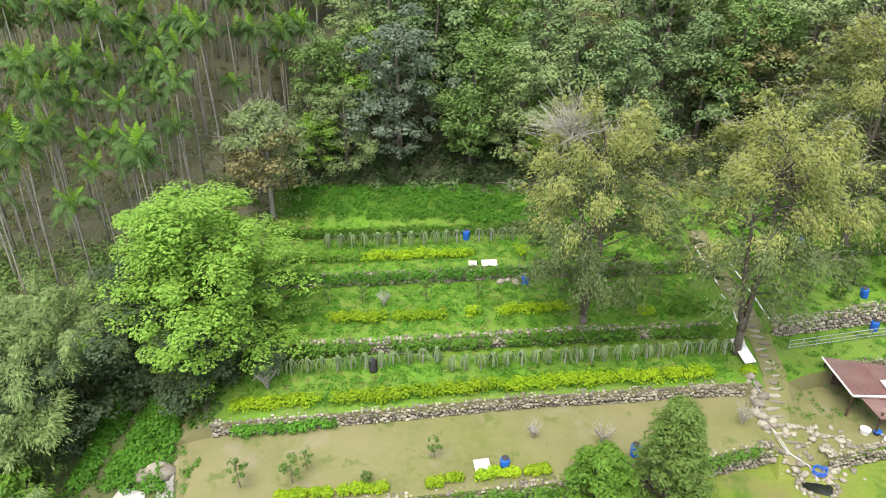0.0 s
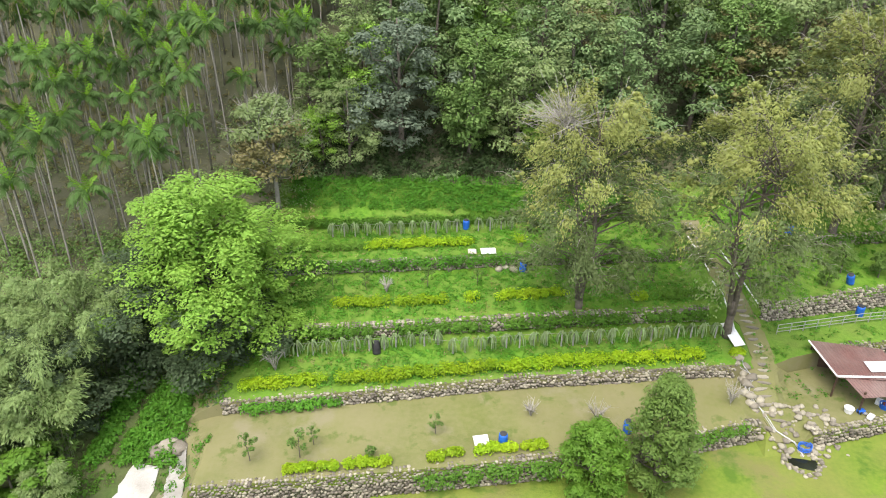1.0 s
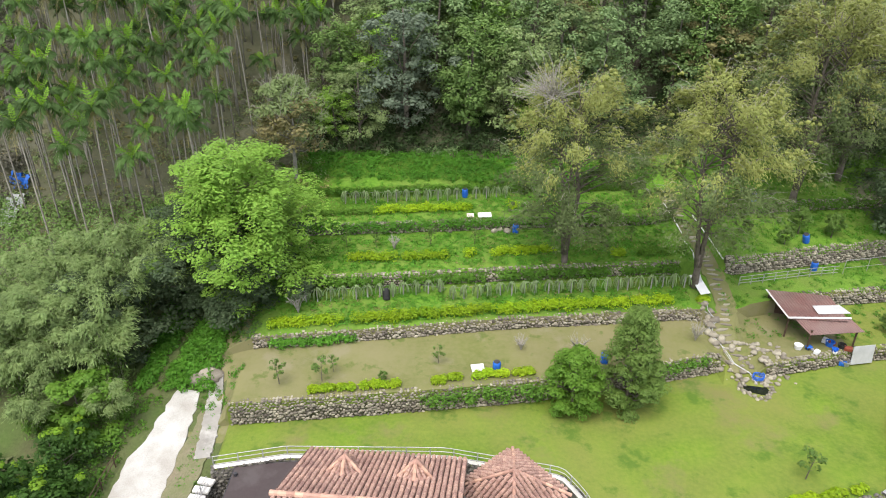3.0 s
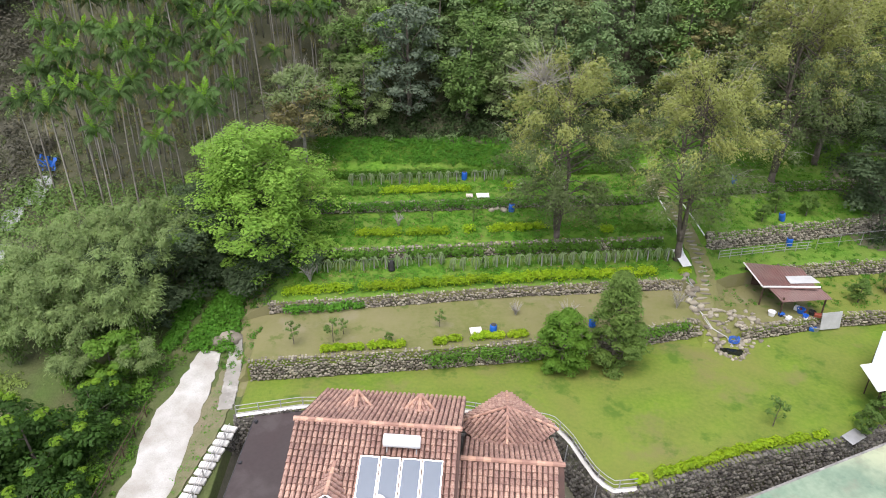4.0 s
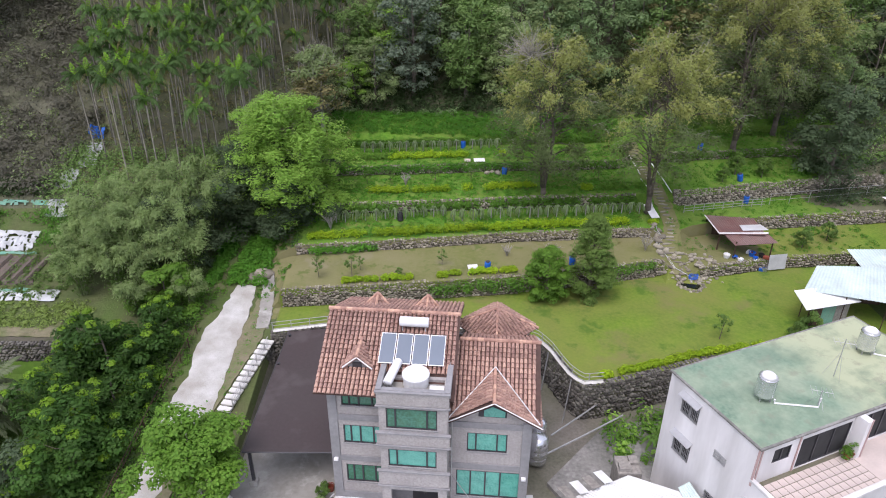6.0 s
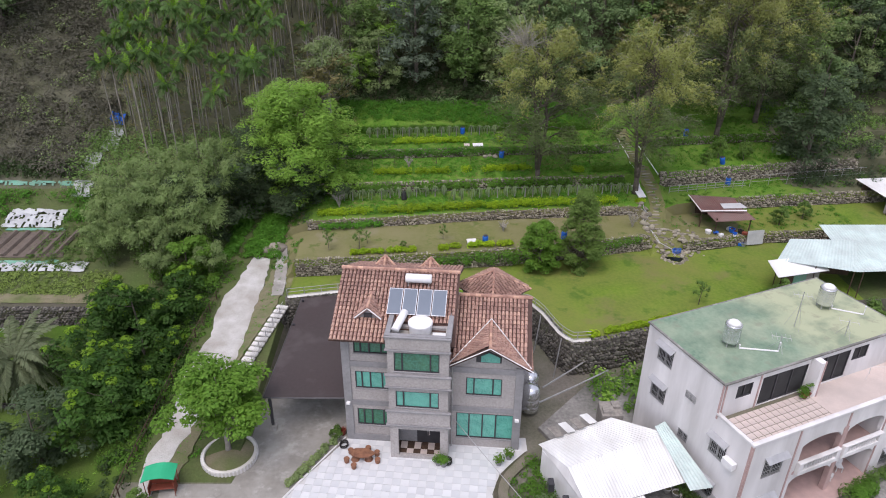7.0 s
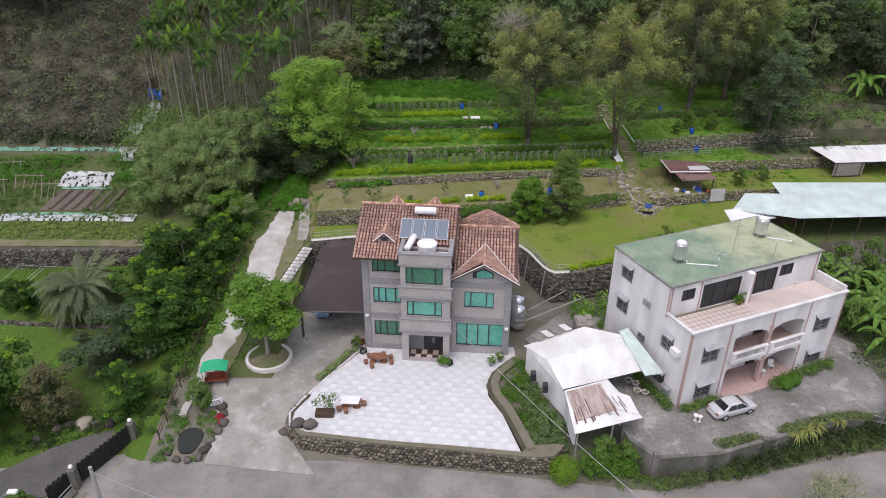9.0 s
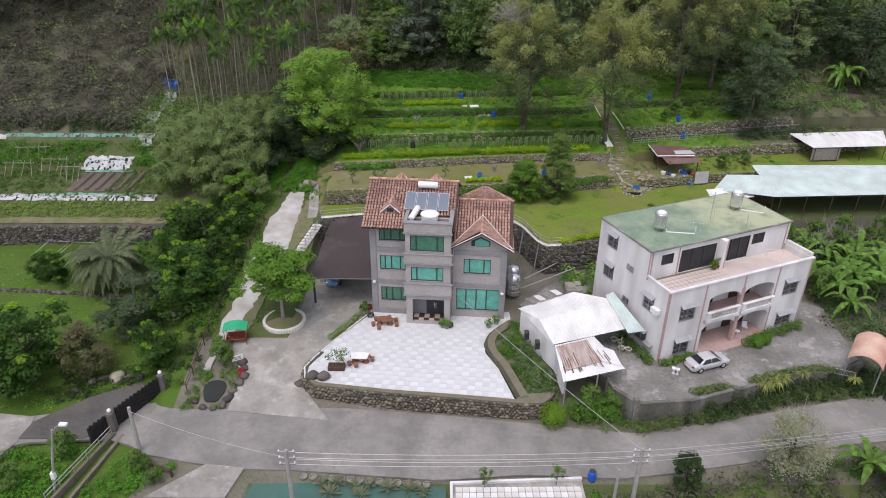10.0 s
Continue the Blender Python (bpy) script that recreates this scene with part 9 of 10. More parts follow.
put(DARK, -26.0, 33.5, 3.0, 0.8, 2.2)
put(DARK, 58, 62, 2.0, 1.0)
put(DARK, 66, 58, 4.0, 1.1)
MANGO = tree("mango_tree", "dense glossy deep green fruit tree", "orange_leaf", 7.6, 3.8, 221, 110, 76, 0.32, 0.02, at=at(-26.4, 8.8, -1.1), flat=0.55, lobes=20, puff=0.19, group="fruit trees", tips=16)
put(MANGO, -27.8, 18.5, 2.0, 1.02, -0.6)
put(MANGO, -25.7, 14.2, 5.0, 0.78, -0.4)
put(MANGO, -25.4, 22.8, 3.3, 0.75, 0.6)
put(MANGO, -29.8, 13.2, 0.7, 0.9, -1.0)
put(MANGO, -31.0, 21.0, 4.0, 0.9, -0.9)
put(MANGO, -37.6, -1.8, 3.0, 1.1, -1.7)
put(MANGO, -43.8, -0.5, 5.0, 0.95, -1.7)
put(MANGO, -27.2, 0.4, 0.5, 0.62, -1.5)
put(MANGO, -44.2, 15.2, 1.5, 0.55, -1.3)
put(MANGO, -53, 8, 1.5, 0.8, -1.5)
put(MANGO, -57, 15, 3.5, 0.7, -1.3)
tree("yellow_tree", "small round tree with bright yellow-green leaves", "bright", 6.0, 2.9, 225, 60, 110, 0.28, 0.05, at=at(-26.2, 27.2, 1.7), flat=0.6, puff=0.2, lobes=14)
tree("grey_tree", "loose dark grey-green tree in the orchard", "deep", 6.2, 3.3, 227, 60, 110, 0.28, 0.1, at=at(-31.2, 6.3, -1.3), flat=0.5, lobes=16, puff=0.22)
tree("dry_tree", "small tree with thin brownish-green foliage", "dry_leaf", 5.2, 2.5, 229, 60, 70, 0.22, 0.12, at=at(-33.2, -0.4, -1.5), twigs=36, flat=0.8, core=0.35)
tree("round_tree", "broad umbrella-shaped tree with dense mid green leaves", "bright", 7.7, 3.5, 231, 130, 120, 0.26, 0.47, at=at(-16.7, 6.0, 0.3), bark="pale_bark", trunk=0.2, flat=0.6, puff=0.2, lobes=22, limbs=26, shape="dome", up=1.0)
CYP = tree("young_cypress", "young feathery cypress with soft drooping foliage", "cypress", 8.6, 3.4, 233, 190, 90, 0.25, 0.02, "cone", 0.15, at=at(13.6, 29.2, 3.2), flat=0.5, aspect=0.35, limbs=30)
tree("bushy_cypress", "low rounded cypress with fresh green feathery foliage", "bright", 5.4, 2.5, 235, 120, 90, 0.25, 0.02, "egg", 0.19, at=at(9.4, 28.7, 3.2), flat=0.5, aspect=0.35, limbs=20)
SHRUB = tree("small_tree", "small leafy garden tree", "mid", 2.6, 1.2, 241, 26, 60, 0.2, 0.25, at=at(33.6, 47.4), limbs=8, group="small garden trees")
for x, y, s in ((36.5, 46.8, 0.95), (31.5, 45.5, 0.7), (37.5, 36.8, 0.9), (41, 38.6, 0.8), (31.6, 22.5, 0.9), (-4.6, 29.6, 0.35), (11.6, -5.3, 1.0), (13.2, -5.6, 0.9), (-20.9, -0.6, 0.95), (-21.4, 0.6, 0.8), (5.4, -17.0, 1.0)):
    put(SHRUB, x, y, x, s)
SAP = tree("sapling", "thin young sapling with few leaves", "mid", 2.2, 0.7, 243, 14, 22, 0.16, 0.3, at=at(-12.2, 29.2), limbs=12, flat=0.9, group="saplings", trunk=0.03, core=0.35)
for x, y, s in ((23.6, 21.9, 1.25), (-9.1, 29.5, 1.05), (-8.4, 30.6, 0.7), (-6.3, 45.0, 0.9), (-1.3, 45.3, 1.0), (2.8, 45.8, 0.8), (-0.5, 31.6, 0.8), (14.5, 46.0, 0.8), (17.5, 46.5, 0.8), (-9, 45, 0.8)):
    put(SAP, x, y, x * 3, s)


def bare_shrub(x, y, h, seed):
    r = rand(seed)
    s = thing("bare_shrub", (x, y, ground_z(x, y)), "small leafless shrub with pale grey twigs", "shrub", "bare shrubs")
    b = Build()
    for i in range(26):
        a = r.uniform(0, 6.28)
        d = np.array((math.cos(a) * 0.5, math.sin(a) * 0.5, 1.0)) * h * r.uniform(0.5, 1.0)
        m = d * 0.5 * (0.7, 0.7, 1.1)
        b.tube([(0, 0, 0), m, d], [0.035, 0.022, 0.008], 4)
        for k in range(3):
            q = m + (d - m) * r.uniform(0, 0.8)
            b.tube([q, q + r.normal(size=3) * h * 0.14 + (0, 0, h * 0.12)], [0.015, 0.005], 3)
    tagged(part("twig_tuft", b, M["twig"], s), kind="stuff")


for k, (x, y, h) in enumerate(((-12.0, 36.4, 2.2), (20.3, 34.8, 1.9), (10.4, 32.8, 1.7), (6.0, 33.3, 1.3), (-4.6, 44.6, 1.4), (45.6, 16.4, 3.0), (47.5, 17.5, 3.4), (49.2, 16.8, 3.0))):
    bare_shrub(x, y, h, 400 + k)
g = thing("bare_tree", (52, 72, ground_z(52, 72)), "tall bare tree with spreading pale grey branches", "tree")
r = rand(409)
b = Build().tube([(0, 0, 0), (0.4, 0, 5), (0, 0.5, 10)], [0.4, 0.3, 0.15], 7)
for i in range(40):
    a, z = r.uniform(0, 6.28), r.uniform(5, 10)
    d = np.array((math.cos(a), math.sin(a), 0.8)) * r.uniform(2.5, 5)
    o = np.array((0.3, 0.2, z))
    b.tube([o, o + d * 0.5, o + d], [0.12, 0.07, 0.02], 5)
    for k in range(6):
        q = o + d * r.uniform(0.3, 0.95)
        b.tube([q, q + r.normal(size=3) * 0.8 + (0, 0, 0.7)], [0.04, 0.01], 3)
part("bare_crown", b, M["twig"], g)


# ---- palms, bamboo, bananas ----
def frond(r, length, droop, width, pairs, rise, leaf_w=0.07, hang=0.4):
    """Leaflets of one arching frond that grows along +x."""
    t = np.linspace(0.08, 1, pairs)
    x, z = length * (t - 0.12 * t ** 3), length * (rise * t - droop * t ** 2.2)
    mid = np.stack([x, 0 * t, z], 1)
    way = np.gradient(mid, axis=0)
    way /= np.linalg.norm(way, axis=1)[:, None]
    out = []
    for s in (-1, 1):
        ln = width * np.sin(np.pi * np.clip(t * 0.8 + 0.18, 0, 1)) * r.uniform(0.85, 1.15, pairs)
        tip = mid + way * ln[:, None] * 0.55 + np.stack([0 * t, s * ln * 0.75, -ln * r.uniform(0.5, 1.35, pairs) * hang], 1)
        side = way * leaf_w
        out.append(np.stack([mid - side * 0.5, mid * 0.5 + tip * 0.5 + side, tip, mid * 0.5 + tip * 0.5 - side], 1))
    rib = np.stack([mid[:-1] + (0, 0.025, 0), mid[1:] + (0, 0.02, 0), mid[1:] - (0, 0.02, 0), mid[:-1] - (0, 0.025, 0)], 1)
    return np.concatenate(out + [rib])


def turned(q, a):
    c, s = math.cos(a), math.sin(a)
    return np.stack([q[..., 0] * c - q[..., 1] * s, q[..., 0] * s + q[..., 1] * c, q[..., 2]], -1)


def areca(seed, h, mat, lean):
    """A slim ringed trunk, a green crownshaft and a star of long arching fronds, the oldest hanging."""
    r = rand(seed)
    p = thing("areca_palm", (0, 0, 0), "slender areca palm with a pale trunk on the slope", "palm", "areca palms")
    part("trunk", Build().tube([(lean * (z / h) ** 2 * h, 0, z) for z in np.linspace(-0.4, h, 5)], [0.1, 0.08, 0.07, 0.065, 0.06], 6), M["palm_bark"], p, smooth=True)
    top = np.array((lean * h, 0, h))
    part("crownshaft", Build().tube([top, top + (0, 0, 0.45), top + (0, 0, 0.9)], [0.09, 0.1, 0.05], 7), L["young_palm"], p)
    qs = []
    for i in range(9):
        a, age = i * 2.4 + r.uniform(-0.35, 0.35), i / 8
        qs.append(turned(frond(r, r.uniform(1.7, 2.15), 0.75 + 0.55 * age + r.uniform(-0.1, 0.2), 0.7, 14, 1.15 - 0.75 * age, 0.1, 0.8), a) + top + (0, 0, 0.75))
    part("crown", quads_mesh("crown", np.concatenate(qs), L[mat]), None, p)
    qs = [turned(frond(r, r.uniform(1.0, 1.45), r.uniform(0.25, 0.6), 0.42, 9, r.uniform(1.2, 2.1), 0.09, 0.3), i * 2.1 + r.uniform(-0.3, 0.3)) + top + (0, 0, 0.85) for i in range(3)]
    part("young_crown", quads_mesh("young_crown", np.concatenate(qs), L["young_palm"]), None, p, "fresh yellow-green inner fronds")
    if seed % 2:
        qs = [turned(frond(r, 1.3, 1.7, 0.4, 9, 0.1, 0.08, 0.8), r.uniform(0, 6.28)) + top + (0, 0, 0.4) for i in range(3)]
        part("dry_skirt", quads_mesh("dry_skirt", np.concatenate(qs), L["tan"]), None, p, "hanging dry brown fronds")
    return p


ARECA = [areca(501, 11.5, "palm", 0.02), areca(502, 10.0, "palm", -0.03), areca(503, 12.5, "palm", 0.04), areca(504, 8.0, "palm", 0.0)]
r = rand(510)
spots_p = []
for gy in np.arange(44.5, 84, 2.3):
    for gx in np.arange(-52, -11, 2.3):
        x, y = gx + r.uniform(-0.9, 0.9), gy + r.uniform(-0.9, 0.9)
        if x > (-12.5 if y > 60 else -18.5 - (60 - y) * 0.3) or x < -41.5 - (y - 50) * 0.3 or (y < 47.5 and r.random() < 0.5) or (x > -15 and y < 63):
            continue
        if y > 74 and r.random() < 0.4:
            continue
        spots_p.append((x, y))
for k, (x, y) in enumerate(spots_p):
    m = Matrix.Translation((x, y, ground_z(x, y) - 0.05)) @ Matrix.Rotation(r.uniform(0, 6.28), 4, "Z") @ Matrix.Diagonal((1, 1, 0.68 + 0.42 * r.random() ** 0.7, 1))
    if k < 4:
        ARECA[k].matrix_basis = m
    else:
        copy_thing(ARECA[int(r.choice(4, p=(0.36, 0.3, 0.24, 0.1)))], m)

# date palm in the orchard
dp = thing("date_palm", (-37.4, 14.6, -1.3), "wide date palm with arching grey-green fronds", "palm")
r = rand(520)
part("trunk", Build().tube([(0, 0, -0.3), (0, 0, 1.2), (0.1, 0, 3.0)], [0.45, 0.38, 0.34], 10), M["bark"], dp, smooth=True)
part("crown", quads_mesh("crown", np.concatenate([turned(frond(r, r.uniform(4.0, 5.0), r.uniform(0.55, 1.25), 0.75, 40, r.uniform(0.25, 1.25), 0.1, 0.55), i * 2.4) + (0.1, 0, 3.3) for i in range(84)]), L["date"]), None, dp)


def bamboo(seed, h, n=16):
    """Culms that bow over at the tip, each ending in a soft hanging plume of narrow leaves."""
    r = rand(seed)
    p = thing("bamboo", (0, 0, 0), "arching bamboo clump with drooping grey-green plumes", "bamboo", "bamboo clumps")
    qs, low, hearts = [], [], []
    t = np.linspace(0, 1, 12)
    for i in range(n):
        a, out = i * 2.4 + r.uniform(-0.5, 0.5), r.uniform(0.16, 0.62) * (0.45 + 0.55 * (i / n))
        hh = h * r.uniform(0.75, 1.05) * (1.05 - 0.3 * i / n)
        d = np.array((math.cos(a), math.sin(a), 0))
        pts = d[None] * (0.4 * r.random() + hh * out * t ** 2.4)[:, None] + np.stack([0 * t, 0 * t, hh * (t - 0.26 * t ** 4)], 1)
        part("culm", Build().tube(pts, np.linspace(0.05, 0.01, 12), 4, caps=False), L["agave"], p)
        for f in (0.7, 0.8, 0.88, 0.95, 1.0):
            hearts.append([np.interp(f, t, pts[:, j]) for j in range(3)] + r.normal(size=3) * 0.2 - (0, 0, 0.1))
        m = 330
        s = np.clip(1.04 - np.abs(r.normal(size=m)) * 0.15, 0.45, 1.04)
        c = np.stack([np.interp(s, t, pts[:, j]) for j in range(3)], 1)
        wide = 0.42 + 0.5 * np.sin(np.pi * np.clip((1.08 - s) / 0.5, 0, 1))
        off = r.normal(size=(m, 3)) * (0.4, 0.4, 0.3) * wide[:, None]
        pp = c + off + np.stack([0 * s, 0 * s, -0.5 * (off[:, 0] ** 2 + off[:, 1] ** 2)], 1)
        nn = r.normal(size=(m, 3)) * 0.22 + (0, 0, 1.0) + off * 0.8
        al = off * (1, 1, 0.3) + d * 0.5 + (0, 0, -0.45) + r.normal(size=(m, 3)) * 0.25
        qs.append(leaf_quads(r, pp, nn, 0.27 * r.uniform(0.6, 1.35, m), 0.25, al))
        m = 34
        s = r.uniform(0.12, 0.6, m)
        c = np.stack([np.interp(s, t, pts[:, j]) for j in range(3)], 1) + r.normal(size=(m, 3)) * (0.5, 0.5, 0.3)
        low.append(leaf_quads(r, c, r.normal(size=(m, 3)) + (0, 0, 0.8), 0.45 * r.uniform(0.6, 1.3, m), 0.28))
    part("crown", leafy_mesh("crown", r, np.concatenate(qs), np.array(hearts), r.uniform(0.14, 0.3, len(hearts)), 1.1, L["bamboo"]), None, p)
    part("lower_foliage", quads_mesh("lower_foliage", np.concatenate(low), L["mid"]), None, p)
    return p


BAM = [bamboo(531, 11.5), bamboo(532, 9.5), bamboo(533, 7.5)]
BAM_AT = [(-24.6, 36.5, 0, 1.0), (-27.2, 38.0, 0, 1.0), (-25.8, 34.0, 1, 1.05), (-30.0, 37.0, 0, 0.95), (-29.0, 33.5, 1, 1.05), (-32.5, 36.0, 1, 0.95), (-31.6, 32.4, 1, 0.9), (-33.6, 33.8, 2, 1.0), (-28.8, 29.8, 2, 1.05), (-31.2, 29.0, 2, 0.9), (-25.0, 31.0, 2, 1.1), (-23.8, 27.0, 2, 0.7), (-28.6, 26.0, 2, 0.75), (-23.6, 40.0, 1, 0.85), (-32.5, 39.5, 1, 0.85), (-35.6, 31.6, 2, 0.95), (-36.9, 34.8, 2, 0.95), (-34.6, 28.8, 2, 0.8), (-36.2, 38.0, 1, 0.8)]
for k, (x, y, i, s) in enumerate(BAM_AT):
    m = Matrix.Translation((x, y, ground_z(x, y) - 0.05)) @ Matrix.Rotation(k * 1.7, 4, "Z") @ Matrix.Diagonal((s, s, s, 1))
    if k in (0, 2, 7):
        BAM[i].matrix_basis = m
    else:
        copy_thing(BAM[i], m)


def banana(seed, h):
    r = rand(seed)
    p = thing("banana_plant", (0, 0, 0), "banana plant with broad torn arching leaves", "banana plant", "banana plants")
    part("stem", Build().tube([(0, 0, -0.2), (0, 0, h * 0.55)], [0.16, 0.1], 8), L["banana"], p)
    for i in range(9):
        a, ln = i * 2.4 + r.uniform(-0.3, 0.3), h * r.uniform(0.55, 0.75)
        rise = r.uniform(0.4, 1.3)
        t = np.linspace(0, 1, 9)
        mid = np.stack([ln * t * 0.85, 0 * t, h * 0.5 + ln * (rise * t - 0.9 * t ** 2.3)], 1)
        w = 0.34 * np.sin(np.pi * np.clip(t * 0.85 + 0.13, 0, 1)) ** 0.6
        v = []
        for s in (-1, 1):
            for k in range(8):
                o = (0, s * 0.04, 0)
                v.append([mid[k], mid[k + 1], mid[k + 1] + (0.1, s * w[k + 1], -0.14 * r.uniform(0.4, 1.6)), mid[k] + (0.12, s * w[k], -0.14 * r.uniform(0.4, 1.6))])
        part("leaf", quads_mesh("leaf", turned(np.array(v), a), L["banana"]), None, p)
    return p


BAN = banana(541, 5.2)
first = True
for k, (x, y, s) in enumerate(((40.0, 9.0, 1.0), (42.0, 10.5, 1.1), (43.8, 9.0, 1.0), (41.5, 12.5, 0.95), (45.5, 12.0, 1.1), (44.5, 14.5, 0.9), (42.5, 17.5, 0.9), (49, 10, 1.0), (61.5, 55.5, 1.15), (62.5, 56.5, 1.0), (38.8, 11.6, 0.8), (43, -14.5, 0.9), (39.8, -10.6, 0.8), (15.8, 12.2, 0.5))):
    m = at(x, y, None, k * 70, s)
    if first:
        BAN.matrix_basis = m
        first = False
    else:
        copy_thing(BAN, m)


# ---- hedges ----
def hedge(name, label, leaf, line, width, height, seed, z=None, leaf_size=0.19, density=78, gap=0.0, drop=0.0):
    """A clipped or loose hedge along a plan line, as one leafy mesh."""
    r = rand(seed)
    e = np.array(line, float)
    s = np.r_[0, np.cumsum(np.hypot(*np.diff(e, axis=0).T))]
    c = []
    for u in np.arange(0, s[-1], width * 0.42):
        if gap and noise.noise(Vector((u * 0.35, seed, 0.0))) < -0.45 + gap:
            continue
        for k in range(2):
            x, y = np.interp(u, s, e[:, 0]) + r.uniform(-0.3, 0.3) * width, np.interp(u, s, e[:, 1]) + r.uniform(-0.3, 0.3) * width
            c.append((x, y, (ground_z(x, y) if z is None else z(x, y)) + height * r.uniform(0.3, 0.62) - drop))
    c = np.array(c)
    q = puff_leaves(r, c, np.full(len(c), width * 0.5) * r.uniform(0.75, 1.2, len(c)), density, leaf_size, 0.55, 0.7, 0.3, height / width * 0.85)
    return one(name, quads_mesh(name, q, L[leaf]), None, label, "hedge")


def run(line, x0, x1, dy):
    return [(x, float(lerp_line(line, x)) + dy) for x in np.linspace(x0, x1, max(2, int((x1 - x0) / 0.5)))]


YH = "low clipped hedge of bright yellow-green leaves on the terrace edge"
for k, (x0, x1) in enumerate(((-13.9, -8.6), (-7.1, 4.3), (4.7, 14.9), (15.3, 19.0))):
    hedge("hedge", YH, "yellow", run(W2, x0, x1, 1.2 if k == 0 else 0.95), 0.95, 0.95 if k else 0.75, 601 + k)
hedge("hedge", YH, "yellow", [(21.8, 39.0), (22.6, 39.0)], 0.7, 0.6, 606)
for k, (x0, x1) in enumerate(((-8.2, -4.5), (-3.3, -0.1), (2.0, 2.6), (4.6, 9.9), (15.2, 16.6), (17.7, 19.2), (19.8, 20.8), (21.5, 22.3))):
    hedge("hedge", YH, "yellow" if k < 5 else "bright", run(W3, x0, x1, 2.6 if k < 4 else 1.6), 0.85, 0.85, 611 + k)
for k, (x0, x1) in enumerate(((-13.4, -6.9), (-6.4, 2.3), (6.6, 7.3))):
    hedge("hedge", YH, "yellow" if k else "bright", run(W4, x0, x1, 2.3), 0.9, 0.9, 621 + k)
for k, (x0, x1) in enumerate(((-9.8, -6.6), (-5.9, -4.6), (-4.2, -3.3), (-0.9, -0.1), (0.4, 1.1), (2.3, 4.7), (5.4, 5.9), (6.4, 6.8))):
    hedge("hedge", "small bright yellow-green shrubs along the sandy terrace", "yellow", run(W1, x0, x1, 0.75 if x0 < 0 else 1.0), 0.6, 0.6, 631 + k)
for k, (x0, x1) in enumerate(((12.4, 12.9), (14.0, 20.2), (20.8, 23.2), (24.0, 25.2), (26.3, 27.0))):
    hedge("hedge", "bright yellow-green hedge along the lawn edge", "yellow", run(PIT, x0, x1, 0.95), 0.58, 0.5, 641 + k)
brush("terrace_tufts", "tufted grass and low weeds on the garden terraces", "ground", 1500, -14.5, 22, 35, 55, 0.3, 0.14, 351, 14, 0.17, ok=lambda x, y: y > float(lerp_line(W2, x)) + 0.5)
brush("terrace_tufts_east", "tufted grass on the eastern orchard strips", "ground", 500, 25, 50, 44, 57, 0.3, 0.14, 353, 14, 0.17)
brush("terrace_dry_tufts", "dry yellowish grass tufts on the terraces", "tan", 240, -14.5, 22, 36, 55, 0.3, 0.12, 355, 12, 0.17)
IVY = "green creeper and shrubs grown over the terrace wall"
hedge("wall_creeper", IVY, "hedge", run(W3, -14.5, 21.0, -0.15), 0.7, 1.15, 651, density=60, z=lambda x, y: 6.8, gap=0.12)
hedge("wall_creeper", IVY, "ground", run(W4, -13.5, 9.0, 0.0), 0.9, 1.2, 652, density=60, z=lambda x, y: 8.2)
hedge("wall_creeper", IVY, "hedge", run(W4, 9.0, 22.0, 0.0), 0.8, 1.1, 653, density=55, z=lambda x, y: 8.2, gap=0.1)
hedge("wall_creeper", IVY, "hedge", run(W5, -14, 21.0, -0.1), 0.8, 1.1, 654, density=55, z=lambda x, y: 9.3)
hedge("wall_creeper", IVY, "hedge", run(W4, 26, 52, 0.0), 0.9, 1.2, 655, density=55, z=lambda x, y: 8.9)
hedge("wall_creeper", "shrubs hanging over the low stone wall", "hedge", run(W1, -1.5, 8.0, -0.05), 1.0, 1.6, 656, density=75, z=lambda x, y: 3.4)
hedge("wall_creeper", "shrubs hanging over the low stone wall", "hedge", run(W1, 15.2, 21.0, 0.1), 0.9, 1.3, 657, density=65, z=lambda x, y: 3.7)
hedge("wall_creeper", "sparse creeper on the dry stone wall", "ground", run(W2, -13.5, -6.0, -0.2), 0.6, 0.8, 658, density=40, z=lambda x, y: 5.3, gap=0.3)
hedge("yard_hedge", "unclipped shrubs along the top of the yard wall", "grey_olive", [(20.5, -5.3), (23.7, -4.6), (30, -2.5), (34, -2.1)], 0.8, 0.7, 661, z=lambda x, y: 0.3, density=55, gap=0.3)
hedge("yard_hedge", "flowering shrubs at the foot of the white house", "mid", [wl(9.5, -1.0), wl(12.4, -0.9), wl(16.5, -0.7)], 0.9, 1.0, 662, z=lambda x, y: 0.33, density=55)
hedge("yard_hedge", "garden shrubs along the side of the white house", "mid", [wl(-0.7, 0.2), wl(-0.9, 3.5), wl(-0.8, 5.0)], 0.9, 0.9, 663, z=lambda x, y: 0.33, density=55)
hedge("yard_hedge", "garden shrubs along the front of the white house", "mid", [wl(0.2, -0.6), wl(3.6, -0.6)], 0.6, 0.7, 664, z=lambda x, y: 0.33, density=50)
for x, y, s, lf in ((8.3, -7.0, 1.1, "bright_tip"), (wl(10.2, -1.5)[0], wl(10.2, -1.5)[1], 0.6, "hedge"), (wl(11.2, -1.4)[0], wl(11.2, -1.4)[1], 0.6, "hedge")):
    r = rand(int(x * 10))
    one("round_bush", quads_mesh("round_bush", puff_leaves(r, np.array([(0, 0, s * 0.85)]), np.array([s]), int(2600 * s), 0.13, 0.55, 0.3, 0.15, 1.0), L[lf]), None, "clipped round bush of fine green leaves", "bush", "round bushes", m=Matrix.Translation((x, y, ground_z(x, y) if y < -6 else 0.33)))
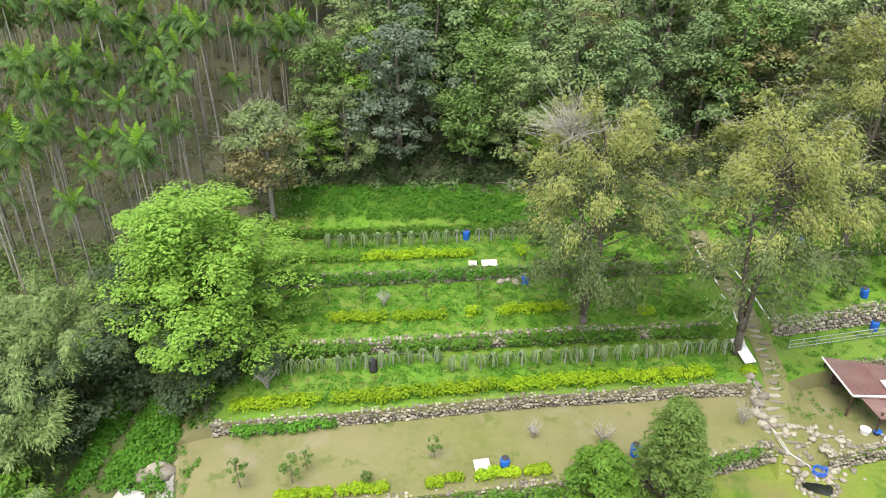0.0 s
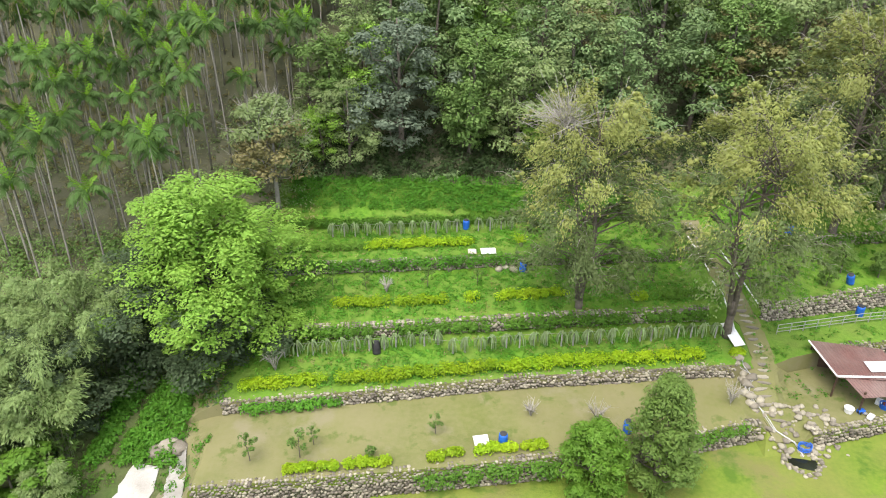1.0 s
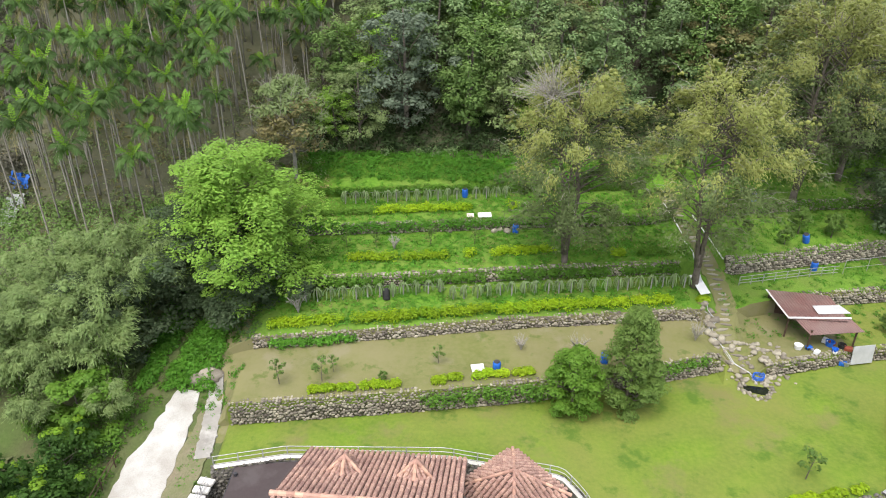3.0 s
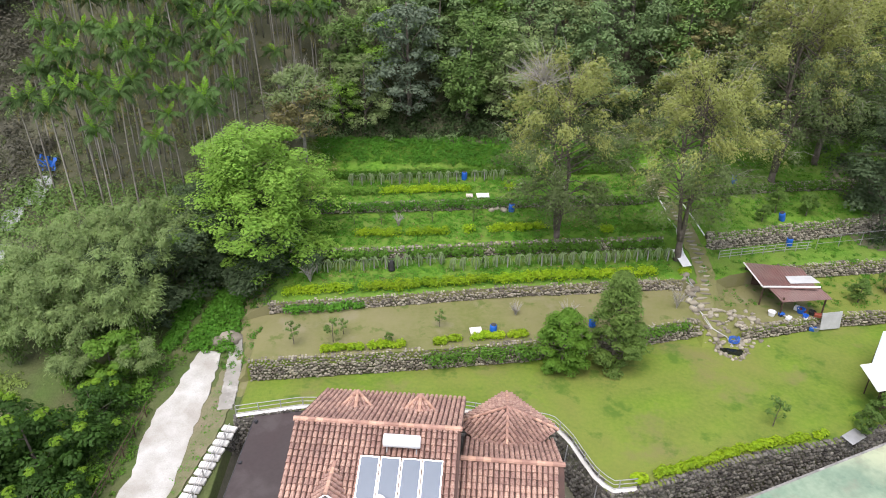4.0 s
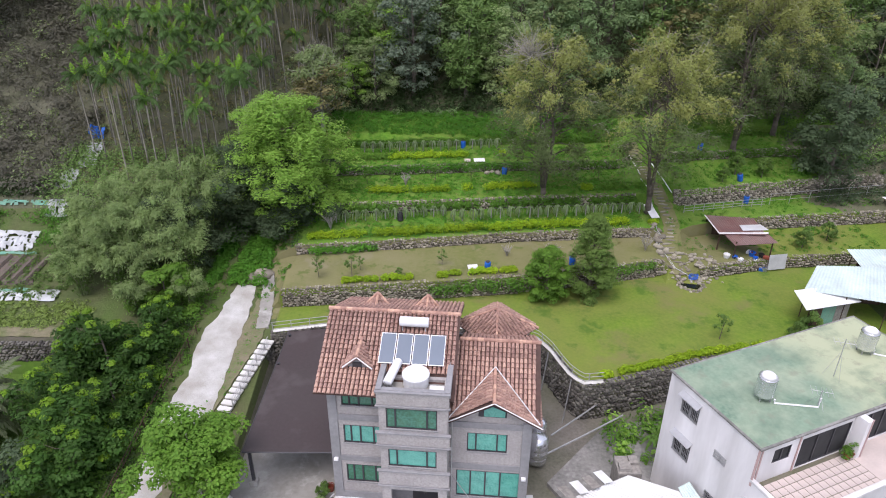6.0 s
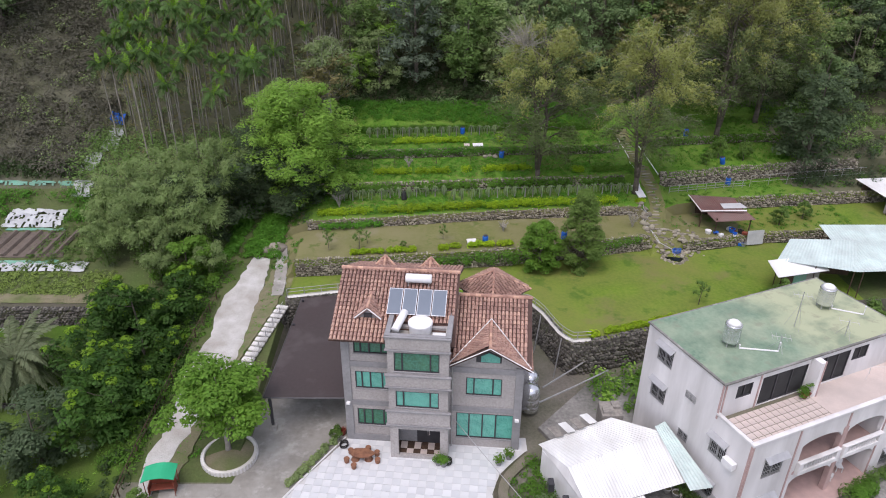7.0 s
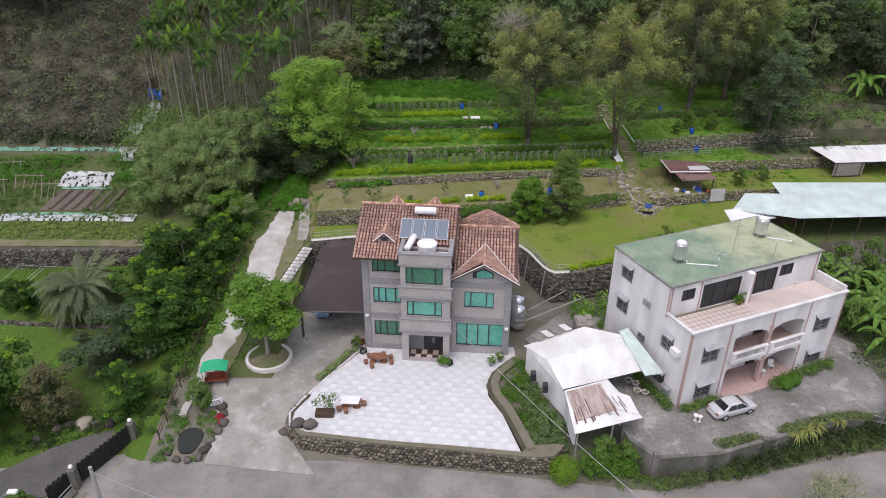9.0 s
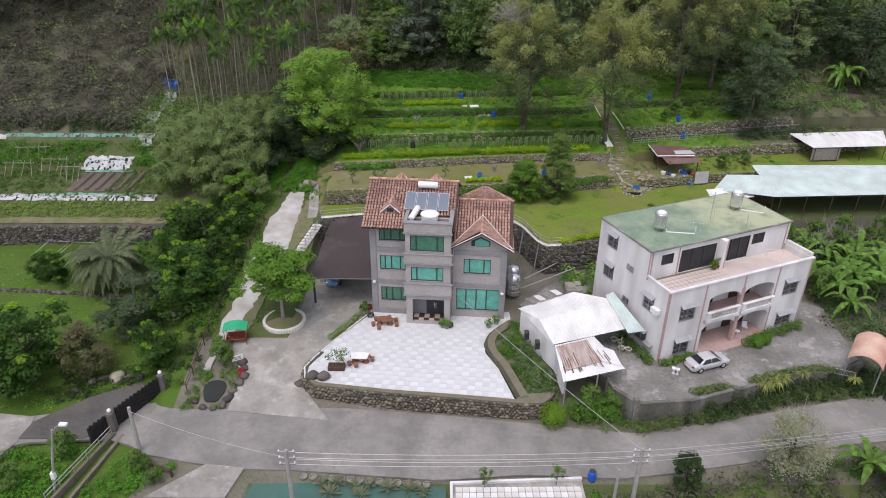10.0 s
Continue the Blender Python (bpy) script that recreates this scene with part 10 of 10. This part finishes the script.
hedge("drive_edge", "patchy flowering plants along the courtyard edge", "dull", [(-11.6, 2.6), (-8.9, 7.2)], 0.5, 0.55, 671, z=lambda x, y: 0.0, gap=0.3, density=46)
put(SHRUB, -8.75, 7.5, 0.4, 0.5, 0.02)
hedge("drive_edge", "red flowering plants by the pond", "red_leaf", [(-19.2, -1.2), (-18.7, -1.9)], 0.5, 0.4, 672)
for p, pl, s in POTS:
    part("leaves", quads_mesh("leaves", puff_leaves(rand(9), pl, np.full(len(pl), 0.2), 40, 0.13), L["hedge"]), None, p)
pp = thing("courtyard_plant", (-10.4, -1.6, 0.0), "small tree in a square wooden planter on the courtyard", "potted plant")
part("box", Build().box(-0.75, -0.4, 0.0, 0.75, 0.4, 0.4, bevel=0.03), M["dark_wood"], pp)
r = rand(675)
part("stem", Build().tube([(0, 0, 0.3), (0.1, 0, 1.0), (-0.1, 0.1, 1.9)], [0.04, 0.03, 0.02], 5).tube([(0.1, 0, 0.9), (0.7, 0.1, 1.7)], [0.03, 0.01], 4).tube([(0.1, 0, 0.8), (-0.6, 0, 1.3)], [0.03, 0.01], 4), M["bark"], pp)
part("leaves", quads_mesh("leaves", puff_leaves(r, np.array([(0, 0, 1.8), (0.8, 0.1, 1.8), (-0.6, 0, 1.3), (0.4, 0.2, 1.4), (0.5, -0.2, 1.1)]), np.array([0.5, 0.4, 0.4, 0.4, 0.3]), 70, 0.17), L["mid"]), None, pp)
for k, (x, y) in enumerate(((-0.9, 4.9), (-0.5, 4.75), (3.6, 4.9), (4.4, 5.5))):
    q = thing("potted_shrub", (x, y, 0.01), "potted green shrub beside the house entrance", "potted plant", "courtyard pots")
    part("pot", Build().lathe([(0.18, 0), (0.26, 0.32), (0.28, 0.34)], 12), M["granite_band"], q)
    part("leaves", quads_mesh("leaves", puff_leaves(rand(680 + k), np.array([(0, 0, 0.75), (0.1, 0.1, 0.5), (-0.1, 0, 0.6)]), np.array([0.4, 0.35, 0.35]), 90, 0.14), L["hedge" if k < 2 else "bright"]), None, q)


def agave(x, y, z, s, seed):
    r = rand(seed)
    v = []
    for i in range(22):
        a, el = i * 2.4, r.uniform(0.2, 1.2)
        d = np.array((math.cos(a) * math.cos(el), math.sin(a) * math.cos(el), math.sin(el)))
        w = np.array((-math.sin(a), math.cos(a), 0)) * 0.08 * s
        v.append([(0, 0, 0.1) - w * 0.6, d * 0.6 * s - w, d * s + (0, 0, -0.1 * s), d * 0.6 * s + w])
    plant = thing("agave", pose(x, y, z), "spiky grey-green agave rosette", "agave", "agaves")
    for q in v:
        part("leaf", quads_mesh("leaf", np.array([q]), L["agave"]), None, plant)


for k, (x, y) in enumerate(((-10.0, -13.4), (-8.8, -13.3), (-7.6, -13.6), (-6.4, -13.5), (-5.0, -13.8), (-3.4, -14.0), (-2.4, -14.2), (-9.3, -14.3), (-7.0, -14.5))):
    agave(x, y, -1.7, r.uniform(0.8, 1.1), 690 + k)
r = rand(699)
for k in range(14):
    x = -11.5 + k * 0.72
    one("ring_planter", Build().lathe([(0.27, 0), (0.3, 0.1), (0.27, 0.18), (0.22, 0.18), (0.22, 0.05)], 14), M["concrete"], "pale ring-shaped planter along the tarpaulin edge", "planter", "ring planters", m=pose(x, -12.75 - k * 0.06, -1.62, 0, 0, k * 30))


def strap_clump(x, y, z, size, seed):
    """A clump of long strap leaves that arch over and hang."""
    r = rand(seed)
    plant = thing("strap_leaf_clump", pose(x, y, z), "clump of arching yellow-striped strap leaves on the yard wall", "plant", "strap-leaved plants")
    t = np.linspace(0, 1, 6)
    for i in range(36):
        a, ln, up = i * 2.4 + r.uniform(-0.4, 0.4), size * r.uniform(0.7, 1.2), r.uniform(0.5, 1.3)
        mid = np.stack([np.cos(a) * ln * t, np.sin(a) * ln * t, ln * (up * t - 1.15 * t ** 2)], 1)
        w = np.array((-math.sin(a), math.cos(a), 0)) * 0.05
        f = np.minimum(1, 2.2 * (1 - t))[:, None]
        lo, hi = mid - w * f, mid + w * f
        part("leaf", quads_mesh("leaf", np.array([(lo[k], lo[k + 1], hi[k + 1], hi[k]) for k in range(5)]), L["strap"]), None, plant)


for k, (x, y, q) in enumerate(((27.0, -4.1, 1.1), (27.9, -3.8, 1.2), (28.7, -3.4, 1.0), (30.9, -2.7, 0.8), (35.0, -3.5, 0.7))):
    strap_clump(x, y, 0.45, q, 780 + k)

brush("shed_plants", "climbing plants and ferns along the shed front", "hedge", 50, 9.6, 14.4, -6.9, -5.5, 0.5, 1.6, 685, 55, 0.2)
brush("shed_side_plants", "dark leafy plants along the shed wall", "forest", 70, 6.0, 9.0, -4.8, 2.2, 0.45, 0.9, 686, 55, 0.2, ok=lambda x, y: x < 8.9 - (y + 1.4) * 0.5 - 0.3)
for k, (x, y) in enumerate(((2.2, -13.9), (7.6, -13.6))):
    put(SAP, x, y, k * 2.0, 0.9, -1.4, sink=0.0)
TREE_S = tree("lane_shrub", "dense dark shrub beside the lane", "undergrowth", 3.6, 1.25, 691, 40, 90, 0.19, 0.05, at=at(17.2, -13.6, -1.9), limbs=10)
tree("dry_lane_tree", "loose grey-green tree with thin dry foliage beside the lane", "pale_dry", 5.2, 3.0, 692, 80, 100, 0.14, 0.3, at=at(25.6, -12.0, -1.9), limbs=40, twigs=160, core=0.3)

brush("pit_plants", "mixed young plants in the corner below the lawn wall", "hedge", 46, 12.0, 18.0, 10.0, 15.5, 0.6, 1.3, 701, 50, 0.26)
brush("pit_plants_pale", "pale leafy plants in the corner below the lawn wall", "light", 14, 12.5, 18.0, 10.5, 15.5, 0.5, 1.6, 702, 40, 0.34)
brush("path_grass", "thin grass along the edges of the earth path", "ground", 170, -21.5, -16.2, 4, 30, 0.22, 0.12, 703, 18, 0.15, ok=lambda x, y: abs(x - float(np.interp(y, [3, 14, 22, 30], [-19.9, -18.8, -17.2, -16.8]))) < 0.9)
brush("track_edge_weeds", "low weeds along the gravel track", "hedge", 150, -24, -21.4, 4, 31, 0.3, 0.25, 704, 24, 0.18, ok=lambda x, y: x < float(np.interp(y, [2, 5.4, 9, 14, 18, 23.6, 27, 30.4], [-22.2, -22.4, -22.0, -22.2, -21.6, -21.8, -20.9, -20.4])) - 0.4)

for k, (x, y, q) in enumerate(((36.7, 14.9, 0.75), (38.0, 13.2, 0.85), (39.3, 15.8, 0.8), (41.0, 18.6, 0.9), (37.4, 17.6, 0.7), (46.2, 17.4, 1.0), (39.6, 6.6, 0.8), (47.4, 13.6, 1.1))):
    put(BAN, x, y, k * 1.9, q)
for k, (x, y, q) in enumerate(((38.4, 19.4, 1.5), (42.3, 19.8, 1.3), (35.6, 16.8, 1.2), (44.2, 18.4, 1.2), (46.0, 20.6, 1.4), (38.2, 9.6, 1.2), (50.5, 21.0, 1.3))):
    put(SHRUB, x, y, k * 2.3, q, tall=1.3)
for k, (x, y, h) in enumerate(((41.4, 17.0, 4.2), (43.4, 20.6, 4.6), (45.2, 19.6, 5.0), (47.4, 21.2, 4.4), (40.2, 20.2, 3.6))):
    bare_shrub(x, y, h, 740 + k)
put(BAN, 31.2, -12.9, 0.6, 0.85, -1.9)
put(BAN, 32.4, -13.6, 2.0, 0.75, -1.9)
put(SHRUB, 29.8, 21.2, 1.0, 0.8)
put(SHRUB, 34.2, 20.4, 2.2, 1.3)
bare_shrub(36.2, 21.2, 3.2, 712)
bare_shrub(39.0, 20.6, 2.6, 713)
brush("shed_bank", "weeds and shrubs in front of the long shed", "hedge", 130, 30, 60, 17.5, 22.8, 0.7, 0.9, 714, 50, 0.24)

brush("field_rows", "leafy vegetables and weeds between the beds and the bamboo", "mid", 170, -50, -36.5, 27.8, 36.2, 0.45, 0.4, 721, 34, 0.2, ok=lambda x, y: x > -44 or y < 29)

for k, (x, y, q) in enumerate(((-30.6, -10.6, 1.0), (-35.8, -12.6, 1.2), (-33.2, -13.6, 0.9), (-24.2, -12.2, 0.8), (-22.6, -13.4, 0.6))):
    put(SHRUB, x, y, k * 1.3, q, -1.8)
put(BAN, 37.6, -9.4, 1.0, 0.8, -1.9)
put(BAN, 39.2, -10.6, 2.4, 0.9, -1.9)

brush("bank_weeds", "patchy weeds on the earth bank beside the ramp", "ground", 40, -18.4, -15.3, 28.2, 32.5, 0.3, 0.2, 731, 24, 0.17)
